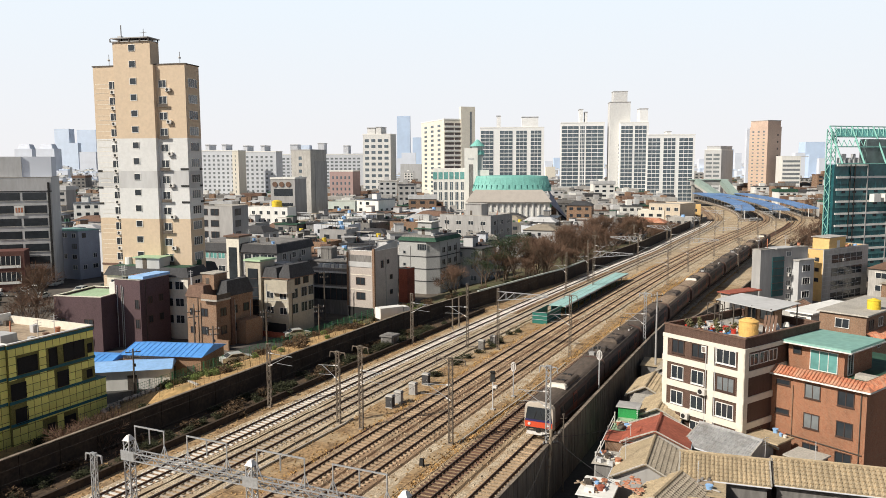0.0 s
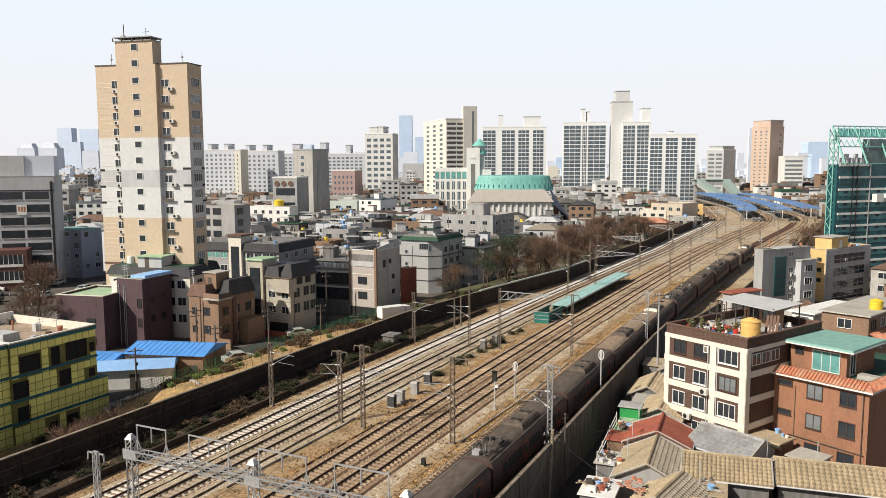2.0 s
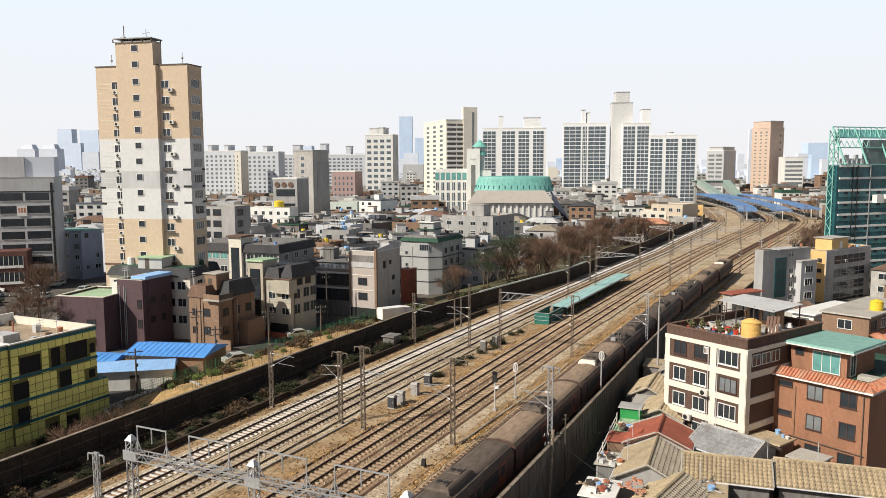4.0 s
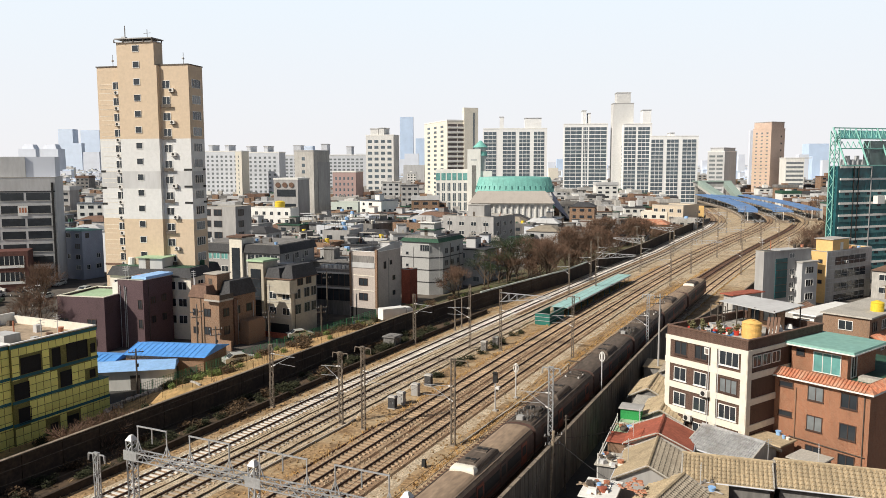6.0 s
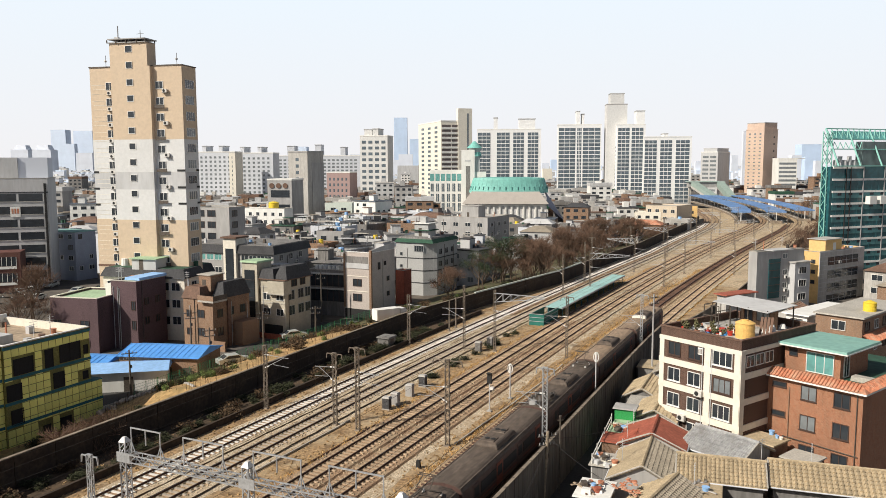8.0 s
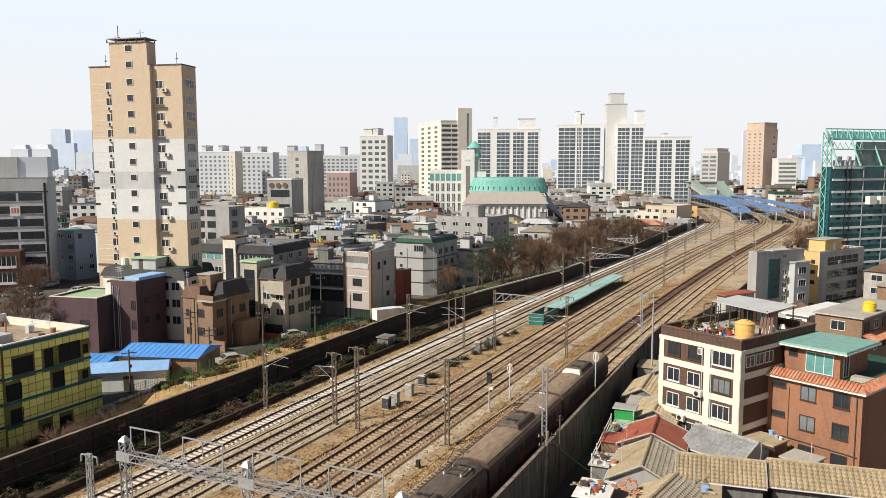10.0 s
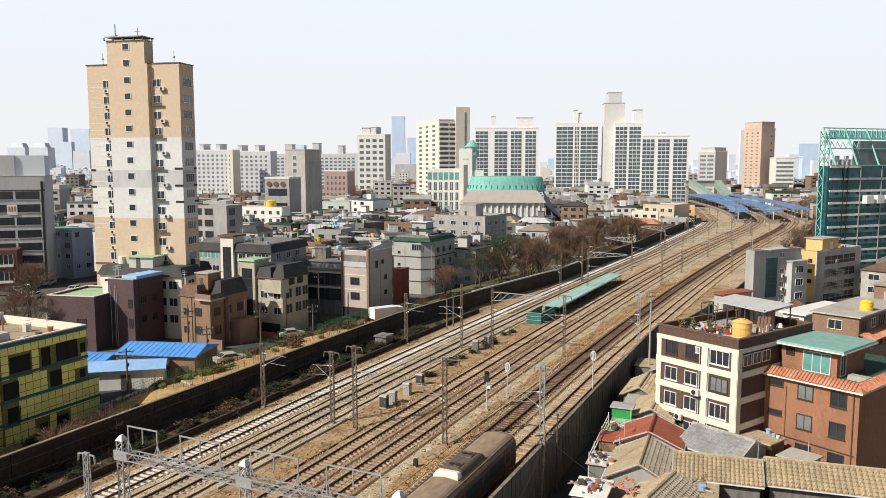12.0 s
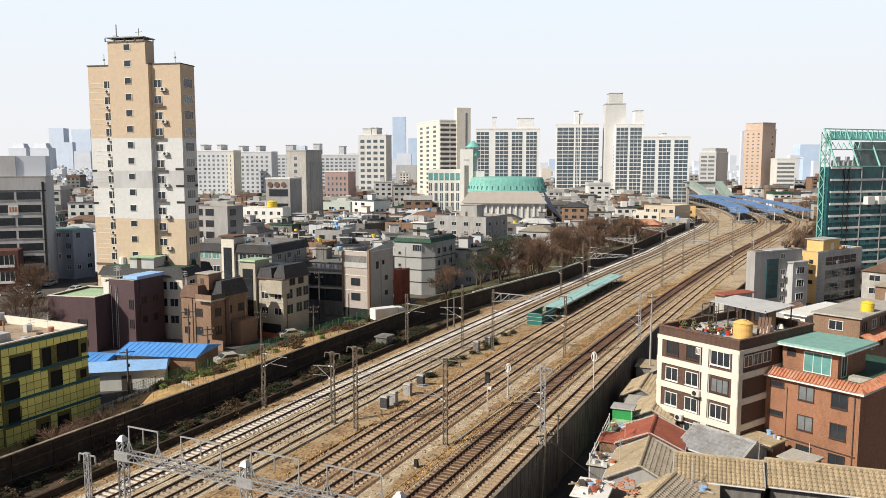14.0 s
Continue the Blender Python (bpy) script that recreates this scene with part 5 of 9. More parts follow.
    for i in range(3):
        part("roof_cooler", Geo().box(w + 0.3, w + 1.8, 13 + i * 4, 15.6 + i * 4, h - 10.2, h - 8.0), M_WHITE, root)


glass_block()


# ---- old low houses below the line, with tiled gables ----
def gable(x, y, yaw, w, d, eave, ridge, ml, mr, wall, label, tiles=True, pitch=0.36):
    """Ridge along local y; left slope material ml, right slope mr. Origin at the middle of the near end."""
    root = thing("old_house", label, "house", pose(x, y, GZ, 0, 0, yaw), "old tiled houses")
    g = Geo().box(-w / 2 + 0.35, w / 2 - 0.35, 0.3, d - 0.3, -0.4, eave)
    part("wall", g, wall, root)
    part("gable_end", Geo().add([(-w / 2 + 0.35, 0.3, eave), (w / 2 - 0.35, 0.3, eave), (0, 0.3, ridge - 0.15), (-w / 2 + 0.35, d - 0.3, eave), (w / 2 - 0.35, d - 0.3, eave), (0, d - 0.3, ridge - 0.15)], [(0, 1, 2), (5, 4, 3), (0, 2, 5, 3), (2, 1, 4, 5)]), wall, root)
    for sgn, m in ((-1, ml), (1, mr)):
        t = 0.12
        e = Vector((sgn * w / 2, 0, eave - 0.15))
        v = [(0, 0, ridge), (e.x, 0, e.z), (e.x, d, e.z), (0, d, ridge), (0, 0, ridge - t), (e.x, 0, e.z - t), (e.x, d, e.z - t), (0, d, ridge - t)]
        part("roof_slope", Geo().add(v, [(0, 1, 2, 3), (7, 6, 5, 4), (0, 4, 5, 1), (1, 5, 6, 2), (2, 6, 7, 3)]), m, root)
        if tiles is True or tiles == sgn:
            n = max(2, int(d / pitch))
            slope = Vector((e.x, 0, e.z)) - Vector((0, 0, ridge))
            rows = max(2, int(slope.length / 0.4))
            for i in range(n):
                yy = d * (i + 0.5) / n
                g = Geo()
                for k in range(rows):
                    a, b = Vector((0, yy, ridge + 0.015)) + slope * (k / rows), Vector((0, yy, ridge + 0.0)) + slope * ((k + 1) / rows)
                    g.bar(a, b + Vector((0, 0, 0.035)), pitch * 0.22, 0, pitch * 0.40, n=5)
                part("roof_tile", g, m, root)
    for yy in (0.0, d):
        for sgn in (-1, 1):
            part("verge", Geo().bar((0, yy, ridge + 0.03), (sgn * w / 2, yy, eave - 0.12), 0.075, n=5), M_COPING, root)
    for sgn in (-1, 1):
        part("gutter", Geo().bar((sgn * (w / 2 + 0.05), 0, eave - 0.25), (sgn * (w / 2 + 0.05), d, eave - 0.25), 0.06, n=6), M_PALEBLUE, root)
    part("ridge", Geo().bar((0, -0.05, ridge + 0.04), (0, d + 0.05, ridge + 0.04), 0.15, n=6), ml, root)
    return root


gable(16.3, 62.6, -21, 6.0, 7.3, 3.6, 5.0, M_TILETAN, M_TILEGREY, M_MGREY, "old house with one smooth tan and one tiled slope", 1)
r_ = gable(18.9, 69.4, -21, 6.2, 5.4, 4.2, 5.4, M_REDROOF, M_REDROOF, M_CONC, "old house with a faded red painted roof", False)
for k in range(11):
    yy = 0.1 + 0.27 * k
    part("roof_rib", Geo().bar((-1.5, yy, 5.42 - 1.35 * 1.5 / 3.1), (-3.15, yy, 5.42 - 1.35 * 3.15 / 3.1), 0.07, n=5), M_REDROOF, r_)
gable(27.0, 63.6, 72, 5.2, 7.2, 3.8, 4.9, M_TILETAN, M_TILETAN, M_CONCDK, "old house with tan cement roof tiles")
gable(36.2, 61.5, 72, 5.6, 9.2, 3.8, 4.9, M_TILETAN, M_TILETAN, M_CONCDK, "old house with worn tan roof tiles", pitch=0.42)
gable(27.9, 67.4, 38, 5.6, 6.4, 4.0, 5.2, M_SHEETGREY, M_TILETAN, M_CONC, "old house with a weathered grey sheet roof", True, 0.22)
gable(21.2, 77.3, -24, 4.6, 7.0, 4.0, 5.0, M_TILETAN, M_TILETAN, M_CONCDK, "old house with tan tiles beside the wall")
gable(22.4, 87.0, -24, 4.4, 7.0, 3.4, 4.4, M_TILETAN, M_TILETAN, M_CONCDK, "old house with tan tiles below the line")
gable(28.0, 94.0, -24, 5.0, 8.0, 4.2, 5.4, M_TILEGREY, M_TILETAN, M_CONC, "old house with mixed tiles below the line")
gable(15.5, 57.0, -36, 5.2, 6.2, 3.4, 4.6, M_TILETAN, M_TILEGREY, M_BROWNBRICK, "old house with patched broken roof tiles", True)
gable(24.5, 55.5, 70, 4.6, 6.5, 3.2, 4.2, M_TILETAN, M_TILETAN, M_CONC, "old house with plain tan roof")
gable(31.5, 55.0, 72, 4.6, 6.5, 3.2, 4.0, M_TILEGREY, M_TILETAN, M_CONC, "old house with low grey roof")
gable(41.0, 97.0, -40, 5.0, 7.0, 6.2, 7.4, M_TILERED, M_TILERED, M_BROWNBRICK, "brick house with a clay-tile roof")
gable(55.0, 125.0, -40, 6.0, 8.0, 5.2, 6.6, M_TILEGREY, M_BROWNROOF, M_CONC, "house with a brown pitched roof")


def flat_shed(x, y, yaw, w, d, h, wall, roofm, label):
    root = thing("shed", label, "shed", pose(x, y, GZ, 0, 0, yaw), "lean-to sheds")
    part("wall", Geo().box(-w / 2, w / 2, 0, d, -0.3, h), wall, root)
    part("roof", Geo().box(-w / 2 - 0.2, w / 2 + 0.2, -0.2, d + 0.2, h, h + 0.12, top=0.03), roofm, root)
    part("door", Geo().box(-0.4, 0.4, -0.05, 0.0, 0, min(1.9, h - 0.2)), M_STEELDK, root)
    return root


M_GREENBOX = mat("bright green panel", (0.03, 0.30, 0.08), 0.6, vary=0.15)
flat_shed(17.6, 73.4, -22, 3.4, 4.6, 3.8, M_CONC, M_PALEGREEN, "lean-to shed with a faded green roof")
flat_shed(18.3, 77.6, -22, 2.0, 1.6, 5.0, M_GREENBOX, M_MGREY, "bright green panelled shed with grey roof")
flat_shed(16.0, 71.0, -22, 2.6, 2.4, 3.9, M_BROWNBRICK, M_REDROOF, "lean-to shed with a red ribbed roof")
flat_shed(14.2, 66.4, -22, 2.8, 3.0, 3.4, M_CONCDK, M_COPING, "cluttered lean-to shed with pale roof")
flat_shed(11.6, 59.9, -22, 2.6, 3.6, 3.4, M_CONCDK, M_WHITE, "white-sheeted shed beside the wall")
flat_shed(20.4, 60.2, -20, 3.0, 3.6, 3.4, M_CONC, M_TILETAN, "flat tan-roofed lean-to shed")
flat_shed(31.2, 70.5, 38, 2.6, 3.0, 4.0, M_BROWNBRICK, M_TILETAN, "lean-to shed with a tan roof")
rnd = random.Random(9)
for i in range(30):
    x, y = rnd.choice(((14.2, 67.2), (12.2, 61.6), (27.5, 68.5), (17.6, 75.0)))
    z = {14.2: 3.52, 12.2: 3.52, 27.5: 5.05, 17.6: 3.92}[x]
    if x == 27.5:
        continue
    b = thing("junk_box", "weathered box lying among roof clutter", "box", pose(x + rnd.uniform(-0.9, 0.9), y + rnd.uniform(-1.2, 1.0), GZ + z, 0, 0, rnd.uniform(0, 180)), "roof clutter")
    s = rnd.uniform(0.15, 0.4)
    part("body", Geo().box(-s, s, -s * 0.7, s * 0.7, 0, s, top=0.04), rnd.choice((M_WHITE, M_CREAM, M_TILERED, M_LGREY, M_STEELDK, M_BROWNROOF)), b)


# ---- clutter on the old roofs ----
rail_ = thing("pipe_railing", "white-painted pipe railing along the roof edge", "railing", None)
q0 = [Vector((13.0, 66.9, 0.7)), Vector((13.9, 69.2, 0.8)), Vector((15.4, 73.2, 0.9)), Vector((16.9, 77.2, 0.95))]
for a, b in zip(q0, q0[1:]):
    for dz in (0.0, 0.5):
        part("rail_pipe", Geo().bar(a + Vector((0, 0, dz)), b + Vector((0, 0, dz)), 0.045, n=6), M_WHITE, rail_)
for a in q0:
    part("post", Geo().bar((a.x, a.y, GZ), a + Vector((0, 0, 0.75)), 0.05, n=6), M_WHITE, rail_)


def roof_tarp(x, y, z, yaw, w, d, m, label):
    """A crumpled sheet held down by stones."""
    rr = random.Random(int(x * 10 + y))
    root = thing("roof_tarp", label, "tarpaulin", pose(x, y, z, 0, 0, yaw), "roof tarpaulins")
    n = 9
    v = [(w * (i / n - 0.5) + rr.uniform(-0.05, 0.05), d * (j / n - 0.5) + rr.uniform(-0.05, 0.05), rr.uniform(0.0, 0.14)) for i in range(n + 1) for j in range(n + 1)]
    g = Geo().add(v, [(i * (n + 1) + j, (i + 1) * (n + 1) + j, (i + 1) * (n + 1) + j + 1, i * (n + 1) + j + 1) for i in range(n) for j in range(n)])
    part("sheet", g, m, root)
    for k in range(4):
        a, b = rr.uniform(-0.4, 0.4) * w, rr.uniform(-0.4, 0.4) * d
        part("weight_stone", Geo().bar((a, b, 0.05), (a + 0.1, b, 0.28), 0.16, 0, 0.1, n=6), M_CONCDK, root)


roof_tarp(14.3, 68.0, GZ + 3.53, 20, 1.5, 1.7, M_CREAM, "crumpled cream tarpaulin weighted on a shed roof")
roof_tarp(12.2, 61.9, GZ + 3.53, -20, 1.8, 1.4, M_WHITE, "crumpled white tarpaulin weighted on a shed roof")
roof_tarp(20.4, 61.9, GZ + 3.53, -20, 2.4, 2.6, M_ROOFTAN, "dusty tan tarpaulin spread on a shed roof")
rnd = random.Random(19)


def bucket(x, y, z, r, h, m, label):
    c = thing("bucket", label, "bucket", pose(x, y, z), "roof buckets")
    part("body", Geo().bar((0, 0, 0), (0, 0, h), r * 0.8, 0, r, n=12), m, c)
    part("rim", Geo().bar((0, 0, h - 0.03), (0, 0, h + 0.02), r * 1.08, n=12), m, c)


for i in range(16):
    x, y, z = rnd.choice(((14.2, 67.6, 3.52), (12.2, 61.8, 3.52), (17.5, 75.4, 3.92), (31.2, 71.8, 4.12), (20.4, 61.6, 3.52)))
    r = rnd.uniform(0.16, 0.32)
    bucket(x + rnd.uniform(-0.9, 0.9), y + rnd.uniform(-1.2, 1.2), GZ + z, r, r * rnd.uniform(1.2, 1.9), rnd.choice((M_TILERED, M_REDROOF, M_WHITE, M_BLUEPALE, M_STEELDK, M_TILERED)), "plastic bucket among roof clutter")
for i in range(14):
    x, y, z = rnd.choice(((14.2, 67.6, 3.52), (12.2, 61.8, 3.52), (17.5, 75.4, 3.92), (20.4, 61.6, 3.52)))
    a = Vector((x + rnd.uniform(-0.9, 0.9), y + rnd.uniform(-1.2, 1.0), 0))
    c = thing("timber_offcut", "weathered timber length lying on a roof", "timber", pose(a.x, a.y, GZ + z + 0.06, 0, 0, rnd.uniform(0, 180)), "timber offcuts")
    l = rnd.uniform(0.6, 1.4)
    part("plank", Geo().box(-l, l, -0.09, 0.09, 0, 0.06, top=0.01), rnd.choice((M_ROOFTAN, M_BROWNROOF, M_CONC)), c)
# patches of broken orange tiles
for x, y, yaw, rx in ((14.9, 59.2, -36, 24), (14.2, 60.4, -36, 24), (15.2, 61.2, -36, 24)):
    c = thing("tile_heap", "heap of broken orange roof tiles", "tile heap", pose(x, y, GZ + 4.15, 0, 0, yaw), "tile heaps")
    for k in range(12):
        a, b = rnd.uniform(-0.6, 0.6), rnd.uniform(-0.7, 0.7)
        part("tile", Geo().box(a - 0.16, a + 0.16, b - 0.12, b + 0.12, (z_ := rnd.uniform(0, 0.16)), z_ + 0.06, top=0.02), M_TILERED, c)

# utility poles by the retaining wall
def utility_pole(x, y, h, label="concrete utility pole with crossarm and insulators", z=GZ, thick=0.15, tone=None, lean=0.0):
    c = thing("utility_pole", label, "utility pole", pose(x, y, z, 0, lean, 25), "utility poles")
    part("pole", Geo().bar((0, 0, -0.3), (0, 0, h), thick, 0, thick * 0.65, n=10), tone or M_POLE, c)
    for zz, l in ((h - 0.5, 0.95), (h - 1.3, 0.8)):
        a = part("crossarm", Geo().box(-l, l, -0.05, 0.05, zz, zz + 0.1), M_STEELDK, c)
        for k in (-0.9, -0.45, 0.45, 0.9):
            part("insulator", Geo().bar((k * l, 0, zz + 0.1), (k * l, 0, zz + 0.32), 0.05, 0, 0.035, n=8), M_MGREY, a)
    part("cable_clamp", Geo().bar((0.2, 0, h - 2.4), (0.2, 0, h - 2.0), 0.1, n=8), M_STEELDK, c)


utility_pole(8.6, 66.4, 6.6, thick=0.22, tone=M_POLEPALE, lean=4)
c = thing("cable_post", "slim dark cable post beside the retaining wall", "post", pose(10.4, 68.6, GZ))
part("pole", Geo().bar((0, 0, -0.3), (0, 0, 7.2), 0.09, 0, 0.06, n=8), M_POLE, c)
part("pole_cap", Geo().bar((0, 0, 7.2), (0, 0, 7.35), 0.12, n=8), M_STEELDK, c)
part("bracket", Geo().bar((-0.3, 0, 6.9), (0.3, 0, 6.95), 0.04), M_STEELDK, c)
utility_pole(26.9, 99.5, 13.2, thick=0.15, tone=M_MGREY)
# dark lane and yard paving between the wall and the old houses
def strip_pts(s0, s1, n0, n1, k=12):
    a = [on_line(s0 + (s1 - s0) * i / k, n0) for i in range(k + 1)]
    b = [on_line(s0 + (s1 - s0) * i / k, n1) for i in range(k + 1)]
    return [(p.x, p.y) for p in a] + [(p.x, p.y) for p in reversed(b)]


tagged(part("lane", Geo().add([(x, y, GZ + 0.02) for x, y in strip_pts(-45, 70, 15.2, 24)], [tuple(range(26))]), M_ASPHALT), "dark asphalt lane below the retaining wall", "lane", kind="structure")

flat_shed(21.6, 83.0, -22, 3.4, 3.4, 3.6, M_CONCDK, M_COPING, "lean-to shed with pale sheet roof")
flat_shed(26.6, 99.0, -22, 3.2, 4.0, 3.6, M_CONCDK, M_TILETAN, "low shed with a tan roof")
flat_shed(33.0, 67.0, 40, 2.6, 2.6, 3.6, M_BROWNBRICK, M_COPING, "low shed with a worn roof")
# slack service wires strung between the poles and houses
wires = thing("service_wires", "slack black service wires between poles and houses", "wires")
for a, b, sag in (((9.0, 66.4, 3.2), (15.5, 58.0, 1.2), 0.7), ((9.0, 66.4, 3.0), (22.4, 79.0, 2.0), 0.9), ((10.4, 68.6, 4.0), (26.9, 99.5, 7.6), 1.4), ((9.0, 66.4, 3.1), (4.0, 50.0, 3.0), 1.0), ((22.6, 79.2, 2.2), (31.0, 75.2, 1.4), 0.5)):
    g = Geo()
    a, b = Vector(a), Vector(b)
    prev = a
    for i in range(1, 13):
        q = i / 12
        p = a.lerp(b, q) - Vector((0, 0, sag * 4 * q * (1 - q)))
        g.bar(prev, p, 0.02, n=3)
        prev = p
    part("wire", g, M_BLACK, wires)
# small roof things: aerials, pipes, stones holding sheets down
rnd = random.Random(17)
for x, y, z in ((15.6, 66.6, 1.0), (17.0, 70.8, 1.2), (18.6, 75.0, 0.95), (27.6, 66.0, 1.2), (31.0, 64.0, 1.5), (20.5, 62.0, 0.6)):
    c = thing("roof_aerial", "thin television aerial on an old roof", "aerial", pose(x, y, z - 0.3, 0, 0, rnd.uniform(0, 90)), "roof aerials")
    part("mast", Geo().bar((0, 0, 0), (0, 0, 2.2), 0.03), M_LGREY, c)
    for k in range(4):
        part("element", Geo().bar((-0.4, 0, 1.5 + 0.2 * k), (0.4, 0, 1.5 + 0.2 * k), 0.018), M_LGREY, c)


# ---- houses beyond the line ----
def yellow_house():
    root, size, h = shell("office_house", "lime-yellow panelled house with teal trim bands", PLOT_yellow, M_JOINT, roof=M_ROOFTAN, parapet=0.8, rim=M_WHITE)
    w, d = size
    bands(root, size, [h - 0.42, 7.75, 5.15, 2.75], 0.3, M_TEAL, 0.08, "F", "trim_band")
    # square cladding panels, proud of olive joints, left out where the windows are
    wins = ((5.3, 8.1, 0.9, 1.9), (8.0, 8.25, 2.6, 1.9), (10.1, 8.6, 0.5, 0.9), (1.0, 5.6, 1.6, 1.6), (6.4, 5.6, 1.3, 1.6), (9.9, 5.7, 0.6, 0.8), (2.2, 8.2, 2.2, 1.6), (1.2, 3.0, 1.3, 1.5), (7.0, 0.5, 1.3, 1.5), (4.6, 0.9, 0.8, 0.9))
    nx, nz = 12, 13
    pw, ph = w / nx, (h - 0.45) / nz
    one = Geo().box(-pw / 2 + 0.035, pw / 2 - 0.035, -0.05, 0.0, 0.035, ph - 0.035, top=0.012).mesh("cladding_panel", M_CLAD)
    for i in range(-4, nx):
        for k in range(nz):
            u, z = pw * (i + 0.5), ph * k
            if any(abs(u - a) < (c + pw) / 2 - 0.1 and z + ph > b + 0.1 and z < b + e - 0.1 for a, b, c, e in wins):
                continue
            part("cladding_panel", one, None, root).matrix_basis = pose(u, 0 if i >= 0 else 0.3, z)
    part("lower_wing", Geo().box(w, w + 1.45, 0, d, -0.4, 5.05), M_JOINT, root)
    part("trim_band", Geo().box(w + 0.02, w + 1.5, -0.08, 0.02, 2.75, 3.05), M_TEAL, root)
    part("wing_coping", Geo().box(w, w + 1.5, -0.06, d, 5.05, 5.15), M_TEAL, root)
    for i in range(2):
        for k in range(6):
            part("cladding_panel", one, None, root).matrix_basis = pose(w + 0.36 + 0.73 * i, 0, ph * k) @ Matrix.Diagonal((0.73 / pw, 1, 1, 1))
    for u, z, ww, hh in wins:
        put_window(root, size, "F", u, z, ww, hh, M_VOID, M_VOID, 1 if ww > 2.3 else 0)
    part("rear_parapet", Geo().box(0.0, w, d - 0.3, d, h - 0.8, h + 0.5), M_WHITE, root)
    part("end_parapet", Geo().box(w - 0.3, w, 0.3, d - 0.3, h - 0.8, h + 0.15), M_CREAM, root)
    part("roof_hatch", Geo().box(1.5, 3.5, 3.0, 5.5, h - 0.8, h + 0.4, top=0.05), M_LGREY, root)
    part("vent_box", Geo().box(w - 3.0, w - 2.3, 6.0, 6.6, h - 0.8, h + 0.1), M_LGREY, root)
    part("vent_box", Geo().box(4.6, 5.2, 2.4, 3.0, h - 0.8, h - 0.3), M_LGREY, root)
    dress_roof(root, w, d, h - 0.74, 23, 8)
    part("rear_wing", Geo().box(-22, 0, 0.3, d, -0.4, h - 0.05), M_JOINT, root)
    part("rear_coping", Geo().box(-22, 0, 0.22, d, h - 0.05, h + 0.1), M_WHITE, root)
    for z in (h - 0.42, 7.75, 5.15, 2.75):
        part("trim_band", Geo().box(-22, -0.09, 0.22, 0.31, z, z + 0.3), M_TEAL, root)


yellow_house()


def purple_house():
    root, size, h = shell("brick_house", "dull purple brick house with a faded green roof", PLOT_purple_wing, M_PURPLE, roof=M_PALEGREEN, parapet=0.35, rim=M_CREAM)
    grid(root, size, "F", [1.2, size[0] - 2.4], [4.2, 1.0], 1.5, 1.0, M_FRAMEB)
    part("roof_box", Geo().box(size[0] - 2.0, size[0] - 0.3, 5.0, 6.8, h - 0.3, h + 1.6), M_WHITE, root)
    root, size, h = shell("brick_house", "tall purple brick house with a pale blue roof", PLOT_purple, M_PURPLE, roof=M_PALEGREEN, parapet=0.3, rim=M_COPING)
    part("blue_roof", Geo().box(size[0] * 0.45, size[0] + 0.15, 0.6, size[1] + 0.2, h + 0.13, h + 0.55, top=0.05), M_BLUEPALE, root)
    grid(root, size, "F", [size[0] - 0.7], [6.6, 3.4], 0.7, 1.4, M_FRAMEB)
    pipe(root, size, "R", 1.2, 0, h)
    dress_roof(root, size[0] * 0.45, size[1], h - 0.24, 3, 5)
    dress_wall(root, size, h, 4, 4, 0.0)
    grid(root, size, "R", [2.2, 4.8], [7.2, 4.0], 0.9, 1.1, M_FRAMEB)


purple_house()


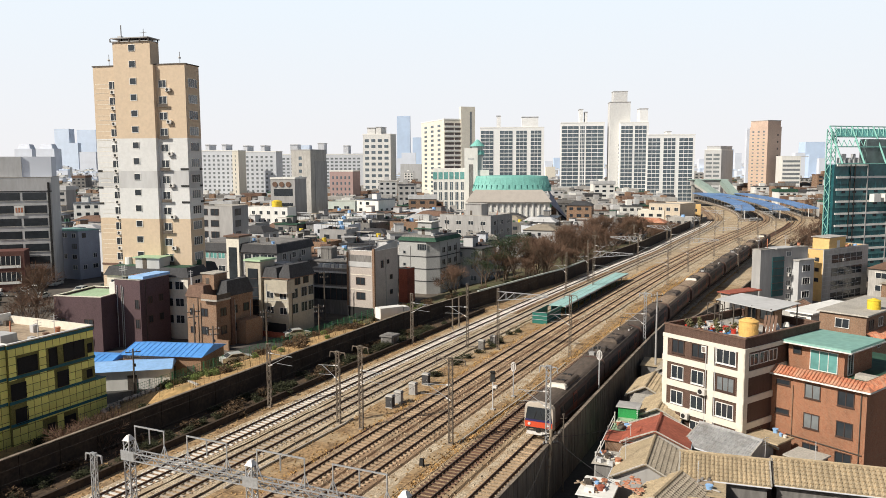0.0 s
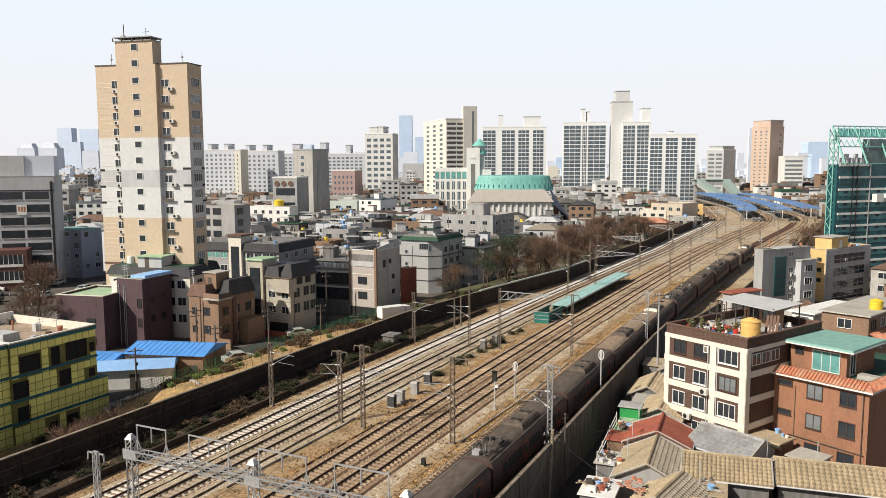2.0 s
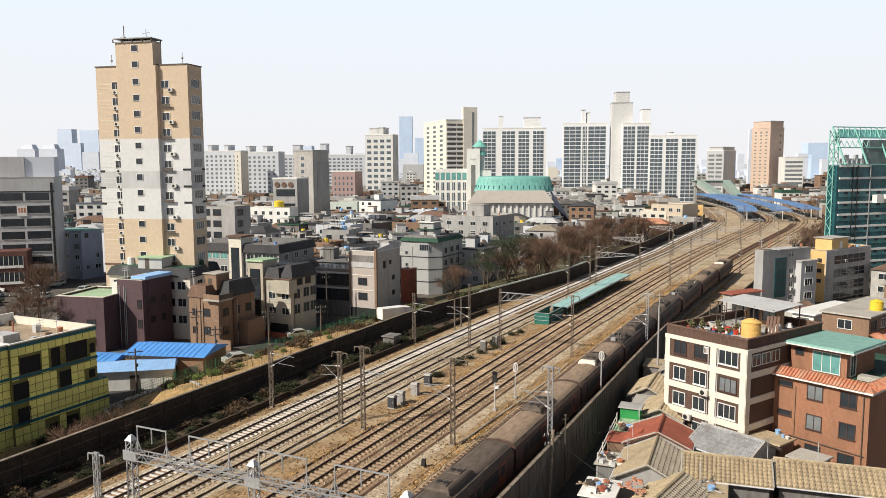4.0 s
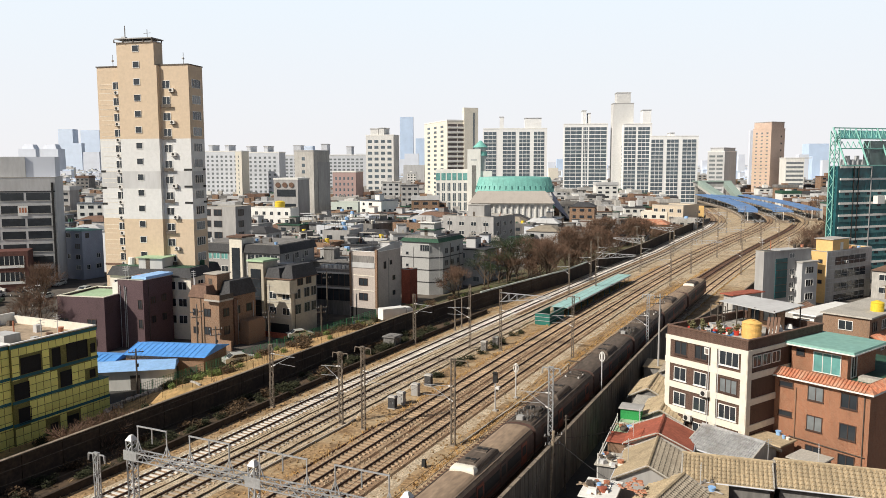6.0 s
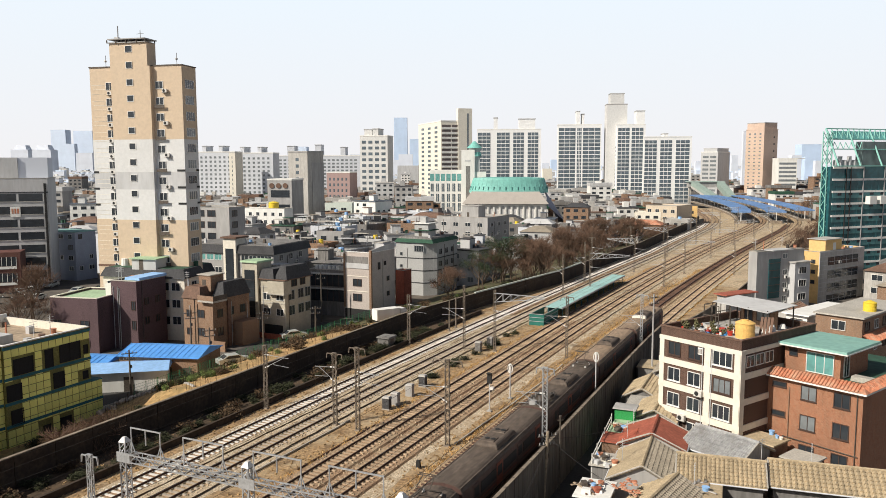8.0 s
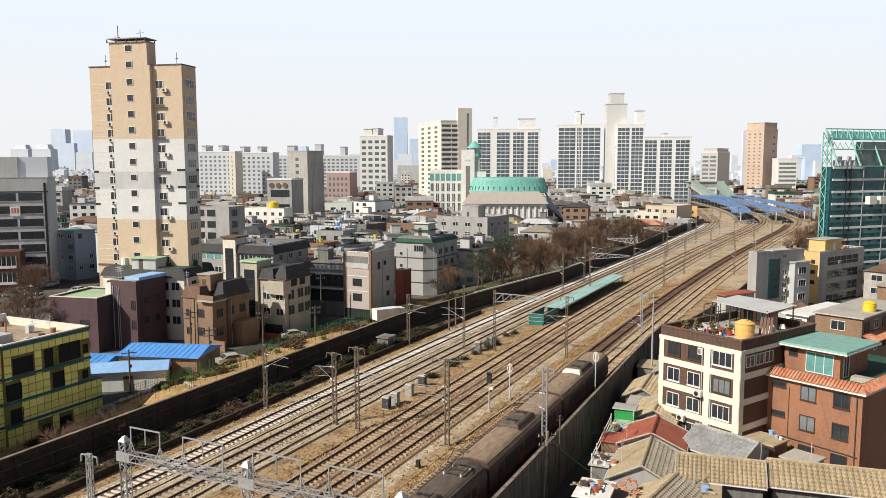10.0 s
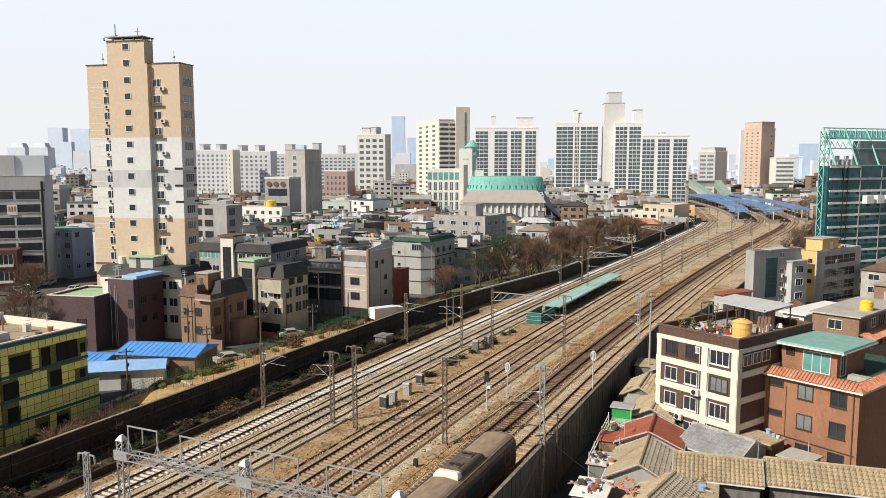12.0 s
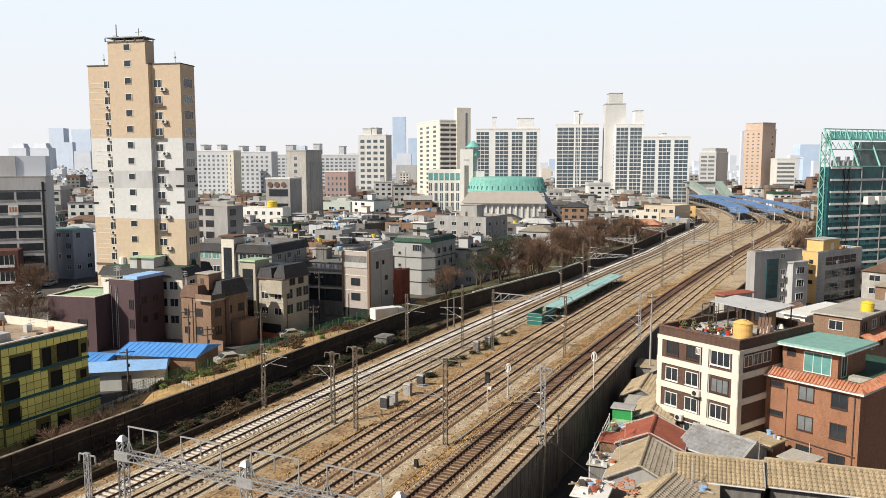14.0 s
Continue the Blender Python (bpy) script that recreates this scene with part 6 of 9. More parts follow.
def tower_block():
    """Fourteen-storey apartment tower with a projecting lift shaft and a painted white middle."""
    x, y, yaw, w, d, h = PLOT_tower
    root = thing("apartment_tower", "tall beige apartment tower painted white at mid height", "apartment tower", pose(x, y, GZ, 0, 0, yaw))
    size = (w, d)
    zones = ((-0.5, 12.2, M_BEIGE), (12.2, 20.3, M_BEIGE), (20.3, 25.6, M_TOWERWHITE), (25.6, 28.6, M_LGREY), (28.6, 34.2, M_TOWERWHITE), (34.2, h, M_BEIGE))
    for z0, z1, m in zones:
        part("wall", Geo().box(0, w, 0, d, z0, z1), m, root)
        part("lift_shaft", Geo().box(4.7, 12.3, -0.8, 0.0, z0, min(z1, h)), m, root)
    part("base_band", Geo().box(-0.08, w + 0.08, -0.08, 0.0, 11.9, 12.25), M_BROWNROOF, root)
    part("shaft_top", Geo().box(4.7, 11.9, -0.8, d * 0.4, h, h + 3.9), M_BEIGE, root)
    part("shaft_roof", Geo().box(4.7, 11.9, -1.3, d * 0.4 + 0.5, h + 4.45, h + 4.62), M_MGREY, root)
    for u in (4.5, 6.2, 8.2, 10.2, 11.9):
        for v in (-1.1, d * 0.3 + 0.3):
            part("roof_bracket", Geo().bar((u, v, h + 3.9), (u, v, h + 4.46), 0.1), M_STEELDK, root)
    part("roof_beam", Geo().box(4.6, 12.0, -1.05, d * 0.3 + 0.3, h + 3.9, h + 4.06), M_MGREY, root)
    part("parapet_cap", Geo().box(-0.12, 4.7, -0.12, d + 0.1, h, h + 0.18), M_STEELDK, root)
    part("parapet_cap", Geo().box(11.9, w + 0.12, -0.12, d + 0.1, h, h + 0.18), M_STEELDK, root)
    part("antenna_mast", Geo().bar((5.6, 0.5, h + 4.0), (5.6, 0.5, h + 7.0), 0.08), M_STEELDK, root)
    part("antenna_box", Geo().box(5.2, 5.9, 0.0, 0.7, h + 4.6, h + 5.1), M_LGREY, root)
    part("antenna_mast", Geo().bar((8.6, 2.5, h + 4.0), (8.6, 2.5, h + 6.6), 0.05), M_STEELDK, root)
    part("antenna_bar", Geo().bar((7.9, 2.5, h + 5.9), (9.3, 2.5, h + 6.0), 0.04), M_STEELDK, root)
    for u in (2.6, 16.4):
        part("roof_aerial", Geo().bar((u, 1, h), (u, 1, h + 2.2), 0.04), M_STEELDK, root)
        part("roof_aerial_dish", Geo().bar((u, 0.9, h + 1.2), (u + 0.15, 0.75, h + 1.35), 0.26, 0, 0.06, n=10), M_LGREY, root)
    st = 2.72
    for k in range(15):
        z = 43.3 - st * k
        if z < 1:
            break
        put_window(root, size, "F", 3.8, z - 0.5, 1.3, 1.2, M_FRAMEW, M_GLASS, 1)
        put_window(root, size, "F", 13.5, z - 0.5, 1.35, 1.2, M_FRAMEW, M_GLASS, 1)
        put_ac(root, size, "F", 4.0, z - 1.4)
        if k % 2 == 0:
            put_ac(root, size, "F", 14.7, z - 1.2)
        else:
            part("balcony_rail", Geo().box(12.7, 14.6, -0.45, -0.38, z - 1.1, z - 0.55), M_STEELDK, root)
        for i in range(3):
            part("groove", Geo().box(0.3 + 0.2 * (i % 2), 3.0, -0.03, 0.0, z - 1.2 + 0.75 * i, z - 1.14 + 0.75 * i), M_CREAM, root)
        wm = put_window(root, size, "F", 8.55, z + 0.1, 1.15, 1.0, M_FRAMEW, M_GLASS, 0)
        wm.matrix_basis = pose(8.4, -0.8, z + 0.1)
        put_window(root, size, "R", d * 0.5, z - 0.4, 2.6, 1.35, M_FRAMEW, M_GLASSPALE if k % 2 else M_GLASS, 3)
    wz = put_window(root, size, "F", 8.55, 46.0, 1.15, 1.0, M_FRAMEW, M_GLASS, 0)
    wz.matrix_basis = pose(8.4, -0.8, 46.3)
    wz = put_window(root, size, "F", 8.55, 46.0, 1.15, 1.0, M_FRAMEW, M_GLASS, 0)
    wz.matrix_basis = pose(8.4, -0.8, 49.0)
    for z in (28.4, 25.5, 22.7):
        part("mark_bar", Geo().box(-0.05, 0.9, -0.06, 0.0, z, z + 0.35), M_BLACK, root)
        part("mark_bar", Geo().box(w - 1.5, w + 0.04, -0.06, 0.0, z + 0.3, z + 0.65), M_BLACK, root)
        part("mark_bar", Geo().box(w, w + 0.05, d - 0.9, d, z + 0.3, z + 0.65), M_BLACK, root)


tower_block()


def mansard(root, size, h, rise, inset, material, over=0.25):
    w, d = size
    part("mansard_roof", Geo().box(-over, w + over, -over, d + over, h, h + rise, top=inset), material, root)


def brick_villa():
    x, y, yaw, w, d, h = PLOT_brick
    root = thing("brick_villa", "brown brick house with a dark mansard roof", "house", pose(x, y, GZ, 0, 0, yaw))
    size = (w, d)
    part("wall", Geo().box(0, w, 0, d, -0.5, h - 1.2), M_BROWNBRICK, root)
    part("roof_slope", Geo().box(-0.25, w * 0.62, -0.2, d + 0.2, h - 1.2, h + 0.7, top=0.6), M_BROWNROOF, root)
    part("roof_slope", Geo().box(w * 0.62, w + 0.2, 2.4, d + 0.2, h - 1.2, h + 1.3, top=0.7), M_DGREY, root)
    part("balcony_deck", Geo().box(w * 0.62, w + 0.9, -0.8, 2.4, h - 1.5, h - 1.2), M_COPING, root)
    part("balcony_rail", Geo().box(w * 0.62, w + 0.9, -0.8, -0.7, h - 1.2, h - 0.4), M_BROWNBRICK, root)
    part("balcony_rail", Geo().box(w + 0.8, w + 0.9, -0.7, 2.4, h - 1.2, h - 0.4), M_STEELDK, root)
    rooftop(root, 1.6, 2.0, h - 0.2, 2.6, 3.0, 2.6, M_BROWNBRICK, M_COPING)
    for z in (5.2, 2.2):
        put_window(root, size, "F", 3.8, z, 1.4, 1.2, M_FRAMEB, M_GLASS, 1)
        put_window(root, size, "F", 1.2, z, 0.9, 1.0, M_FRAMEB, M_GLASS, 1)
        for u in (1.6, 4.2, 7.0):
            put_window(root, size, "R", u, z, 1.2, 1.25, M_FRAMEB, M_GLASS, 1)
    pipe(root, size, "F", 2.5, 0, h - 1.2)
    part("entrance_arch", Geo().box(w, w + 0.3, 3.2, 3.9, 0, h - 1.6), M_BROWNROOF, root)
    part("garden_wall", Geo().box(w, w + 2.5, -0.2, 0.1, -0.4, 1.6), M_BROWNBRICK, root)
    part("bay", Geo().box(w, w + 2.0, 4.6, d, -0.4, 4.0), M_BROWNBRICK, root)
    dress_wall(root, size, h - 1.4, 6, 4, 0.0)
    dress_roof(root, 2.2, 1.6, h + 0.7, 6, 3)


brick_villa()


def beige_villa():
    x, y, yaw, w, d, h = PLOT_beige
    root = thing("apartment_villa", "beige rendered villa with a dark glass stair bay", "house", pose(x, y, GZ, 0, 0, yaw))
    size = (w, d)
    m = mat("putty beige render", (0.46, 0.42, 0.34), 0.85, vary=0.1, grain=2, blotch=0.3)
    part("wall", Geo().box(0, w, 0, d, -0.5, h - 1.6), m, root)
    part("stair_tower", Geo().box(-0.2, 3.2, -0.5, 3.4, -0.4, h + 1.1), m, root)
    part("stair_roof", Geo().box(-0.5, 3.5, -0.8, 3.7, h + 1.1, h + 1.4, top=0.1), M_PALEGREEN, root)
    part("stair_glass", Geo().box(0.4, 2.6, -0.62, -0.5, 0.4, h - 0.2), M_GLASS, root)
    for k in range(6):
        part("stair_mullion", Geo().box(0.4, 2.6, -0.66, -0.6, 1.6 + 1.6 * k, 1.66 + 1.6 * k), M_FRAMEB, root)
    part("roof_slope", Geo().box(3.2, w * 0.75, -0.25, d, h - 1.6, h + 0.1, top=0.5), M_DGREY, root)
    part("roof_slope", Geo().box(w * 0.72, w + 0.3, 0.2, d + 0.2, h - 1.6, h + 0.6, top=0.8), M_DGREY, root)
    part("eave", Geo().box(3.2, w + 0.4, -0.4, d + 0.3, h - 1.75, h - 1.6), M_BROWNROOF, root)
    part("bay", Geo().box(5.6, w + 0.3, -0.7, 1.4, h - 4.0, h - 1.9), m, root)
    part("bay_sill", Geo().box(5.5, w + 0.4, -0.8, 1.5, h - 4.2, h - 4.0), M_COPING, root)
    for z in (6.3, 3.6):
        for u in (4.8, 7.7):
            put_window(root, size, "F", u, z, 1.5, 1.15, M_FRAMEW, M_GLASS, 1)
        for u in (1.8, 4.4, 6.4):
            put_window(root, size, "R", u, z, 1.5, 1.6, M_FRAMEG, M_GLASS, 1)
    for u in (2.6, 5.0):
        put_window(root, size, "R", u, 8.6, 1.4, 1.5, M_FRAMEB, M_GLASS, 1)
    dress_wall(root, size, h - 2.0, 8, 4, 0.0)
    for k in range(3):
        part("wall_band", Geo().box(3.2, w + 0.05, -0.05, 0.0, 2.9 + 2.75 * k, 3.1 + 2.75 * k), M_COPING, root)
    part("garage", Geo().box(3.6, w - 0.6, -0.06, 0.0, 0.2, 1.9), M_BLACK, root)
    part("garden_wall", Geo().box(-1.0, w + 1.0, -2.6, -2.3, -0.4, 0.9), M_REDROOF, root)


beige_villa()


def rail_villa():
    root, size, h = shell("apartment_house", "pinkish grey narrow house with brown brick corners", PLOT_greyrail, mat("pinkish grey tile", (0.50, 0.44, 0.40), 0.85, vary=0.1, grain=3, blotch=0.3), roof=M_CONC, parapet=0.8, rim=M_WHITE)
    w, d = size
    part("brick_corner", Geo().box(-0.06, 0.35, -0.08, 0.02, 2.2, h - 0.3), M_BROWNBRICK, root)
    part("brick_corner", Geo().box(w - 0.4, w + 0.08, -0.08, 0.35, 2.2, h + 0.5), M_BROWNBRICK, root)
    part("side_parapet", Geo().add([(w - 0.22, 0.35, h), (w, 0.35, h), (w, d, h), (w - 0.22, d, h), (w - 0.22, 0.35, h + 0.5), (w, 0.35, h + 0.5), (w, d, h + 1.5), (w - 0.22, d, h + 1.5)], [(0, 3, 2, 1), (4, 5, 6, 7), (0, 1, 5, 4), (1, 2, 6, 5), (2, 3, 7, 6), (3, 0, 4, 7)]), M_LGREY, root)
    for z in (6.5, 3.6):
        put_window(root, size, "F", 3.1, z, 1.9, 1.3, M_FRAMEB, M_GLASS, 1)
        part("lintel_band", Geo().box(0.7, w - 0.7, -0.06, 0.0, z + 1.8, z + 1.95), M_CREAM, root)
    part("terrace_opening", Geo().box(0.5, w - 0.6, -0.03, 0.02, 10.0, 12.2), M_CONCDK, root)
    part("terrace_rail", Geo().box(0.4, w - 0.45, -0.12, -0.02, 9.9, 10.9), M_LGREY, root)
    put_window(root, size, "R", 2.9, 9.6, 0.7, 1.3, M_FRAMEB, M_GLASS, 0)
    put_window(root, size, "R", 5.1, 10.2, 0.6, 0.7, M_FRAMEB, M_GLASS, 0)
    for z in (7.0, 4.0):
        put_window(root, size, "R", 6.2, z, 0.8, 0.8, M_FRAMEB, M_GLASS, 0)
    pipe(root, size, "R", 4.2, 0, h - 1.5, M_MGREY)
    part("penthouse", Geo().box(3.6, w - 0.3, 5.2, 8.2, h - 0.8, h + 1.5), M_LGREY, root)
    part("penthouse_roof", Geo().box(3.4, w - 0.25, 5.0, 8.4, h + 1.5, h + 1.62), M_COPING, root)
    dress_roof(root, 2.0, d, h - 0.74, 9, 5)
    part("carport", Geo().box(0.2, w - 0.2, -0.05, 0.0, 0.0, 2.0), M_BLACK, root)


rail_villa()


def banded_villa():
    x, y, yaw, w, d, h = PLOT_banded
    wallm = mat("white grey tile", (0.43, 0.43, 0.42), 0.8, vary=0.08, grain=3, blotch=0.3)
    root = thing("apartment_villa", "pale grey banded villa with a green roof edge", "house", pose(x, y, GZ, 0, 0, yaw))
    size = (w, d)
    part("wall", Geo().prism([(0, 0), (w * 0.75, 0), (w, w * 0.25), (w, d), (0, d)], -0.5, h), wallm, root)
    for z in (8.4, 5.6, 2.8):
        part("shadow_groove", Geo().prism([(-0.04, -0.05), (w * 0.75, -0.05), (w + 0.05, w * 0.25), (w + 0.05, d), (-0.04, d)], z, z + 0.22), M_DGREY, root)
    part("roof_slope", Geo().box(-0.4, w + 0.4, -0.4, d + 0.4, h, h + 0.8, top=0.6), M_GREENROOF, root)
    part("roof_deck", Geo().box(0.4, w - 0.4, 0.4, d - 0.4, h + 0.8, h + 1.2, top=0.1), M_CONCDK, root)
    rooftop(root, 3.2, 3.0, h + 1.2, 3.6, 3.6, 2.9, wallm, M_WHITE, 0.4)
    part("roof_collar", Geo().box(2.6, 7.4, 2.4, 7.2, h + 2.5, h + 2.7), M_GREENROOF, root)
    dress_roof(root, w, d, h + 1.2, 15, 9)
    dress_wall(root, size, h, 16, 4, 0.0)
    part("chimney", Geo().box(4.2, 5.6, 4.0, 5.4, h + 4.2, h + 5.6), wallm, root)
    put_window(root, size, "F", 6.0, h - 2.0, 2.3, 1.3, M_FRAMEG, M_GLASS, 3)
    for z in (9.3, 6.5, 3.7):
        for u in (4.0, 7.0, 10.0):
            put_window(root, size, "R", u, z, 1.3, 1.2, M_FRAMEG, M_GLASS, 1)
        put_window(root, size, "F", 1.4, z - 0.2, 0.6, 0.6, M_FRAMEG, M_GLASS, 0)


banded_villa()


def long_roof():
    x, y, yaw, w, d, h = PLOT_longroof
    root = thing("apartment_villa", "long pale house with a dark mansard roof edge", "house", pose(x, y, GZ, 0, 0, yaw))
    size = (w, d)
    part("wall", Geo().box(0, w, 0, d, -0.5, h - 1.6), M_MGREY, root)
    part("mansard", Geo().box(-0.5, w + 0.5, -0.5, d + 0.5, h - 1.6, h + 0.1, top=0.45), M_DGREY, root)
    part("roof_deck", Geo().box(0.3, w - 0.3, 0.3, d - 0.3, h + 0.1, h + 0.25), M_CONCDK, root)
    part("stair_head", Geo().box(9.6, 12.8, -0.7, 3.4, -0.4, h + 1.6), M_CREAM, root)
    part("stair_head_roof", Geo().box(9.2, 13.2, -1.1, 3.8, h + 1.6, h + 1.95), M_BROWNROOF, root)
    part("stair_glass", Geo().box(10.2, 12.2, -0.78, -0.7, 0.5, h - 0.6), M_GLASS, root)
    dress_roof(root, w, d, h + 0.25, 11, 16)
    dress_wall(root, size, h - 1.6, 12, 5)
    for z in (h - 3.2, h - 6.0):
        for u in (1.5, 3.6, 5.7, 7.8, 14.6, 16.6, 18.6, 20.4):
            put_window(root, size, "F", u, z, 1.7, 1.2, M_FRAMEW, M_GLASSTEAL if z > 8 and u < 9 else M_GLASS, 1)
        for u in (3, 7, 11):
            put_window(root, size, "R", u, z, 1.5, 1.2, M_FRAMEW, M_GLASS, 1)


long_roof()


def green_villa():
    x, y, yaw, w, d, h = PLOT_villa
    d = 9.0
    root = thing("apartment_villa", "pale villa with a grey mansard and green roof deck", "house", pose(x, y, GZ, 0, 0, yaw))
    size = (w, d)
    part("wall", Geo().box(0, w, 0, d, -0.5, h - 1.6), M_CONC, root)
    part("mansard", Geo().box(-0.4, w + 0.4, -0.4, d + 0.4, h - 1.6, h, top=0.5), M_DGREY, root)
    part("roof_deck", Geo().box(0.4, w - 0.4, 0.4, d - 0.4, h, h + 0.12), M_GREENROOF, root)
    part("stair_head", Geo().box(6.0, 9.8, -0.6, 3.4, -0.4, h + 1.9), M_CONC, root)
    part("stair_head_roof", Geo().box(5.6, 10.2, -1.0, 3.8, h + 1.9, h + 2.2, top=0.2), M_PALEGREEN, root)
    dress_roof(root, w, d, h + 0.12, 13, 14)
    dress_wall(root, size, h - 1.6, 14, 5)
    part("stair_opening", Geo().box(6.5, 9.3, -0.65, -0.6, h - 2.2, h - 0.2), M_GLASS, root)
    for z in (6.3, 3.4, 0.6):
        for u in (1.4, 3.8, 12.0, 14.2, 16.6):
            put_window(root, size, "F", u, z, 1.5, 1.2, M_FRAMEW, M_GLASSTEAL if u > 11 else M_GLASS, 1)
        for u in (2.2, 5.4):
            put_window(root, size, "R", u, z, 1.3, 1.2, M_FRAMEW, M_GLASS, 1)


green_villa()


def grey_office():
    root, size, h = shell("office_building", "grey stone office building with dark ribbon windows", PLOT_office, M_LGREY, roof=M_CONC, parapet=0.8, category="office building")
    w, d = size
    z = h - 5.5
    while z > 0:
        for u0, u1 in ((0.5, w * 0.3), (w * 0.33, w * 0.61), (w * 0.64, w * 0.93)):
            part("ribbon_window", Geo().box(u0, u1, -0.03, 0.06, z, z + 1.85), M_GLASS, root)
            part("sill", Geo().box(u0, u1, -0.15, 0.0, z - 0.12, z), M_CONC, root)
        z -= 3.1
    part("stone_band", Geo().box(0, w, -0.06, 0, h - 3.5, h - 3.2), M_DGREY, root)
    part("corner_pipe", Geo().box(w - 0.9, w - 0.4, -0.2, 0.0, 0, h - 1.2), M_BLACK, root)
    part("banner", Geo().box(w - 8.4, w - 6.2, -0.2, -0.12, h - 9.2, h - 6.8), M_WHITE, root)
    for k in range(3):
        part("banner_mark", Geo().box(w - 8.1 + 0.6 * k, w - 7.7 + 0.6 * k, -0.23, -0.2, h - 8.4, h - 7.2), M_TILERED, root)
    part("roof_screen", Geo().box(0, w * 0.62, 3.0, d - 1, h - 0.8, h + 5.0), M_LGREY, root)
    part("roof_screen_wing", Geo().box(w * 0.62, w - 0.3, 3.4, d - 1.4, h - 0.8, h + 5.0), M_HAZE1, root)
    m_wing = brick_mat("dark red brick", (0.15, 0.055, 0.045), (0.16, 0.10, 0.08))
    part("front_wing", Geo().box(w - 14.0, w - 5.6, -7.0, -0.5, -0.4, 9.6), m_wing, root)
    for z in (6.4, 2.6):
        part("wing_window", Geo().box(w - 12.6, w - 6.4, -7.06, -7.0, z, z + 2.1), M_GLASS, root)
        for k in range(7):
            part("wing_mullion", Geo().box(w - 12.6 + k * 1.02, w - 12.5 + k * 1.02, -7.1, -7.04, z, z + 2.1), M_FRAMEW, root)
        part("wing_sign", Geo().box(w - 12.6, w - 6.4, -7.2, -7.06, z - 0.7, z - 0.1), M_WHITE, root)


grey_office()


def terrace_house():
    """A long house before the tower, with a dark mansard edge, green roof deck and pale stair heads."""
    x, y, yaw, w, d, h = PLOT_terrace
    root = thing("terrace_house", "cream terrace house with dark mansard edge and green roof deck", "house", pose(x, y, GZ, 0, 0, yaw))
    size = (w, d)
    part("wall", Geo().box(0, w, 0, d, -0.5, h - 1.5), M_CREAM, root)
    part("mansard_roof", Geo().box(-0.4, w + 0.4, -0.4, d + 0.4, h - 1.5, h, top=0.7), M_DGREY, root)
    part("roof_deck", Geo().box(0.8, w - 0.8, 0.8, d - 0.8, h, h + 0.06), M_GREENROOF, root)
    part("deck_rail", Geo().box(0.5, w - 0.5, d - 0.7, d - 0.5, h, h + 0.9), M_GREENROOF, root)
    for u in (w * 0.36,):
        rooftop(root, u, 0.2, h - 0.3, 4.6, 3.6, 1.9, M_LGREY, M_PALEGREEN, 0.35)
    part("water_tank", Geo().bar((w * 0.15, 3, h), (w * 0.15, 3, h + 1.3), 0.7, 0, 0.6, n=10), M_WHITE, root)
    for k in range(3):
        for u in spread(7, 0.6, w - 0.6):
            put_window(root, size, "F", u, h - 3.6 - 2.9 * k, 1.5, 1.3, M_FRAMEW, M_GLASS, 1)
        put_window(root, size, "R", d * 0.5, h - 3.6 - 2.9 * k, 1.6, 1.3, M_FRAMEW, M_GLASS, 1)


terrace_house()
r_, s_, h_ = small_house(PLOT_bluehall, mat("blue grey cladding", (0.33, 0.36, 0.44), 0.7, vary=0.12), M_TEALROOF, "blue-grey hall with a green roof edge", 0.2)
r_, s_, h_ = shell("house", "grey concrete house with wide dark windows", PLOT_midgrey, M_MGREY, parapet=0.6)
grid(r_, s_, "F", [2.0, 5.5], [h_ - 2.4 - 3.0 * k for k in range(6)], 2.4, 1.6, M_FRAMEB)
grid(r_, s_, "R", [2.4], [h_ - 2.4 - 3.0 * k for k in range(6)], 2.2, 1.6, M_FRAMEB)
r_, s_, h_ = shell("house", "grey concrete block with a square stair head", PLOT_greycube, M_MGREY, parapet=0.6)
grid(r_, s_, "F", spread(4, 0.5, s_[0] - 0.5), [h_ - 3.0, h_ - 6.0], 1.8, 1.2)
grid(r_, s_, "R", spread(3, 0.5, s_[1] - 0.5), [h_ - 3.0, h_ - 6.0], 1.8, 1.2)
rooftop(r_, 8.0, 3, h_ - 0.5, 6, 5, 4.0, M_MGREY)
dress_roof(r_, *s_, h_ - 0.54, 17, 14)
dress_wall(r_, s_, h_, 18, 5)


# blue sheeted sheds and the plot beside the wall
def blue_shed(x, y, yaw, w, d, h, roofm, wall, label, slope=0.9, ribs=True):
    root = thing("market_shed", label, "shed", pose(x, y, GZ, 0, 0, yaw), "blue sheds")
    part("wall", Geo().box(0, w, 0, d, -0.4, h), wall, root)
    part("roof", Geo().add([(-0.4, -0.5, h), (w + 0.4, -0.5, h), (w + 0.2, d * 0.5, h + slope), (-0.2, d * 0.5, h + slope), (-0.4, d + 0.4, h), (w + 0.4, d + 0.4, h)], [(0, 1, 2, 3), (3, 2, 5, 4), (0, 3, 4), (1, 5, 2)]), roofm, root)
    for i in range(int(w / 0.8) if ribs else 0):
        u = -0.2 + 0.8 * i
        part("roof_rib", Geo().bar((u, -0.5, h + 0.03), (u, d * 0.5, h + slope + 0.03), 0.04), roofm, root)
    for u in spread(4, 0, w) if ribs else (w * 0.62,):
        part("door", Geo().box(u - 0.6, u + 0.6, -0.05, 0.0, 0, min(2.0, h - 0.3)), M_STEELDK, root)


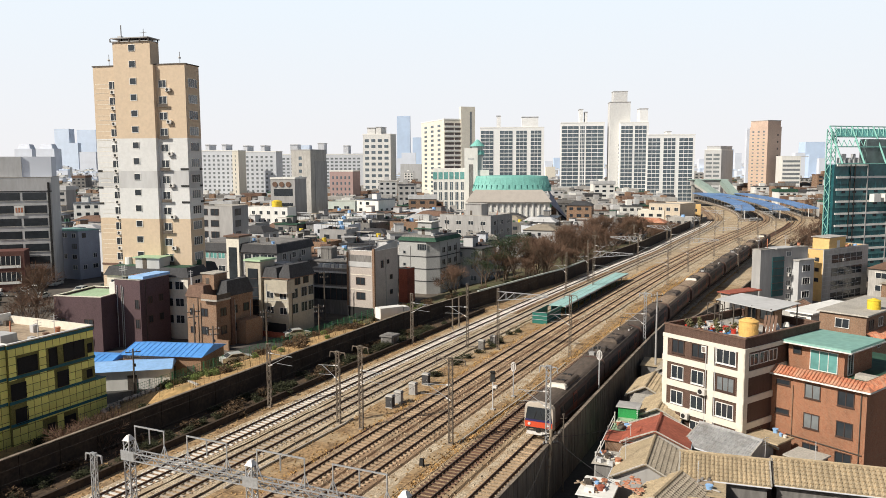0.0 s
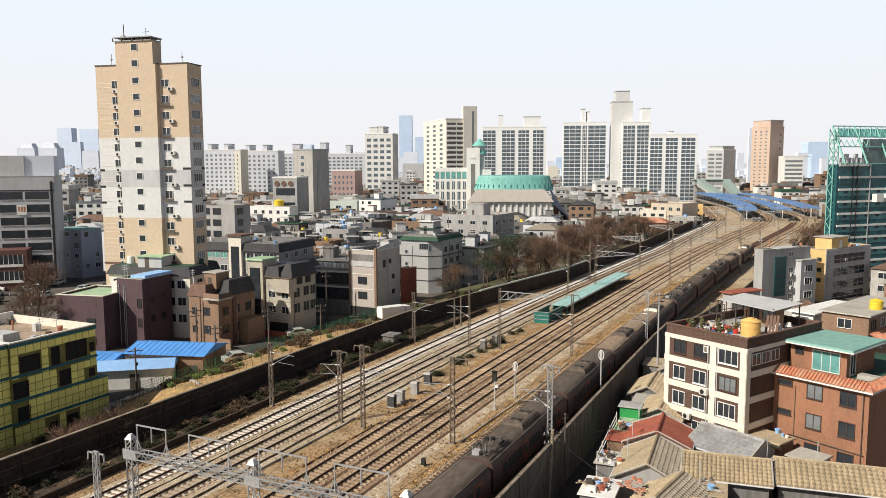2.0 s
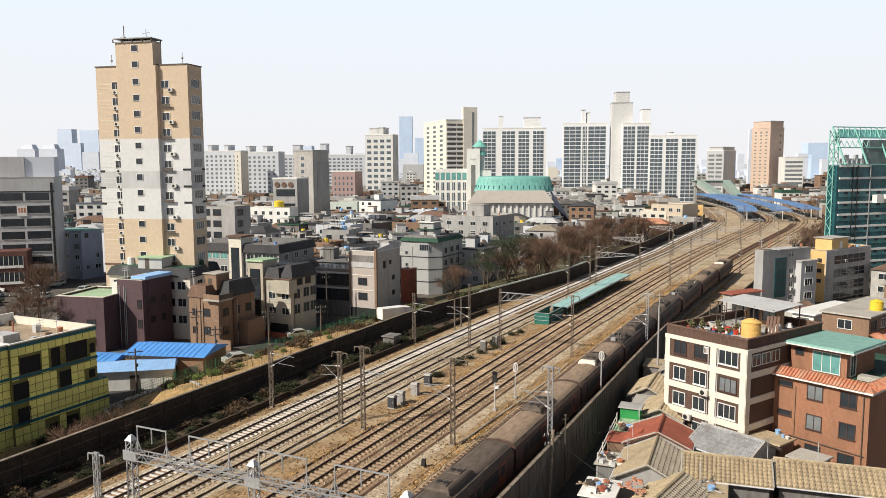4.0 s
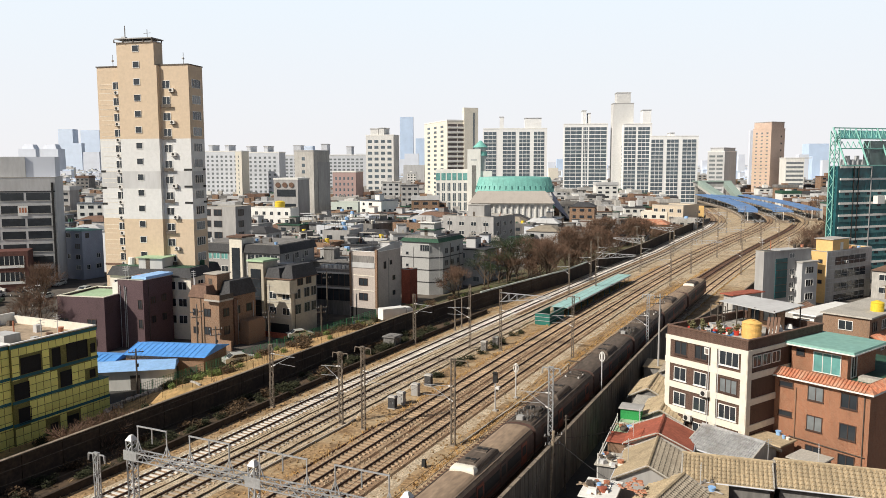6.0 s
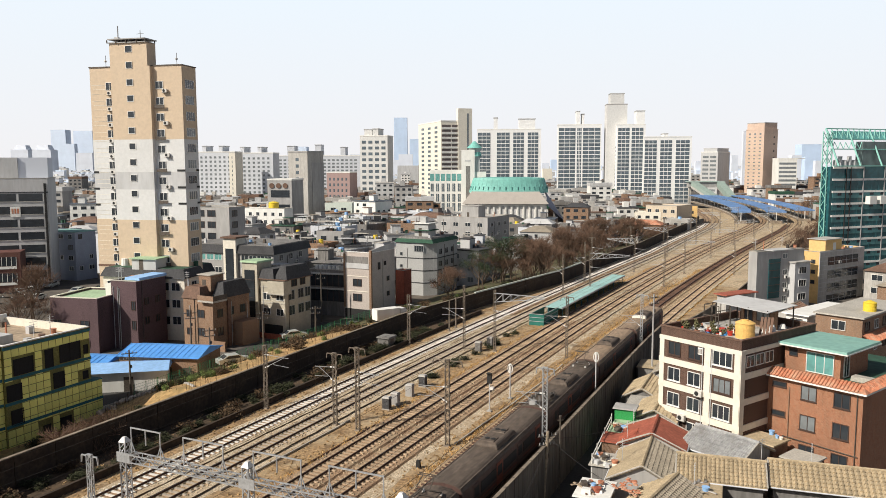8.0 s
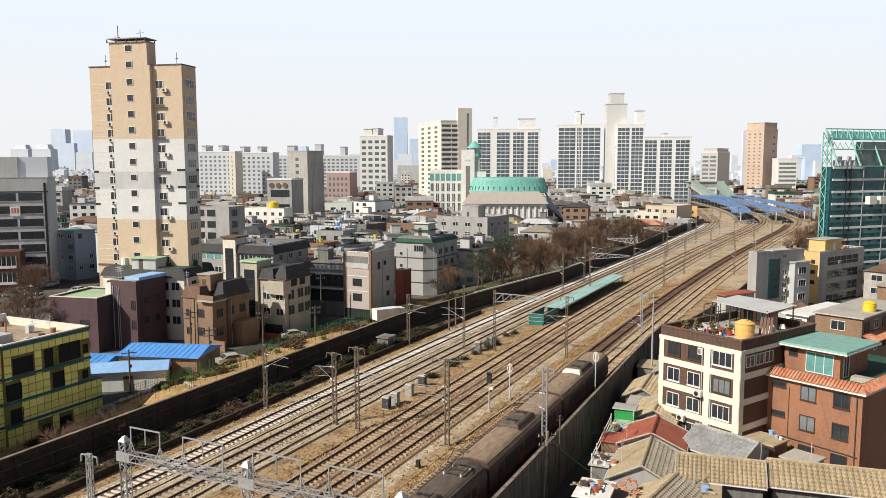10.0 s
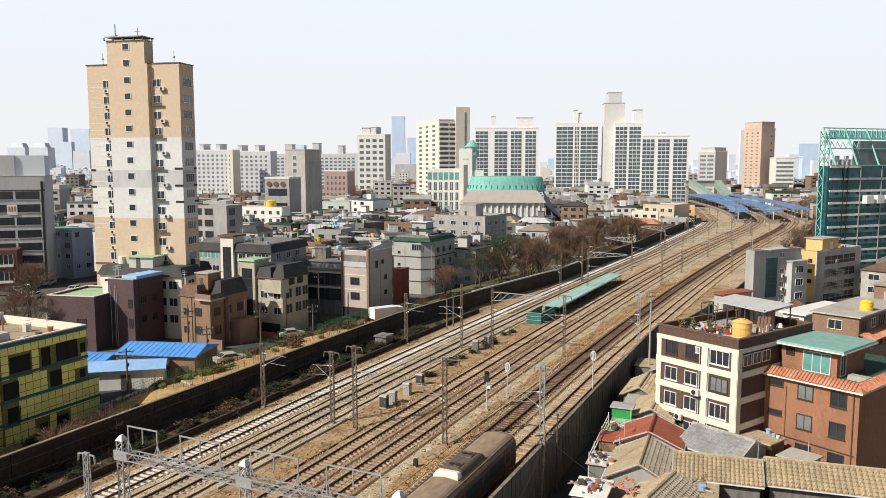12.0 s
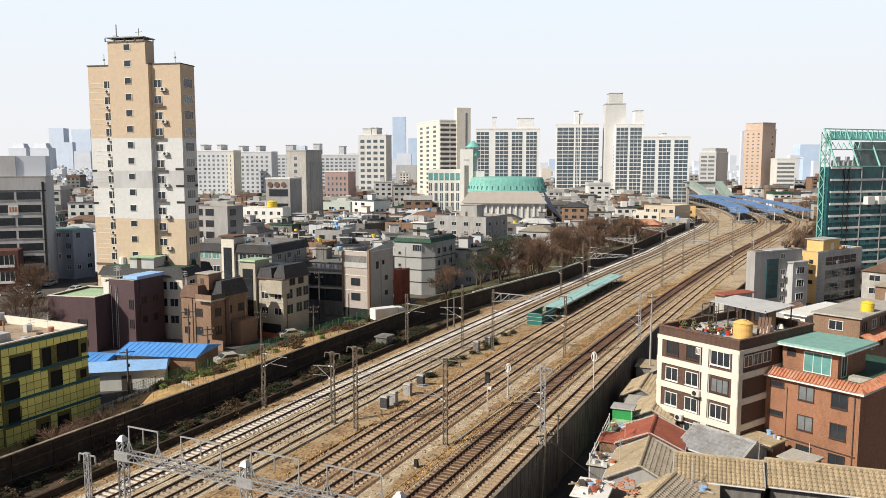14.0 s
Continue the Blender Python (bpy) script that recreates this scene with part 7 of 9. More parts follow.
blue_shed(-45.5, 107.0, -8, 11.5, 7.5, 3.4, M_BLUEROOF, M_BROWNBRICK, "long shed with a bright blue sheet roof")
blue_shed(-49.5, 99.5, 12, 12.5, 5.5, 2.7, M_BLUEPALE, M_WHITE, "white-walled shed with a pale blue roof", 0.6, False)
blue_shed(-55.5, 106.0, -8, 9.0, 5.0, 2.8, M_BLUEROOF, M_MGREY, "small shed with a blue tarpaulin roof", 0.5)


def sheet(name, label, pts, z, material, category="ground"):
    return tagged(part(name, Geo().add([(x, y, z) for x, y in pts], [tuple(range(len(pts)))]), material), label, category, kind="structure")


def strip(s0, s1, n0, n1, k=12):
    a = [on_line(s0 + (s1 - s0) * i / k, n0) for i in range(k + 1)]
    b = [on_line(s0 + (s1 - s0) * i / k, n1) for i in range(k + 1)]
    return [(p.x, p.y) for p in a] + [(p.x, p.y) for p in reversed(b)]


sheet("road", "dark asphalt lane between the houses and the wall", strip(-60, 52, -47.0, -40.0), GZ + 0.02, M_ASPHALT, "road")


def garden_z(n, s=0.0):
    """Height of the garden bank that falls from the wall to the lane."""
    top = float(np.interp(s, (-60, -10, -5, 26, 38, 70, 110, 300), (-2.6, -2.6, 1.9, 2.1, 0.65, 0.6, 0.2, 0.0)))
    return float(np.interp(n, (-41, -37, -30, -24.4), (GZ + 0.03, GZ * 0.55 + top * 0.2, top * 0.75 - 0.4, top)))


g = Geo()
SS, NN = list(range(-60, 45, 4)), [-41 + 0.85 * j for j in range(21)]
v = []
for s in SS:
    for j, n in enumerate(NN):
        nn = n + (wall_left_n(s) + 23.4) * (j / 20)
        v.append(on_line(s, min(nn, wall_left_n(s) - 0.3), garden_z(n, s) + 0.12 * noise.noise((s * 0.3, n * 0.4, 0))))
k = len(NN)
g.add(v, [(i * k + j, i * k + j + 1, (i + 1) * k + j + 1, (i + 1) * k + j) for i in range(len(SS) - 1) for j in range(k - 1)])
tagged(part("garden_bank", g, M_SAND), "sandy garden bank falling away behind the railway wall", "garden bank", kind="structure")
g = Geo()
SS, v = list(range(44, 301, 4)), []
for s in SS:
    for j, n in enumerate(NN):
        nn = n + (wall_left_n(s) + 23.4) * (j / 20)
        v.append(on_line(s, min(nn, wall_left_n(s) - 0.3), garden_z(n, s) + 0.12 * noise.noise((s * 0.3, n * 0.4, 0))))
g.add(v, [(i * k + j, i * k + j + 1, (i + 1) * k + j + 1, (i + 1) * k + j) for i in range(len(SS) - 1) for j in range(k - 1)])
tagged(part("weedy_verge", g, M_VERGE), "dark weedy verge behind the railway wall", "verge", kind="structure")


# ---- middle distance ----
def slab_block(plot, label, wall, cols, storey=2.8, pane=None, top=2.0, balcony=True, bays=None, caps=(), stripe=None):
    """A long apartment slab: window bays between pale piers, floor edges and lift heads on the roof."""
    x, y, yaw, w, d, h = plot
    root = thing("apartment_block", label, "apartment block", pose(x, y, GZ, 0, 0, yaw), "apartment blocks")
    part("wall", Geo().box(0, w, 0, d, -0.5, h), wall, root)
    n = int((h - top) / storey)
    bays = bays or [(w * i / cols + w * 0.12 / cols, w * (i + 1) / cols - w * 0.12 / cols) for i in range(cols)]
    for u0, u1 in bays:
        g, gb = Geo(), Geo()
        for k in range(n):
            z = h - top - (k + 1) * storey + 0.9
            if balcony:
                g.box(u0, u1, -0.12, 0.05, z - 0.45, z + storey * 0.66)
                gb.box(u0, u1, -0.28, 0.02, z - 0.95, z - 0.45)
                for q in range(1, 3):
                    uu = u0 + (u1 - u0) * q / 3
                    gb.box(uu - 0.12, uu + 0.12, -0.16, 0.02, z - 0.45, z + storey * 0.66)
            else:
                g.box(u0, u1, -0.08, 0.05, z, z + storey * 0.5)
        part("glazing" if balcony else "window_column", g, pane or M_BALGLASS, root, kind="stuff")
        if balcony:
            part("balcony_edges", gb, M_APTWHITE, root, kind="stuff")
    for u0, u1, extra in caps:
        part("lift_head", Geo().box(u0, u1, 0.5, d - 0.5, h, h + extra), wall, root)
        part("lift_head_cap", Geo().box(u0 - 0.3, u1 + 0.3, 0.2, d - 0.2, h + extra, h + extra + 0.5), M_LGREY, root)
    part("parapet", Geo().box(-0.15, w + 0.15, -0.15, d + 0.15, h, h + 0.7), stripe or M_WHITE, root)
    return root, (w, d), h


def small_bays(w, n, frac=0.45, e=0.06):
    return [(w * e + w * (1 - 2 * e) * (i + 0.5 - frac / 2) / n, w * e + w * (1 - 2 * e) * (i + 0.5 + frac / 2) / n) for i in range(n)]


for P, nm in ((PLOT_slab1, "pale grey apartment slab with rows of small windows"), (PLOT_slab2, "light grey apartment slab with rows of windows")):
    slab_block(P, nm, M_PALEBLUE, 7, pane=M_GLASSPALE, balcony=False, bays=small_bays(P[3], 7), caps=((P[3] * 0.15, P[3] * 0.25, 4), (P[3] * 0.6, P[3] * 0.7, 4)))
slab_block(PLOT_cream_end, "cream windowless end of an apartment slab", M_CREAM, 1, balcony=False, bays=[(1.8, 2.2)])
P = PLOT_backslab
slab_block(P, "long pale apartment slabs in the distance", M_PALEBLUE, 16, pane=M_GLASSPALE, balcony=False, bays=small_bays(P[3], 18, 0.6), caps=((12, 18, 8), (35, 40, 9), (56, 60, 7)))
r_, s_, h_ = slab_block(PLOT_concrete, "bare grey concrete apartment block with one window column", M_CONC, 1, 3.2, balcony=False, bays=[(4.4, 6.2)], stripe=M_MGREY)
part("side_wing", Geo().box(s_[0], s_[0] + 0.3, 3.5, s_[1], -0.3, h_ - 5), M_MGREY, r_)
P = PLOT_pinkblk
slab_block(P, "dull pink tower block with small windows", mat("dull pink render", (0.40, 0.28, 0.26), 0.85, vary=0.1), 5, 3.4, balcony=False, bays=small_bays(P[3], 5, 0.4))
P = PLOT_white_win
r_, s_, h_ = slab_block(P, "pale grey tower block with four columns of dark windows", M_PALEGREY, 4, 4.0, balcony=False, bays=small_bays(P[3], 4, 0.62, 0.03), caps=((3.2, 9.0, 4.6), (9.4, 13.0, 5.0)), top=1.8)
P = PLOT_cream_apt
r_, s_, h_ = slab_block(P, "cream apartment tower with stepped balconies", M_CREAM, 2, 2.9, balcony=False, bays=small_bays(P[3], 3, 0.4), caps=())
for k in range(17):
    z = h_ - 3.4 - 2.9 * k
    for q in (0.17, 0.5, 0.83):
        v = s_[1] * q
        part("balcony_window", Geo().box(s_[0] - 0.05, s_[0] + 0.1, v - s_[1] * 0.145, v + s_[1] * 0.145, z - 0.04, z + 1.45), M_BAYWARM, r_)
    part("balcony_front", Geo().box(s_[0], s_[0] + 0.5, 0.4, s_[1] - 0.4, z - 1.1, z - 0.05), M_WHITE, r_)
part("stair_tower", Geo().box(s_[0] - 3, s_[0] + 1.0, s_[1] - 9.0, s_[1], -0.4, h_ + 8.0), M_CREAM, r_)
part("stair_windows", Geo().box(s_[0] + 1.0, s_[0] + 1.1, s_[1] - 3.4, s_[1] - 2.2, 4, h_ + 5.0), M_GLASSPALE, r_)
P = PLOT_apt_a
slab_block(P, "white apartment slab with dark glazed balconies", M_APTWHITE, 4, 2.85, bays=[(0.6, 10.0), (15.0, 24.6), (27.4, 35.4), (38.4, 46.3)], caps=((12.5, 15.5, 9), (31.5, 44, 8)))
P = PLOT_apt_b
slab_block(P, "white apartment tower with a central window column", M_APTWHITE, 2, 2.85, bays=[(0.7, 13.0), (14.3, 17.5), (18.6, P[3] - 0.8)], caps=((13.5, 16.2, 10), (17.6, 19.4, 8)))
P = PLOT_blank
r_, s_, h_ = slab_block(P, "off-white windowless gable end of a high apartment block", M_PALEGREY, 1, balcony=False, bays=[(6.5, 7.0)], top=30, caps=((2.5, 12.5, 8),), stripe=M_MGREY)
P = PLOT_apt_c
slab_block(P, "white apartment tower with dark glazed balconies", M_APTWHITE, 2, 2.85, bays=[(0.6, 8.8), (10.4, P[3] - 1.6)], caps=((13.5, 19.5, 10),))
P = PLOT_apt_d
slab_block(P, "lower white apartment block with glazed balconies", M_APTWHITE, 3, 2.85, bays=[(0.8, 9.2), (11.8, 20.0), (22.8, P[3] - 1.6)], caps=((14, 17, 2.5),))
P = PLOT_browntower
# brick tan with the distance haze added to its colour
brt = mat("tan brick lightened for haze", (0.60, 0.45, 0.36), 0.85, vary=0.1, grain=1, blotch=0.1)
r_, s_, h_ = slab_block(P, "tan brick apartment tower standing alone", brt, 3, 2.9, pane=M_GLASSPALE, balcony=False, bays=small_bays(P[3], 3, 0.35), caps=((0.5, P[3] - 0.5, 5.5),), stripe=brt)
for k in range(17):
    part("floor_band", Geo().box(-0.1, s_[0] + 0.1, -0.12, 0.0, 3 + 2.9 * k, 3.5 + 2.9 * k), M_BEIGE, r_)
for k in range(9):
    part("side_window", Geo().box(s_[0], s_[0] + 0.1, s_[1] * 0.7, s_[1] * 0.78, 5 + 5.6 * k, 6.4 + 5.6 * k), M_GLASS, r_)
P = PLOT_whiteoff
slab_block(P, "white office block with ribbon windows", M_WHITE, 1, 3.3, pane=M_GLASSPALE, balcony=False, bays=[(0.6, P[3] - 0.6)], caps=((P[3], P[3] + 5.5, 0.1),))
P = PLOT_office_e
slab_block(P, "pale office block with a roof frame", M_LGREY, 2, 3.4, pane=M_GLASSPALE, balcony=False, bays=small_bays(P[3], 2, 0.8), caps=((2, P[3] - 1, 3),))
P = PLOT_beigeflat
r_, s_, h_ = shell("house", "beige flat-roofed house beside the line", P, mat("dusty beige render", (0.58, 0.49, 0.38), 0.85, vary=0.1, grain=2, blotch=0.3), parapet=0.6)
grid(r_, s_, "F", spread(4, 0, s_[0]), [h_ - 3.0, h_ - 6.2], 1.6, 1.4)
P = PLOT_lowwhite
r_, s_, h_ = shell("house", "white rendered house with a yellow roof tank", P, M_WHITE, parapet=0.6)
grid(r_, s_, "F", spread(6, 0, s_[0]), [h_ - 2.8, h_ - 5.8], 1.2, 1.2, M_FRAMEG)
tk = water_tank(r_.matrix_basis @ pose(s_[0] * 0.68, 3.0, h_ - 0.5), 2.0, 3.0, M_TANKYY, "lemon-yellow water tank on a white house")
P = PLOT_minthouse
r_, s_, h_ = shell("house", "pale mint rendered house", P, mat("pale mint render", (0.60, 0.66, 0.60), 0.85, vary=0.08), parapet=0.6)
grid(r_, s_, "F", [4.0, 9.0], [h_ - 3.4, h_ - 6.4, h_ - 9.4], 2.4, 1.2)
P = PLOT_ytank
r_, s_, h_ = slab_block(P, "grey shop block with round red roof signs", M_MGREY, 1, 6.0, balcony=False, bays=[(1.5, P[3] - 1)], pane=M_GLASS)
for k in range(3):
    part("round_sign", Geo().bar((2.0 + 3.0 * k, -0.3, h_ - 2.2), (2.0 + 3.0 * k, -0.1, h_ - 2.2), 1.1, n=16), M_BROWNROOF, r_)


# ---- church with the green oval dome ----
def church():
    x, y, yaw, w, d, h = PLOT_churchwing
    root = thing("church", "white church with a verdigris oval dome and bell tower", "church", pose(x, y, GZ, 0, 0, yaw))
    part("front_wing", Geo().box(0, w, 0, d, -0.5, h), M_WHITE, root)
    for i in range(6):
        u = 1.2 + i * (w - 2.4) / 5
        for z in (4.5, 9.5, 15.0):
            part("window", Geo().box(u - 0.75, u + 0.75, -0.1, 0.03, z, z + 4.2), M_BALGLASS, root)
            part("mullion", Geo().box(u - 0.08, u + 0.08, -0.16, -0.08, z, z + 4.2), M_WHITE, root)
        part("top_window", Geo().box(u - 1.1, u + 1.1, -0.1, 0.03, 20.6, 24.4), M_GLASSTEAL, root)
    X0 = 17.0
    part("bell_tower", Geo().box(X0, X0 + 7.0, -2, 5, -0.5, 37.0), M_WHITE, root)
    part("tower_slot", Geo().box(X0 + 2.4, X0 + 4.6, -2.1, -2.0, 6.0, 28.5), M_CONCDK, root)
    part("tower_name_bar", Geo().box(X0 + 2.0, X0 + 5.0, -2.1, -2.0, 31.0, 31.8), M_LGREY, root)
    part("tower_shoulder", Geo().box(X0 + 7.0, X0 + 13.0, -1, 5, -0.5, 25.5), M_WHITE, root)
    # little crown: drum and cone
    part("crown_roof", Geo().bar((X0 + 6.8, 2, 38.0), (X0 + 6.8, 2, 41.6), 4.2, 0, 0.5, n=16), M_CHURCHTEAL, root)
    part("crown_drum", Geo().bar((X0 + 6.8, 2, 34.5), (X0 + 6.8, 2, 38.0), 2.9, n=16), M_LGREY, root)
    part("crown_base", Geo().bar((X0 + 6.8, 2, 33.6), (X0 + 6.8, 2, 35.8), 3.9, 0, 3.3, n=16), M_CHURCHTEAL, root)
    part("crown_shaft", Geo().box(X0 + 4.0, X0 + 9.6, -0.5, 4.5, 20, 33.8), M_LGREY, root)
    # nave with a pale curved roof and the oval verdigris dome
    hx0, hx1 = 20.0, 61.0
    nave = Geo().box(hx0, hx1, -22, 4, -0.5, 9.5)
    part("nave_wall", nave, M_WHITE, root)
    for i in range(12):
        u = hx0 + 4 + i * (hx1 - hx0 - 8) / 11
        part("nave_window", Geo().box(u - 0.7, u + 0.7, -22.1, -22.0, 2.5, 8.5), M_LGREY, root)
        part("buttress", Geo().box(u + 1.0, u + 1.8, -22.8, -22.0, -0.4, 9.2), M_WHITE, root)
    part("nave_roof", Geo().box(hx0 - 1.5, hx1 + 1.0, -24, 5, 9.5, 15.5, top=4.5), mat("grey-beige sheet roof", (0.42, 0.38, 0.34), 0.7, vary=0.08), root)
    part("nave_end", Geo().add([(hx1, -23, 9), (hx1 + 10, -16, 0), (hx1 + 7, 2, 0), (hx1, 4, 15), (hx1, -18, 15)], [(0, 1, 4), (1, 2, 3, 4)]), M_SLATEPALE, root)
    g = Geo()
    n = 40
    cx, cy = 42.0, -9.0
    rings = ((20.6, 9.9, 14.8), (20.4, 9.8, 16.0), (19.6, 9.3, 18.5), (18.8, 8.8, 21.4), (18.2, 8.4, 22.4), (10, 4, 22.8))
    v, f = [], []
    for rx, ry, z in rings:
        v += [(cx + rx * math.cos(2 * math.pi * i / n), cy + ry * math.sin(2 * math.pi * i / n), z) for i in range(n)]
    for r in range(len(rings) - 1):
        f += [(r * n + i, r * n + (i + 1) % n, (r + 1) * n + (i + 1) % n, (r + 1) * n + i) for i in range(n)]
    f.append(tuple(range((len(rings) - 1) * n, len(rings) * n)))
    part("dome", g.add(v, f), M_CHURCHTEAL, root)
    for i in range(n):
        a = 2 * math.pi * (i + 0.5) / n
        if math.sin(a) < 0.3:
            p = Vector((cx + 20.15 * math.cos(a), cy + 9.65 * math.sin(a), 16.2))
            q = Vector((cx + 19.8 * math.cos(a), cy + 9.45 * math.sin(a), 18.0))
            part("dome_window", Geo().bar(p, q, 0.34, n=4), M_CHURCHSLIT, root)
            part("dome_seam", Geo().bar((cx + 19.65 * math.cos(a + 0.08), cy + 9.35 * math.sin(a + 0.08), 18.4), (cx + 18.3 * math.cos(a + 0.08), cy + 8.5 * math.sin(a + 0.08), 22.3), 0.12), M_CHURCHTEAL, root)


church()


# ---- station at the bend: curved blue platform roofs ----
def platform(s0, s1, n0, n1, label):
    root = thing("station_platform", label, "station platform", None, "station platforms")
    k = 18

    def band(g, na, nb, z0, z1):
        v, f = [], []
        for i in range(k + 1):
            s = s0 + (s1 - s0) * i / k
            c = n0 + (n1 - n0) * i / k
            v += [on_line(s, c + na, z0), on_line(s, c + nb, z0), on_line(s, c + nb, z1), on_line(s, c + na, z1)]
        for i in range(k):
            o = i * 4
            f += [(o, o + 4, o + 5, o + 1), (o + 1, o + 5, o + 6, o + 2), (o + 2, o + 6, o + 7, o + 3), (o + 3, o + 7, o + 4, o)]
        f += [(0, 1, 2, 3), (k * 4 + 3, k * 4 + 2, k * 4 + 1, k * 4)]
        return g.add(v, f)

    part("deck", band(Geo(), -2.6, 2.6, -0.3, 0.8), M_COPINGDK, root)
    for e in (-2.62, 2.5):
        part("deck_edge", band(Geo(), e, e + 0.12, 0.8, 0.86), M_WHITE, root)
    part("roof", band(Geo(), -4.2, 4.2, 4.6, 5.0), M_STATIONBLUE, root)
    for i in range(k + 1):
        s = s0 + (s1 - s0) * i / k
        p = on_line(s, n0 + (n1 - n0) * i / k, 0.8)
        part("post", Geo().bar(p, p + Vector((0, 0, 3.9)), 0.18), M_WHITE, root)
        a, b = on_line(s, n0 + (n1 - n0) * i / k - 4.2, 5.02), on_line(s, n0 + (n1 - n0) * i / k + 4.2, 5.02)
        part("roof_rib", Geo().bar(a, b, 0.12), M_STATIONBLUE, root)


platform(305, 500, -7.2, -17.0, "curved station platform under a blue roof")
platform(312, 500, 7.2, -7.0, "curved station platform under a long blue roof")
platform(330, 500, 19.5, 9.0, "outer station platform under a blue roof")
foot = thing("footbridge", "grey-green enclosed station footbridge", "footbridge", None)
def slant_hall(a, b, w, hgt):
    """A covered flight from a up to b: floor, side walls and roof as one tube."""
    a, b = Vector(a), Vector(b)
    n = Vector((b.y - a.y, a.x - b.x, 0)).normalized() * (w / 2)
    up = Vector((0, 0, hgt))
    return Geo().add([a - n, a + n, a + n + up, a - n + up, b - n, b + n, b + n + up, b - n + up], [(0, 1, 2, 3), (7, 6, 5, 4), (0, 4, 5, 1), (1, 5, 6, 2), (2, 6, 7, 3), (3, 7, 4, 0)])


part("span", Geo().box(174, 199, 560, 565, 9.6, 13.2), M_MGREY, foot)
part("span_roof", Geo().box(173, 200, 559, 566, 13.2, 13.7, top=0.3), M_STATIONGREEN, foot)
for xt, xb in ((178.0, 182.5), (196.5, 194.0)):
    part("stair_flight", slant_hall((xb, 528, 1.0), (xt, 560, 9.8), 5.0, 3.6), M_STATIONGREEN, foot)
    part("flight_wall", slant_hall((xb + 0.3, 527.5, 0.4), (xt + 0.3, 559.5, 9.0), 5.6, 1.6), M_CONC, foot)
for xx in (175.5, 187.0, 198.0):
    part("pier", Geo().box(xx - 0.8, xx + 0.8, 561.5, 563.5, -3.2, 9.6), M_CONC, foot)


# ---- far towers, distance haze put into their colour ----
def far_tower(xa, xb, z, dist, m, label, cap=0.0):
    """A distant tower between two bearings, given as slopes to the right of north."""
    x0, x1 = xa * dist, xb * dist
    root = thing("far_tower", label, "tower", pose(x0, dist, GZ), "far towers")
    w = x1 - x0
    part("shaft", Geo().box(0, w, 0, w * 0.8, -1, z - GZ, top=w * 0.02), m, root)
    if cap:
        part("crown", Geo().box(w * 0.15, w * 0.85, w * 0.1, w * 0.7, z - GZ, z - GZ + cap, top=w * 0.08), m, root)


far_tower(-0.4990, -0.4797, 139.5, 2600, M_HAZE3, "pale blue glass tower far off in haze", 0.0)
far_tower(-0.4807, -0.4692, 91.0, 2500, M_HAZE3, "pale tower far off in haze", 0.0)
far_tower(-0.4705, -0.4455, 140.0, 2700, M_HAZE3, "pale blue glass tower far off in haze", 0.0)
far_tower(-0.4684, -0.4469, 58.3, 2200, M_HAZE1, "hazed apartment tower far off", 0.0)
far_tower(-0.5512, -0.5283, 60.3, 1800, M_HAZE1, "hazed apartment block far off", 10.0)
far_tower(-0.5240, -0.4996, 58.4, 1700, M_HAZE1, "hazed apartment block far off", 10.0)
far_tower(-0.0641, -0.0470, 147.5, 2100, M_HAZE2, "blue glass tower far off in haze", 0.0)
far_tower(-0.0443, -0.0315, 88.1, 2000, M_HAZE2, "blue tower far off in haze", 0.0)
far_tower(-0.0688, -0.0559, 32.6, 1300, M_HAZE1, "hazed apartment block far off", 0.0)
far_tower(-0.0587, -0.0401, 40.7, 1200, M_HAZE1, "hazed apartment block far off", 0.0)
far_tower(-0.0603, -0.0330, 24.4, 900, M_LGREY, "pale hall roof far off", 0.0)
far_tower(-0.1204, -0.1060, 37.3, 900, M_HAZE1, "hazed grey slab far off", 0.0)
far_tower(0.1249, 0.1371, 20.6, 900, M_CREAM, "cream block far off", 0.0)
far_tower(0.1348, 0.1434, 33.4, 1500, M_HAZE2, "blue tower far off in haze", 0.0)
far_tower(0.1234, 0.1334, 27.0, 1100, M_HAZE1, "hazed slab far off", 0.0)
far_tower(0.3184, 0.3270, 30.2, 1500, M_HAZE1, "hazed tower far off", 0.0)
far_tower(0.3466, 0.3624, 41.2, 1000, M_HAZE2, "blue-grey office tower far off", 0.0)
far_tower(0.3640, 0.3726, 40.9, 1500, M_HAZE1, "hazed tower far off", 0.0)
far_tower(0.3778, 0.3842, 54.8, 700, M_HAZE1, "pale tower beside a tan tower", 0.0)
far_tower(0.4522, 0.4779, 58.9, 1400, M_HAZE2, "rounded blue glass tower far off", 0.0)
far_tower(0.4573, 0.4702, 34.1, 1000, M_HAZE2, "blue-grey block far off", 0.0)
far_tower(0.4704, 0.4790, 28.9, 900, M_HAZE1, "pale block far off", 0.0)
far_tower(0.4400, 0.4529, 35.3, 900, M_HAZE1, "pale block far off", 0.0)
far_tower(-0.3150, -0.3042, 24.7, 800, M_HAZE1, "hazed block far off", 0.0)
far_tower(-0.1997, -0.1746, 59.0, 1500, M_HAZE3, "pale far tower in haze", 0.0)


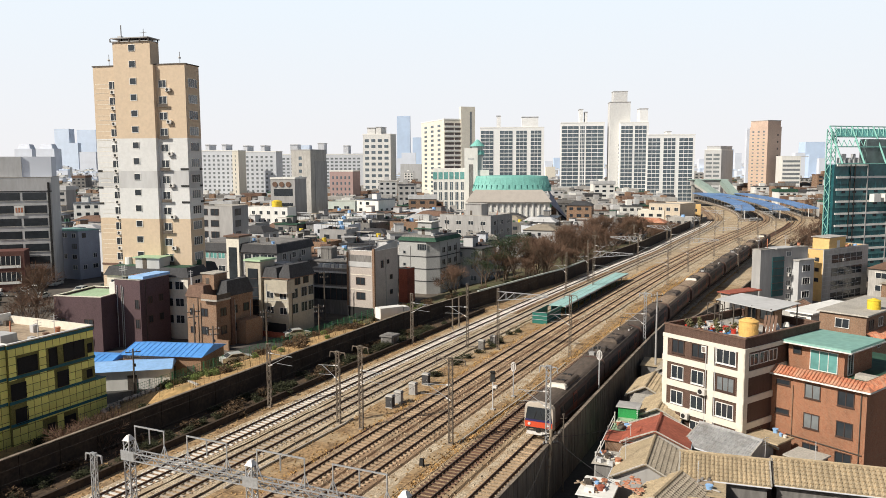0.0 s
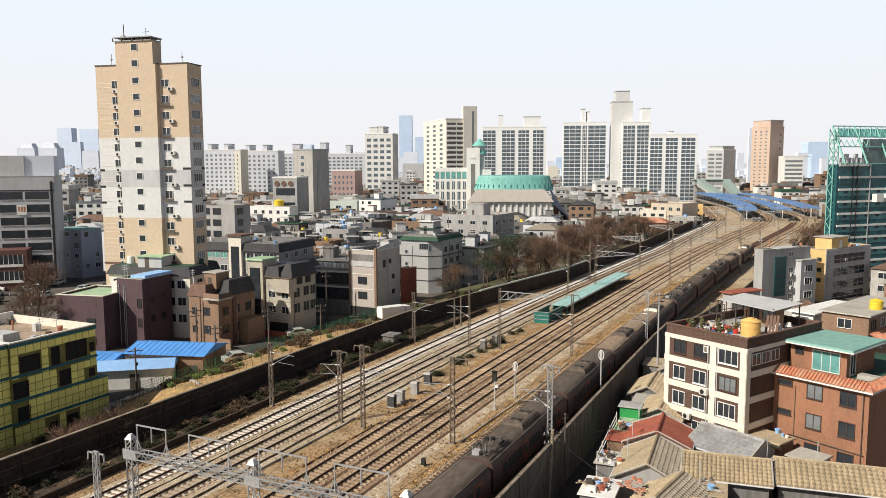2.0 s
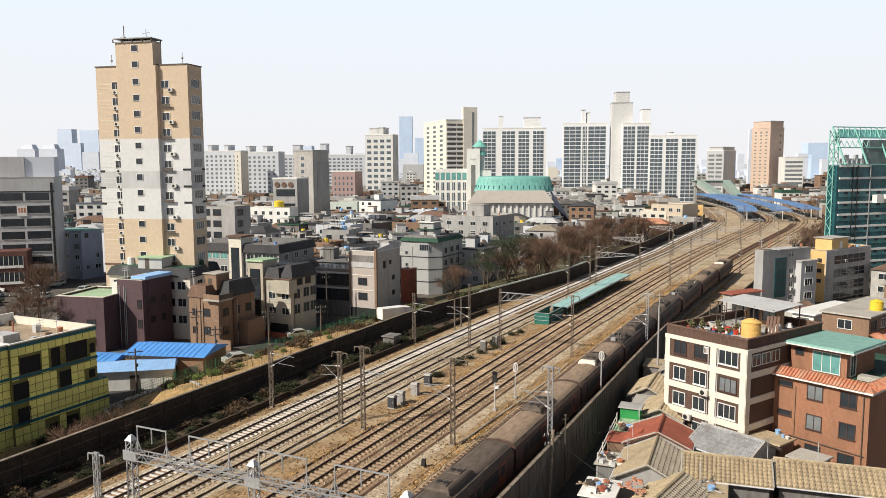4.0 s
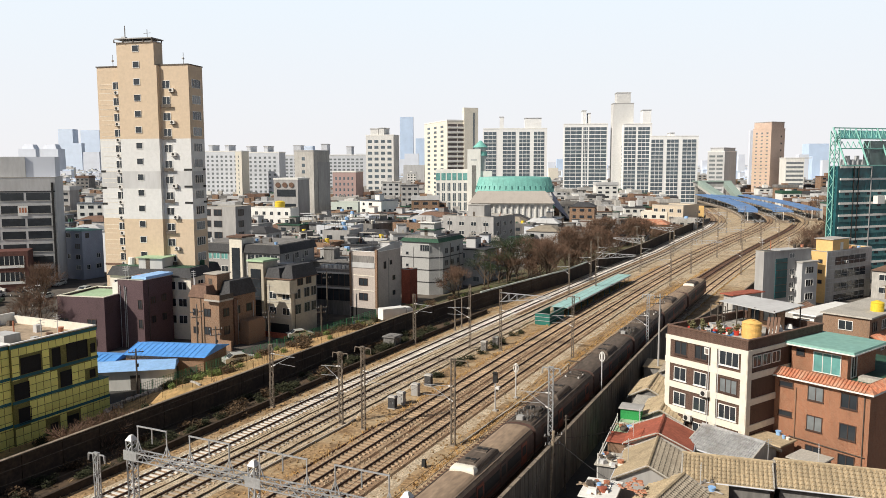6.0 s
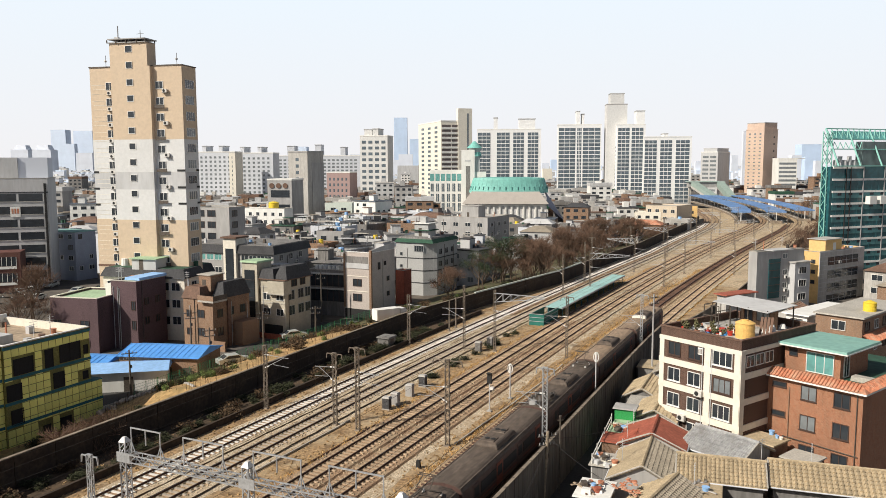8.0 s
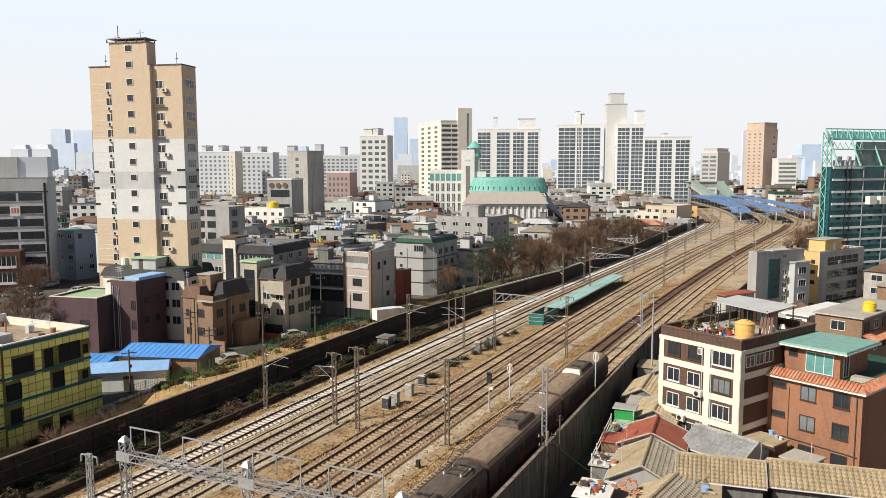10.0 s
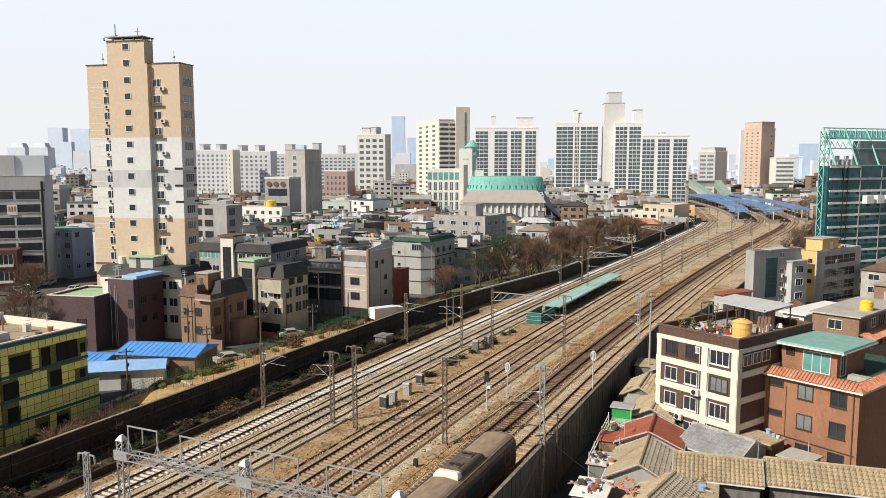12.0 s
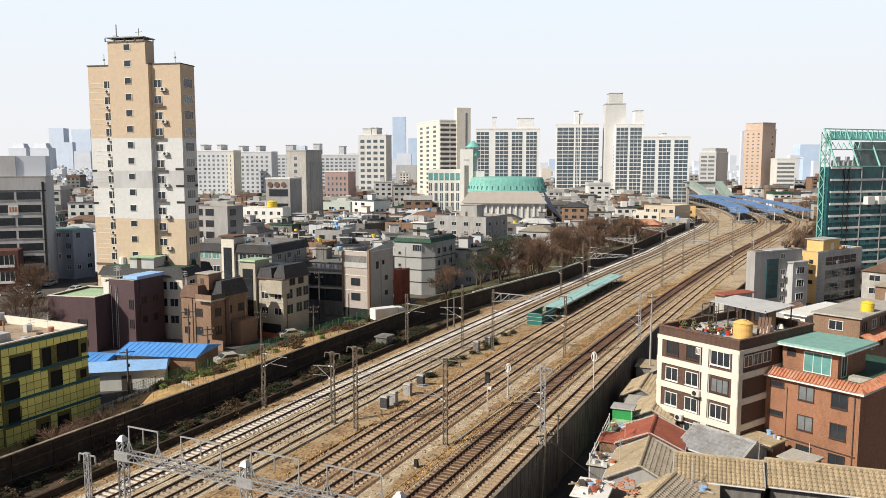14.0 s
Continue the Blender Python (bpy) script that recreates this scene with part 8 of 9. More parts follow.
# ---- the close-built low houses that fill the plain ----
def city_house(x, y, yaw, w, d, h, wall, roofm, kind, rnd):
    root = thing("city_house", "small %s house in the crowded low town" % rnd.choice(("flat-roofed", "rendered", "brick", "pitched-roof")), "house", pose(x, y, GZ, 0, 0, yaw), "low town houses")
    size = (w, d)
    part("wall", Geo().box(0, w, 0, d, -0.5, h), wall, root)
    if kind == 0:
        part("roof", Geo().box(-0.3, w + 0.3, -0.3, d + 0.3, h, h + 0.3, top=0.03), roofm, root)
        q = rnd.uniform(0.1, 0.5)
        part("stair_head", Geo().box(w * q, w * q + 2.6, d * 0.3, d * 0.3 + 2.8, h + 0.3, h + 2.6), wall, root)
        part("stair_head_roof", Geo().box(w * q - 0.2, w * q + 2.8, d * 0.3 - 0.2, d * 0.3 + 3.0, h + 2.6, h + 2.75), roofm, root)
    elif kind == 1:
        part("roof", Geo().box(-0.4, w + 0.4, -0.4, d + 0.4, h, h + 1.7, top=min(w, d) * 0.36), roofm, root)
    else:
        g = Geo()
        for a in ((0, w, 0, 0.2), (0, w, d - 0.2, d), (0, 0.2, 0.2, d - 0.2), (w - 0.2, w, 0.2, d - 0.2)):
            g.box(*a, h, h + 0.8)
        part("parapet", g, wall, root)
        part("roof", Geo().box(0.2, w - 0.2, 0.2, d - 0.2, h, h + 0.1), roofm, root)
        part("water_tank", Geo().bar((w * 0.6, d * 0.5, h + 0.1), (w * 0.6, d * 0.5, h + 1.6), 0.8, 0, 0.7, n=8), rnd.choice((M_LGREY, M_BLUEPALE, M_TANKYY, M_WHITE)), root)
    # tanks, sheds, chimneys and junk standing on the roof
    rc = random.Random(int(x * 31 + y * 17))
    if kind != 1 and y < 300:
        g = Geo()
        for k in range(rc.randint(5, 9)):
            u, v, s = rc.uniform(0.6, w - 1.4), rc.uniform(0.6, d - 1.4), rc.uniform(0.25, 0.9)
            g.box(u, u + s, v, v + s * rc.uniform(0.6, 1.6), h + 0.1, h + 0.3 + rc.uniform(0.3, 1.3), rc.randrange(5), top=0.03)
        for k in range(3):
            u, v = rc.uniform(0.6, w - 0.6), rc.uniform(0.6, d - 0.6)
            g.bar((u, v, h + 0.1), (u, v, h + rc.uniform(1.5, 3.2)), 0.05, 2)
        if rc.random() < 0.5:
            g.box(0.4, w * 0.5, 0.4, d * 0.4, h + 2.1, h + 2.2, rc.choice((0, 3, 4)))
            for u, v in ((0.5, 0.5), (w * 0.48, 0.5), (0.5, d * 0.38), (w * 0.48, d * 0.38)):
                g.bar((u, v, h + 0.1), (u, v, h + 2.1), 0.06, 2)
        part("roof_clutter", g, (M_LGREY, M_BROWNROOF, M_DGREY, M_COPING, M_GREENROOF), root, kind="stuff")
    if y < 205:
        fr, gl = rnd.choice((M_FRAMEW, M_FRAMEB, M_FRAMEW)), rnd.choice((M_GLASS, M_GLASS, M_GLASSPALE))
        n = int(h / 2.8)
        ww = rnd.choice((1.2, 1.6, 2.2)) if y < 250 else 2.0
        for k in range(n):
            for u in spread(max(1, int(w / 3.6)), 0.3, w - 0.3):
                if rnd.random() < 0.85:
                    put_window(root, size, "F", u, h - 2.0 - 2.8 * k, ww, 1.2, fr, gl, 1)
            for u in spread(max(1, int(d / 4.5)), 0.3, d - 0.3):
                if rnd.random() < 0.7:
                    put_window(root, size, "R", u, h - 2.0 - 2.8 * k, ww, 1.2, fr, gl, 1)
    else:
        g = Geo()
        n = max(1, int(w / 3.2))
        for k in range(int(h / 2.8)):
            z = h - 2.0 - 2.8 * k
            for u in spread(n, 0.3, w - 0.3):
                if rnd.random() < 0.85:
                    q = rnd.uniform(0.5, 1.0)
                    g.box(u - q, u + q, -0.06, 0.02, z, z + 1.2)
            for u in spread(max(1, int(d / 3.6)), 0.3, d - 0.3):
                if rnd.random() < 0.7:
                    g.box(w - 0.02, w + 0.06, u - 0.7, u + 0.7, z, z + 1.2)
        if g.v:
            part("window_row", g, M_GLASS, root, kind="stuff")


def blocked(x, y, r):
    """True where a named building, the railway or the view of the lane keeps the ground free."""
    for p in TAKEN:
        if (x - p[0]) ** 2 + (y - p[1]) ** 2 < (r + p[2]) ** 2:
            return True
    s = min(range(0, len(LINE), 6), key=lambda i: (LINE[i].x - x) ** 2 + (LINE[i].y - y) ** 2)
    d = Vector((x, y)) - LINE[s]
    t = (LINE[min(s + 3, len(LINE) - 1)] - LINE[max(s - 3, 0)]).normalized()
    n = d.x * t.y - d.y * t.x
    return -40 - r < n < 26 + r if y > 190 else -48 - r < n < 30 + r


TAKEN = []
for P, k in ((PLOT_tower, 0.55), (PLOT_purple, 1.1), (PLOT_purple_low, 1.1), (PLOT_yellow, 1.4), (PLOT_brick, 1), (PLOT_beige, 1), (PLOT_greyrail, 1), (PLOT_banded, 0.9), (PLOT_longroof, 0.6), (PLOT_villa, 0.6), (PLOT_office, 0.8), (PLOT_bluehall, 0.9), (PLOT_greycube, 0.7), (PLOT_midgrey, 1), (PLOT_concrete, 0.8), (PLOT_lowwhite, 0.7), (PLOT_minthouse, 0.8), (PLOT_ytank, 0.8), (PLOT_beigeflat, 0.8), (PLOT_glass, 0.6), (PLOT_ochre, 0.8), (PLOT_greymod, 0.8), (PLOT_churchwing, 0.7)):
    a = radians(P[2])
    cx, cy = P[3] / 2, P[4] / 2
    TAKEN.append((P[0] + cx * math.cos(a) - cy * math.sin(a), P[1] + cx * math.sin(a) + cy * math.cos(a), max(P[3], P[4]) * k))
TAKEN += [(34, 405, 34), (40, 372, 26), (-45, 108, 14), (-15, 133, 14), (-38, 118, 16)]
rnd = random.Random(12)
WALLS = (M_LGREY, M_MGREY, M_MGREY, M_WHITE, M_BROWNBRICK, M_LGREY, M_CONC, M_MGREY, M_CONCDK, M_CONCDK, M_MGREY, M_LGREY, M_PALEBLUE)
ROOFS = (M_MGREY, M_CONCDK, M_DGREY, M_GREENROOF, M_BROWNROOF, M_CONCDK, M_MGREY, M_TILEGREY, M_DGREY, M_DGREY, M_SLATE, M_BROWNROOF, M_LGREY)
y = 150.0
while y < 350:
    step = 9.3 + y * 0.008
    x = -y * 0.60
    while x < y * 0.62:
        px, py = x + rnd.uniform(-2, 2), y + rnd.uniform(-3, 3)
        w, d = rnd.uniform(7, 11) * (1 + y / 1400), rnd.uniform(7, 11)
        if not blocked(px + w / 2, py + d / 2, 5.0) and rnd.random() < 0.9:
            h = rnd.choice((4.2, 6.2, 6.5, 8.8, 9.0, 9.4)) if y > 190 else rnd.choice((5.5, 6.5, 8.0))
            if px > 0 and y < 330:
                h = min(h, 6.4)
            if rnd.random() < 0.04 and y > 280:
                h += 5
            city_house(px, py, rnd.choice((-27, -22, -18, -33, 8)) + rnd.uniform(-4, 4), w, d, h, rnd.choice(WALLS), rnd.choice(ROOFS), rnd.choice((0, 0, 1, 2, 2)), rnd)
        x += step * rnd.uniform(0.95, 1.25)
    y += step
rb = random.Random(5)
for px, py, yaw, w, d, h, wm, rm, kd in ((73, 312, -24, 13, 9, 5.6, M_BROWNBRICK, M_TILERED, 1), (90, 322, -24, 10, 9, 6.2, M_CONC, M_CONCDK, 2), (62, 296, -24, 10, 8, 5.2, M_LGREY, M_DGREY, 0), (58, 270, -26, 9, 8, 5.0, M_CONC, M_BROWNROOF, 1), (82, 338, -20, 11, 9, 8.2, M_CREAM, M_CONC, 2), (101, 352, -18, 12, 10, 9.4, M_OCHRE, M_CONC, 2), (48, 262, -26, 9, 8, 5.4, M_MGREY, M_DGREY, 0), (93, 172, -50, 10, 9, 6.2, M_CONC, M_BROWNROOF, 1), (86, 154, -50, 9, 9, 5.6, M_BROWNBRICK, M_TILEGREY, 1), (107, 188, -55, 11, 9, 6.6, M_MGREY, M_DGREY, 0), (80, 140, -50, 9, 8, 5.8, M_CONC, M_BROWNROOF, 2), (104, 166, -50, 10, 9, 5.4, M_LGREY, M_TILEGREY, 1), (96, 148, -50, 9, 9, 5.0, M_CONC, M_BROWNROOF, 1), (88, 132, -50, 9, 9, 5.0, M_MGREY, M_TILERED, 1)):
    city_house(px, py, yaw, w, d, h, wm, rm, kd, rb)
# a yard of parked cars keeps the ground open before the office
for ob in [o for o in bpy.data.objects if o.name.startswith("city_house") and (o.location.x + 92) ** 2 + (o.location.y - 170) ** 2 < 26 ** 2]:
    for o in (*ob.children_recursive, ob):
        bpy.data.objects.remove(o)
# beyond that, roofs too far off to count, the farthest coloured pale for haze
far_g = Geo()
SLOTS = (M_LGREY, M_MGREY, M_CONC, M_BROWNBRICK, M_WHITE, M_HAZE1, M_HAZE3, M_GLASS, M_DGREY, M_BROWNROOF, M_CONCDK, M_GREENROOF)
while y < 4300:
    step = 9.5 + (y - 350) * 0.026
    x = -y * 0.62
    while x < y * 0.62:
        w, d = rnd.uniform(7, 12) * (1 + y / 2500), rnd.uniform(7, 12)
        h = rnd.choice((4.5, 6, 6.5, 8, 9, 9.5)) if y < 1200 else rnd.choice((6, 8, 10, 12, 14))
        if rnd.random() < 0.04:
            h *= 2.0
        px, py = x + rnd.uniform(-3, 3), y + rnd.uniform(-5, 5)
        x += step * rnd.uniform(0.9, 1.4)
        if y < 760 and blocked(px + w / 2, py + d / 2, 6):
            continue
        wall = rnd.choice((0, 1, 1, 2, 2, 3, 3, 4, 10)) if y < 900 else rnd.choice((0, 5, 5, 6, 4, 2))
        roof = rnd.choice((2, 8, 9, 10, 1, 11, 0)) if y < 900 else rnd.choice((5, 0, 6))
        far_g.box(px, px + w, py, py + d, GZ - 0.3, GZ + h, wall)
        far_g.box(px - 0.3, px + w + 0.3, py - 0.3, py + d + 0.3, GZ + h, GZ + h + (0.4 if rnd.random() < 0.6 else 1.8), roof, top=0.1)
        far_g.box(px + w * 0.3, px + w * 0.55, py + 2, py + 5, GZ + h + 0.4, GZ + h + 2.8, wall)
        if y < 900:
            for k in range(int(h / 2.8)):
                for q in range(3):
                    u = px + w * (q + 0.25) / 3
                    far_g.box(u, u + w * 0.17, py - 0.08, py, GZ + h - 2.1 - 2.8 * k, GZ + h - 0.9 - 2.8 * k, 7)
    y += step
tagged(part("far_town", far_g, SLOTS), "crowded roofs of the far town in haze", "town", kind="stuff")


# ---- lane, garden, vehicles and fences beyond the wall ----
r_, s_, h_ = shell("shop_house", "dark glazed two-storey shop with pale slab edges", PLOT_darkshop, M_CONCDK, roof=M_CONC, parapet=0.4)
for z in (h_ - 3.2, h_ - 6.2):
    part("glass_front", Geo().box(0.3, s_[0] - 0.3, -0.08, 0.0, z, z + 2.3), M_GLASS, r_)
    part("slab_edge", Geo().box(-0.2, s_[0] + 0.2, -0.35, 0.0, z + 2.35, z + 2.65), M_LGREY, r_)
    for k in range(1, 6):
        part("mullion", Geo().box(s_[0] * k / 6 - 0.05, s_[0] * k / 6 + 0.05, -0.14, -0.06, z, z + 2.3), M_FRAMEB, r_)
for k in range(7):
    part("roof_unit", Geo().box(0.6 + 0.95 * k, 1.3 + 0.95 * k, 1.0, 2.0, h_ - 0.35, h_ + 0.7), M_WHITE if k % 2 else M_LGREY, r_)
r_, s_, h_ = shell("brick_house", "small dark red brick house", PLOT_redcube, M_REDROOF, roof=M_CONC, parapet=0.5)


def wheel_set(root, w, l, r, axles):
    for y in axles:
        for x in (-w / 2 + 0.1, w / 2 - 0.1):
            wh = part("wheel", Geo().bar((x - 0.1, y, r), (x + 0.1, y, r), r, n=14), M_BLACK, root)
            part("rim", Geo().bar((x - 0.11, y, r), (x + 0.11, y, r), r * 0.55, n=10), M_LGREY, wh)


def sedan(m, paint, label):
    c = thing("parked_car", label, "car", m, "parked cars")
    prof = ((-2.25, 0.35), (2.2, 0.35), (2.28, 0.75), (1.3, 0.95), (0.6, 1.42), (-1.0, 1.45), (-1.75, 1.02), (-2.28, 0.95))
    n = len(prof)
    v = [(-0.86, y, z) for y, z in prof] + [(0.86, y, z) for y, z in prof]
    f = [(i, (i + 1) % n, n + (i + 1) % n, n + i) for i in range(n)] + [tuple(range(n))[::-1], tuple(range(n, 2 * n))]
    part("body", Geo().add(v, f), paint, c)
    for x in (-0.87, 0.87):
        part("side_window", Geo().add([(x, 0.95, 0.98), (x, 0.5, 1.36), (x, -0.95, 1.38), (x, -1.5, 1.02)], [(0, 1, 2, 3)]), M_GLASS, c)
    part("windscreen", Geo().add([(-0.75, 1.26, 1.0), (0.75, 1.26, 1.0), (0.72, 0.68, 1.41), (-0.72, 0.68, 1.41)], [(0, 1, 2, 3)]), M_GLASS, c)
    part("rear_window", Geo().add([(-0.72, -1.08, 1.44), (0.72, -1.08, 1.44), (0.75, -1.72, 1.07), (-0.75, -1.72, 1.07)], [(0, 1, 2, 3)]), M_GLASS, c)
    for x in (-0.6, 0.6):
        part("headlight", Geo().box(x - 0.18, x + 0.18, 2.2, 2.3, 0.6, 0.76), M_TRAINWHITE, c)
    wheel_set(c, 1.8, 4.4, 0.32, (-1.4, 1.4))


def box_truck(m, label):
    c = thing("box_truck", label, "truck", m, "parked trucks")
    part("cargo_box", Geo().box(-0.95, 0.95, -2.7, 1.6, 0.8, 2.6), M_WHITE, c)
    part("cab", Geo().add([(-1.0, 1.75, 0.6), (1.0, 1.75, 0.6), (1.0, 3.4, 0.6), (-1.0, 3.4, 0.6), (-0.95, 1.75, 2.5), (0.95, 1.75, 2.5), (0.9, 2.7, 2.45), (-0.9, 2.7, 2.45), (-1.0, 3.35, 1.4), (1.0, 3.35, 1.4)], [(0, 3, 2, 1), (0, 1, 5, 4), (4, 5, 6, 7), (7, 6, 9, 8), (8, 9, 2, 3), (1, 2, 9, 6, 5), (0, 4, 7, 8, 3)]), M_WHITE, c)
    part("windscreen", Geo().add([(-0.85, 3.37, 1.5), (0.85, 3.37, 1.5), (0.8, 2.78, 2.38), (-0.8, 2.78, 2.38)], [(0, 1, 2, 3)]), M_GLASS, c)
    part("chassis", Geo().box(-0.5, 0.5, -2.6, 3.2, 0.45, 0.8), M_BLACK, c)
    wheel_set(c, 1.9, 6, 0.36, (-1.7, 2.4))


def lane_pose(s, n, turn=0.0, dz=0.0):
    p = on_line(s, n)
    return pose(p.x, p.y, (garden_z(n, s) if n > -41 else GZ + 0.03) + dz, 0, 0, heading(s) + turn)


box_truck(lane_pose(42.4, -27.0, -32, 0.0), "white box truck parked by the railway wall")
box_truck(pose(-29.5, 155.0, GZ + 0.03, 0, 0, -30), "white box truck parked before a dark shop")
M_SILVER = mat("silver car paint", (0.62, 0.64, 0.60), 0.35, 0.3, vary=0.05)
M_DKGREEN = mat("dark green car paint", (0.05, 0.07, 0.05), 0.35, 0.2, vary=0.05)
sedan(lane_pose(14.8, -36.4, -30), M_SILVER, "white sedan car parked on the lane")
sedan(pose(-19.6, 138.6, GZ + 0.03, 0, 0, -60), M_DKGREEN, "dark green car parked under a house")
sedan(pose(-16.6, 140.0, GZ + 0.03, 0, 0, -20), M_DKGREEN, "dark car parked beside a house")
sedan(pose(-26.0, 132.5, GZ + 0.03, 0, 0, -60), M_SILVER, "pale car parked before a garden wall")
sedan(pose(-72.0, 160.0, GZ + 0.03, 0, 0, 30), M_SILVER, "pale car parked among houses")
rnd = random.Random(21)
for i in range(30):
    p = (-104 + rnd.uniform(-8, 30), 176 + rnd.uniform(-14, 14))
    sedan(pose(p[0], p[1], GZ + 0.03, 0, 0, rnd.uniform(0, 180)), rnd.choice((M_SILVER, M_WHITE, M_DKGREEN, M_STEELDK)), "small car parked in the yard")

# green mesh fence along the lane
fence = thing("mesh_fence", "green wire mesh fence on posts beside the garden", "fence", None)
prev = None
for i in range(30):
    s = -2 + i * 1.9
    q = on_line(s, -37.5, garden_z(-37.5, s))
    part("post", Geo().bar(q, q + Vector((0, 0, 1.7)), 0.045), M_NET, fence)
    if prev is not None:
        g = Geo()
        for k in range(5):
            z = 0.2 + 0.35 * k
            g.bar(prev + Vector((0, 0, z)), q + Vector((0, 0, z)), 0.016)
        for k in range(6):
            a = prev.lerp(q, (k + 0.5) / 6)
            g.bar(a + Vector((0, 0, 0.1)), a + Vector((0, 0, 1.65)), 0.014)
        part("mesh_panel", g, M_NET, fence)
    prev = q
# pale concrete edging between the garden beds
g = Geo()
for i in range(9):
    s, n, e, q = 4.0 - 0.8 * i, -38.0 + 1.25 * i, 4.0 - 0.8 * (i + 1), -38.0 + 1.25 * (i + 1)
    g.bar(on_line(s, n, garden_z(n, s) + 0.1), on_line(e, q, garden_z(q, e) + 0.1), 0.16, n=4)
tagged(part("garden_edging", g, M_CONC), "pale concrete edging between garden beds", "edging")
# dry stalks and sticks in the garden beds
g = Geo()
for i in range(900):
    s, n = rnd.uniform(-20, 56), rnd.uniform(-37, -25)
    p = on_line(s, n, garden_z(n, s))
    g.bar(p, p + Vector((rnd.uniform(-0.1, 0.1), rnd.uniform(-0.1, 0.1), rnd.uniform(0.4, 1.3))), 0.022, 0, 0.012, n=3)
tagged(part("dry_stalks", g, M_BRUSH), "dry stalks standing in sandy garden beds", "plants", kind="stuff")
# rubble heap
g = Geo()
for i in range(420):
    s, n = rnd.gauss(-2.0, 3.0), rnd.uniform(-40.5, -35.5)
    p = on_line(s, n, garden_z(n, s) + 0.05)
    r = rnd.uniform(0.12, 0.32)
    g.bar(p, p + Vector((r * rnd.uniform(-1, 1), r, r * 0.6)), r, 0, r * 0.6, n=5)
tagged(part("rubble", g, mat("pale broken masonry", (0.55, 0.46, 0.37), 0.9, vary=0.2, island=0.3)), "pale broken masonry heaped on the sand", "rubble", kind="stuff")
for x, y, h in ((-38.5, 116.5, 8.0), (-34.0, 111.0, 6.5), (-21.5, 128.0, 6.5), (-28.0, 118.5, 7.5), (-23.5, 147.0, 9.5), (-41.0, 99.5, 6.0)):
    utility_pole(x, y, h, "slim street pole with crossarm beside the lane")
c = thing("stone_hut", "small concrete hut beside the railway wall", "hut", rail_pose(29.5, -20.0))
part("wall", Geo().box(-0.9, 0.9, -1.1, 1.1, -0.1, 1.7), M_CONCDK, c)
part("roof", Geo().box(-1.1, 1.1, -1.3, 1.3, 1.7, 1.88, top=0.1), M_CONCDK, c)
part("door", Geo().box(0.9, 0.96, -0.4, 0.4, 0, 1.5), M_STEELDK, c)


# ---- plants ----
def leaf_cloud(g, c, rad, n, size, rnd, m=0):
    """Small three-cornered leaves or needle tufts scattered in a clump."""
    for i in range(n):
        while True:
            d = Vector((rnd.uniform(-1, 1), rnd.uniform(-1, 1), rnd.uniform(-1, 1)))
            if d.length < 1:
                break
        p = Vector(c) + Vector((d.x * rad[0], d.y * rad[1], d.z * rad[2]))
        a = Vector((rnd.uniform(-1, 1), rnd.uniform(-1, 1), rnd.uniform(-0.6, 0.6))) * size
        b = Vector((rnd.uniform(-1, 1), rnd.uniform(-1, 1), rnd.uniform(-0.6, 0.6))) * size
        g.add([p, p + a, p + b], [(0, 1, 2)], m)


def branch(g, a, d, length, r, depth, rnd, tips):
    b = a + d * length
    g.bar(a, b, r, 0, r * 0.6, n=5 if depth > 1 else 3)
    if depth == 0:
        tips.append((b, d))
        return
    for i in range(rnd.choice((3, 4))):
        e = (d + Vector((rnd.uniform(-0.8, 0.8), rnd.uniform(-0.8, 0.8), rnd.uniform(-0.15, 0.6)))).normalized()
        branch(g, a.lerp(b, rnd.uniform(0.55, 1.0)), e, length * rnd.uniform(0.6, 0.8), r * 0.55, depth - 1, rnd, tips)


def bare_tree(seed, h):
    """A leafless tree: tapered trunk, limbs and a crown of fine twigs."""
    rnd = random.Random(seed)
    root = thing("bare_tree", "leafless grey-brown street tree behind the railway wall", "tree", pose(0, 0, -60), "bare trees")
    g, tips = Geo(), []
    branch(g, Vector((0, 0, -0.3)), Vector((rnd.uniform(-0.05, 0.05), rnd.uniform(-0.05, 0.05), 1)), h * 0.33, h * 0.018, 4, rnd, tips)
    part("trunk", g, M_TRUNK, root)
    g = Geo()
    for p, d in tips:
        for k in range(5):
            e = (d + Vector((rnd.uniform(-0.9, 0.9), rnd.uniform(-0.9, 0.9), rnd.uniform(-0.3, 0.9)))).normalized()
            g.bar(p, p + e * h * 0.09, 0.022, 0, 0.01, n=3)
    part("crown", g, M_TWIG, root)
    return root


def pine_tree(seed, h):
    rnd = random.Random(seed)
    root = thing("pine_tree", "dark green pine with a broken flat crown", "tree", pose(0, 0, -60), "pines")
    g, tips = Geo(), []
    branch(g, Vector((0, 0, -0.3)), Vector((0.05, 0, 1)), h * 0.5, h * 0.02, 2, rnd, tips)
    part("trunk", g, M_TRUNK, root)
    g = Geo()
    for p, d in tips:
        leaf_cloud(g, p, (h * 0.12, h * 0.12, h * 0.06), 150, 0.22, rnd)
    part("crown", g, M_PINE, root)
    return root


def bush(seed, r, material, label):
    rnd = random.Random(seed)
    root = thing("bush", label, "bush", pose(0, 0, -60), "bushes")
    g = Geo()
    for i in range(5):
        c = (rnd.uniform(-r, r) * 0.6, rnd.uniform(-r, r) * 0.6, r * rnd.uniform(0.25, 0.7))
        leaf_cloud(g, c, (r * 0.55, r * 0.55, r * 0.45), 110, r * 0.2, rnd)
        g.bar((0, 0, -0.2), c, 0.03)
    part("leaves", g, material, root)
    return root


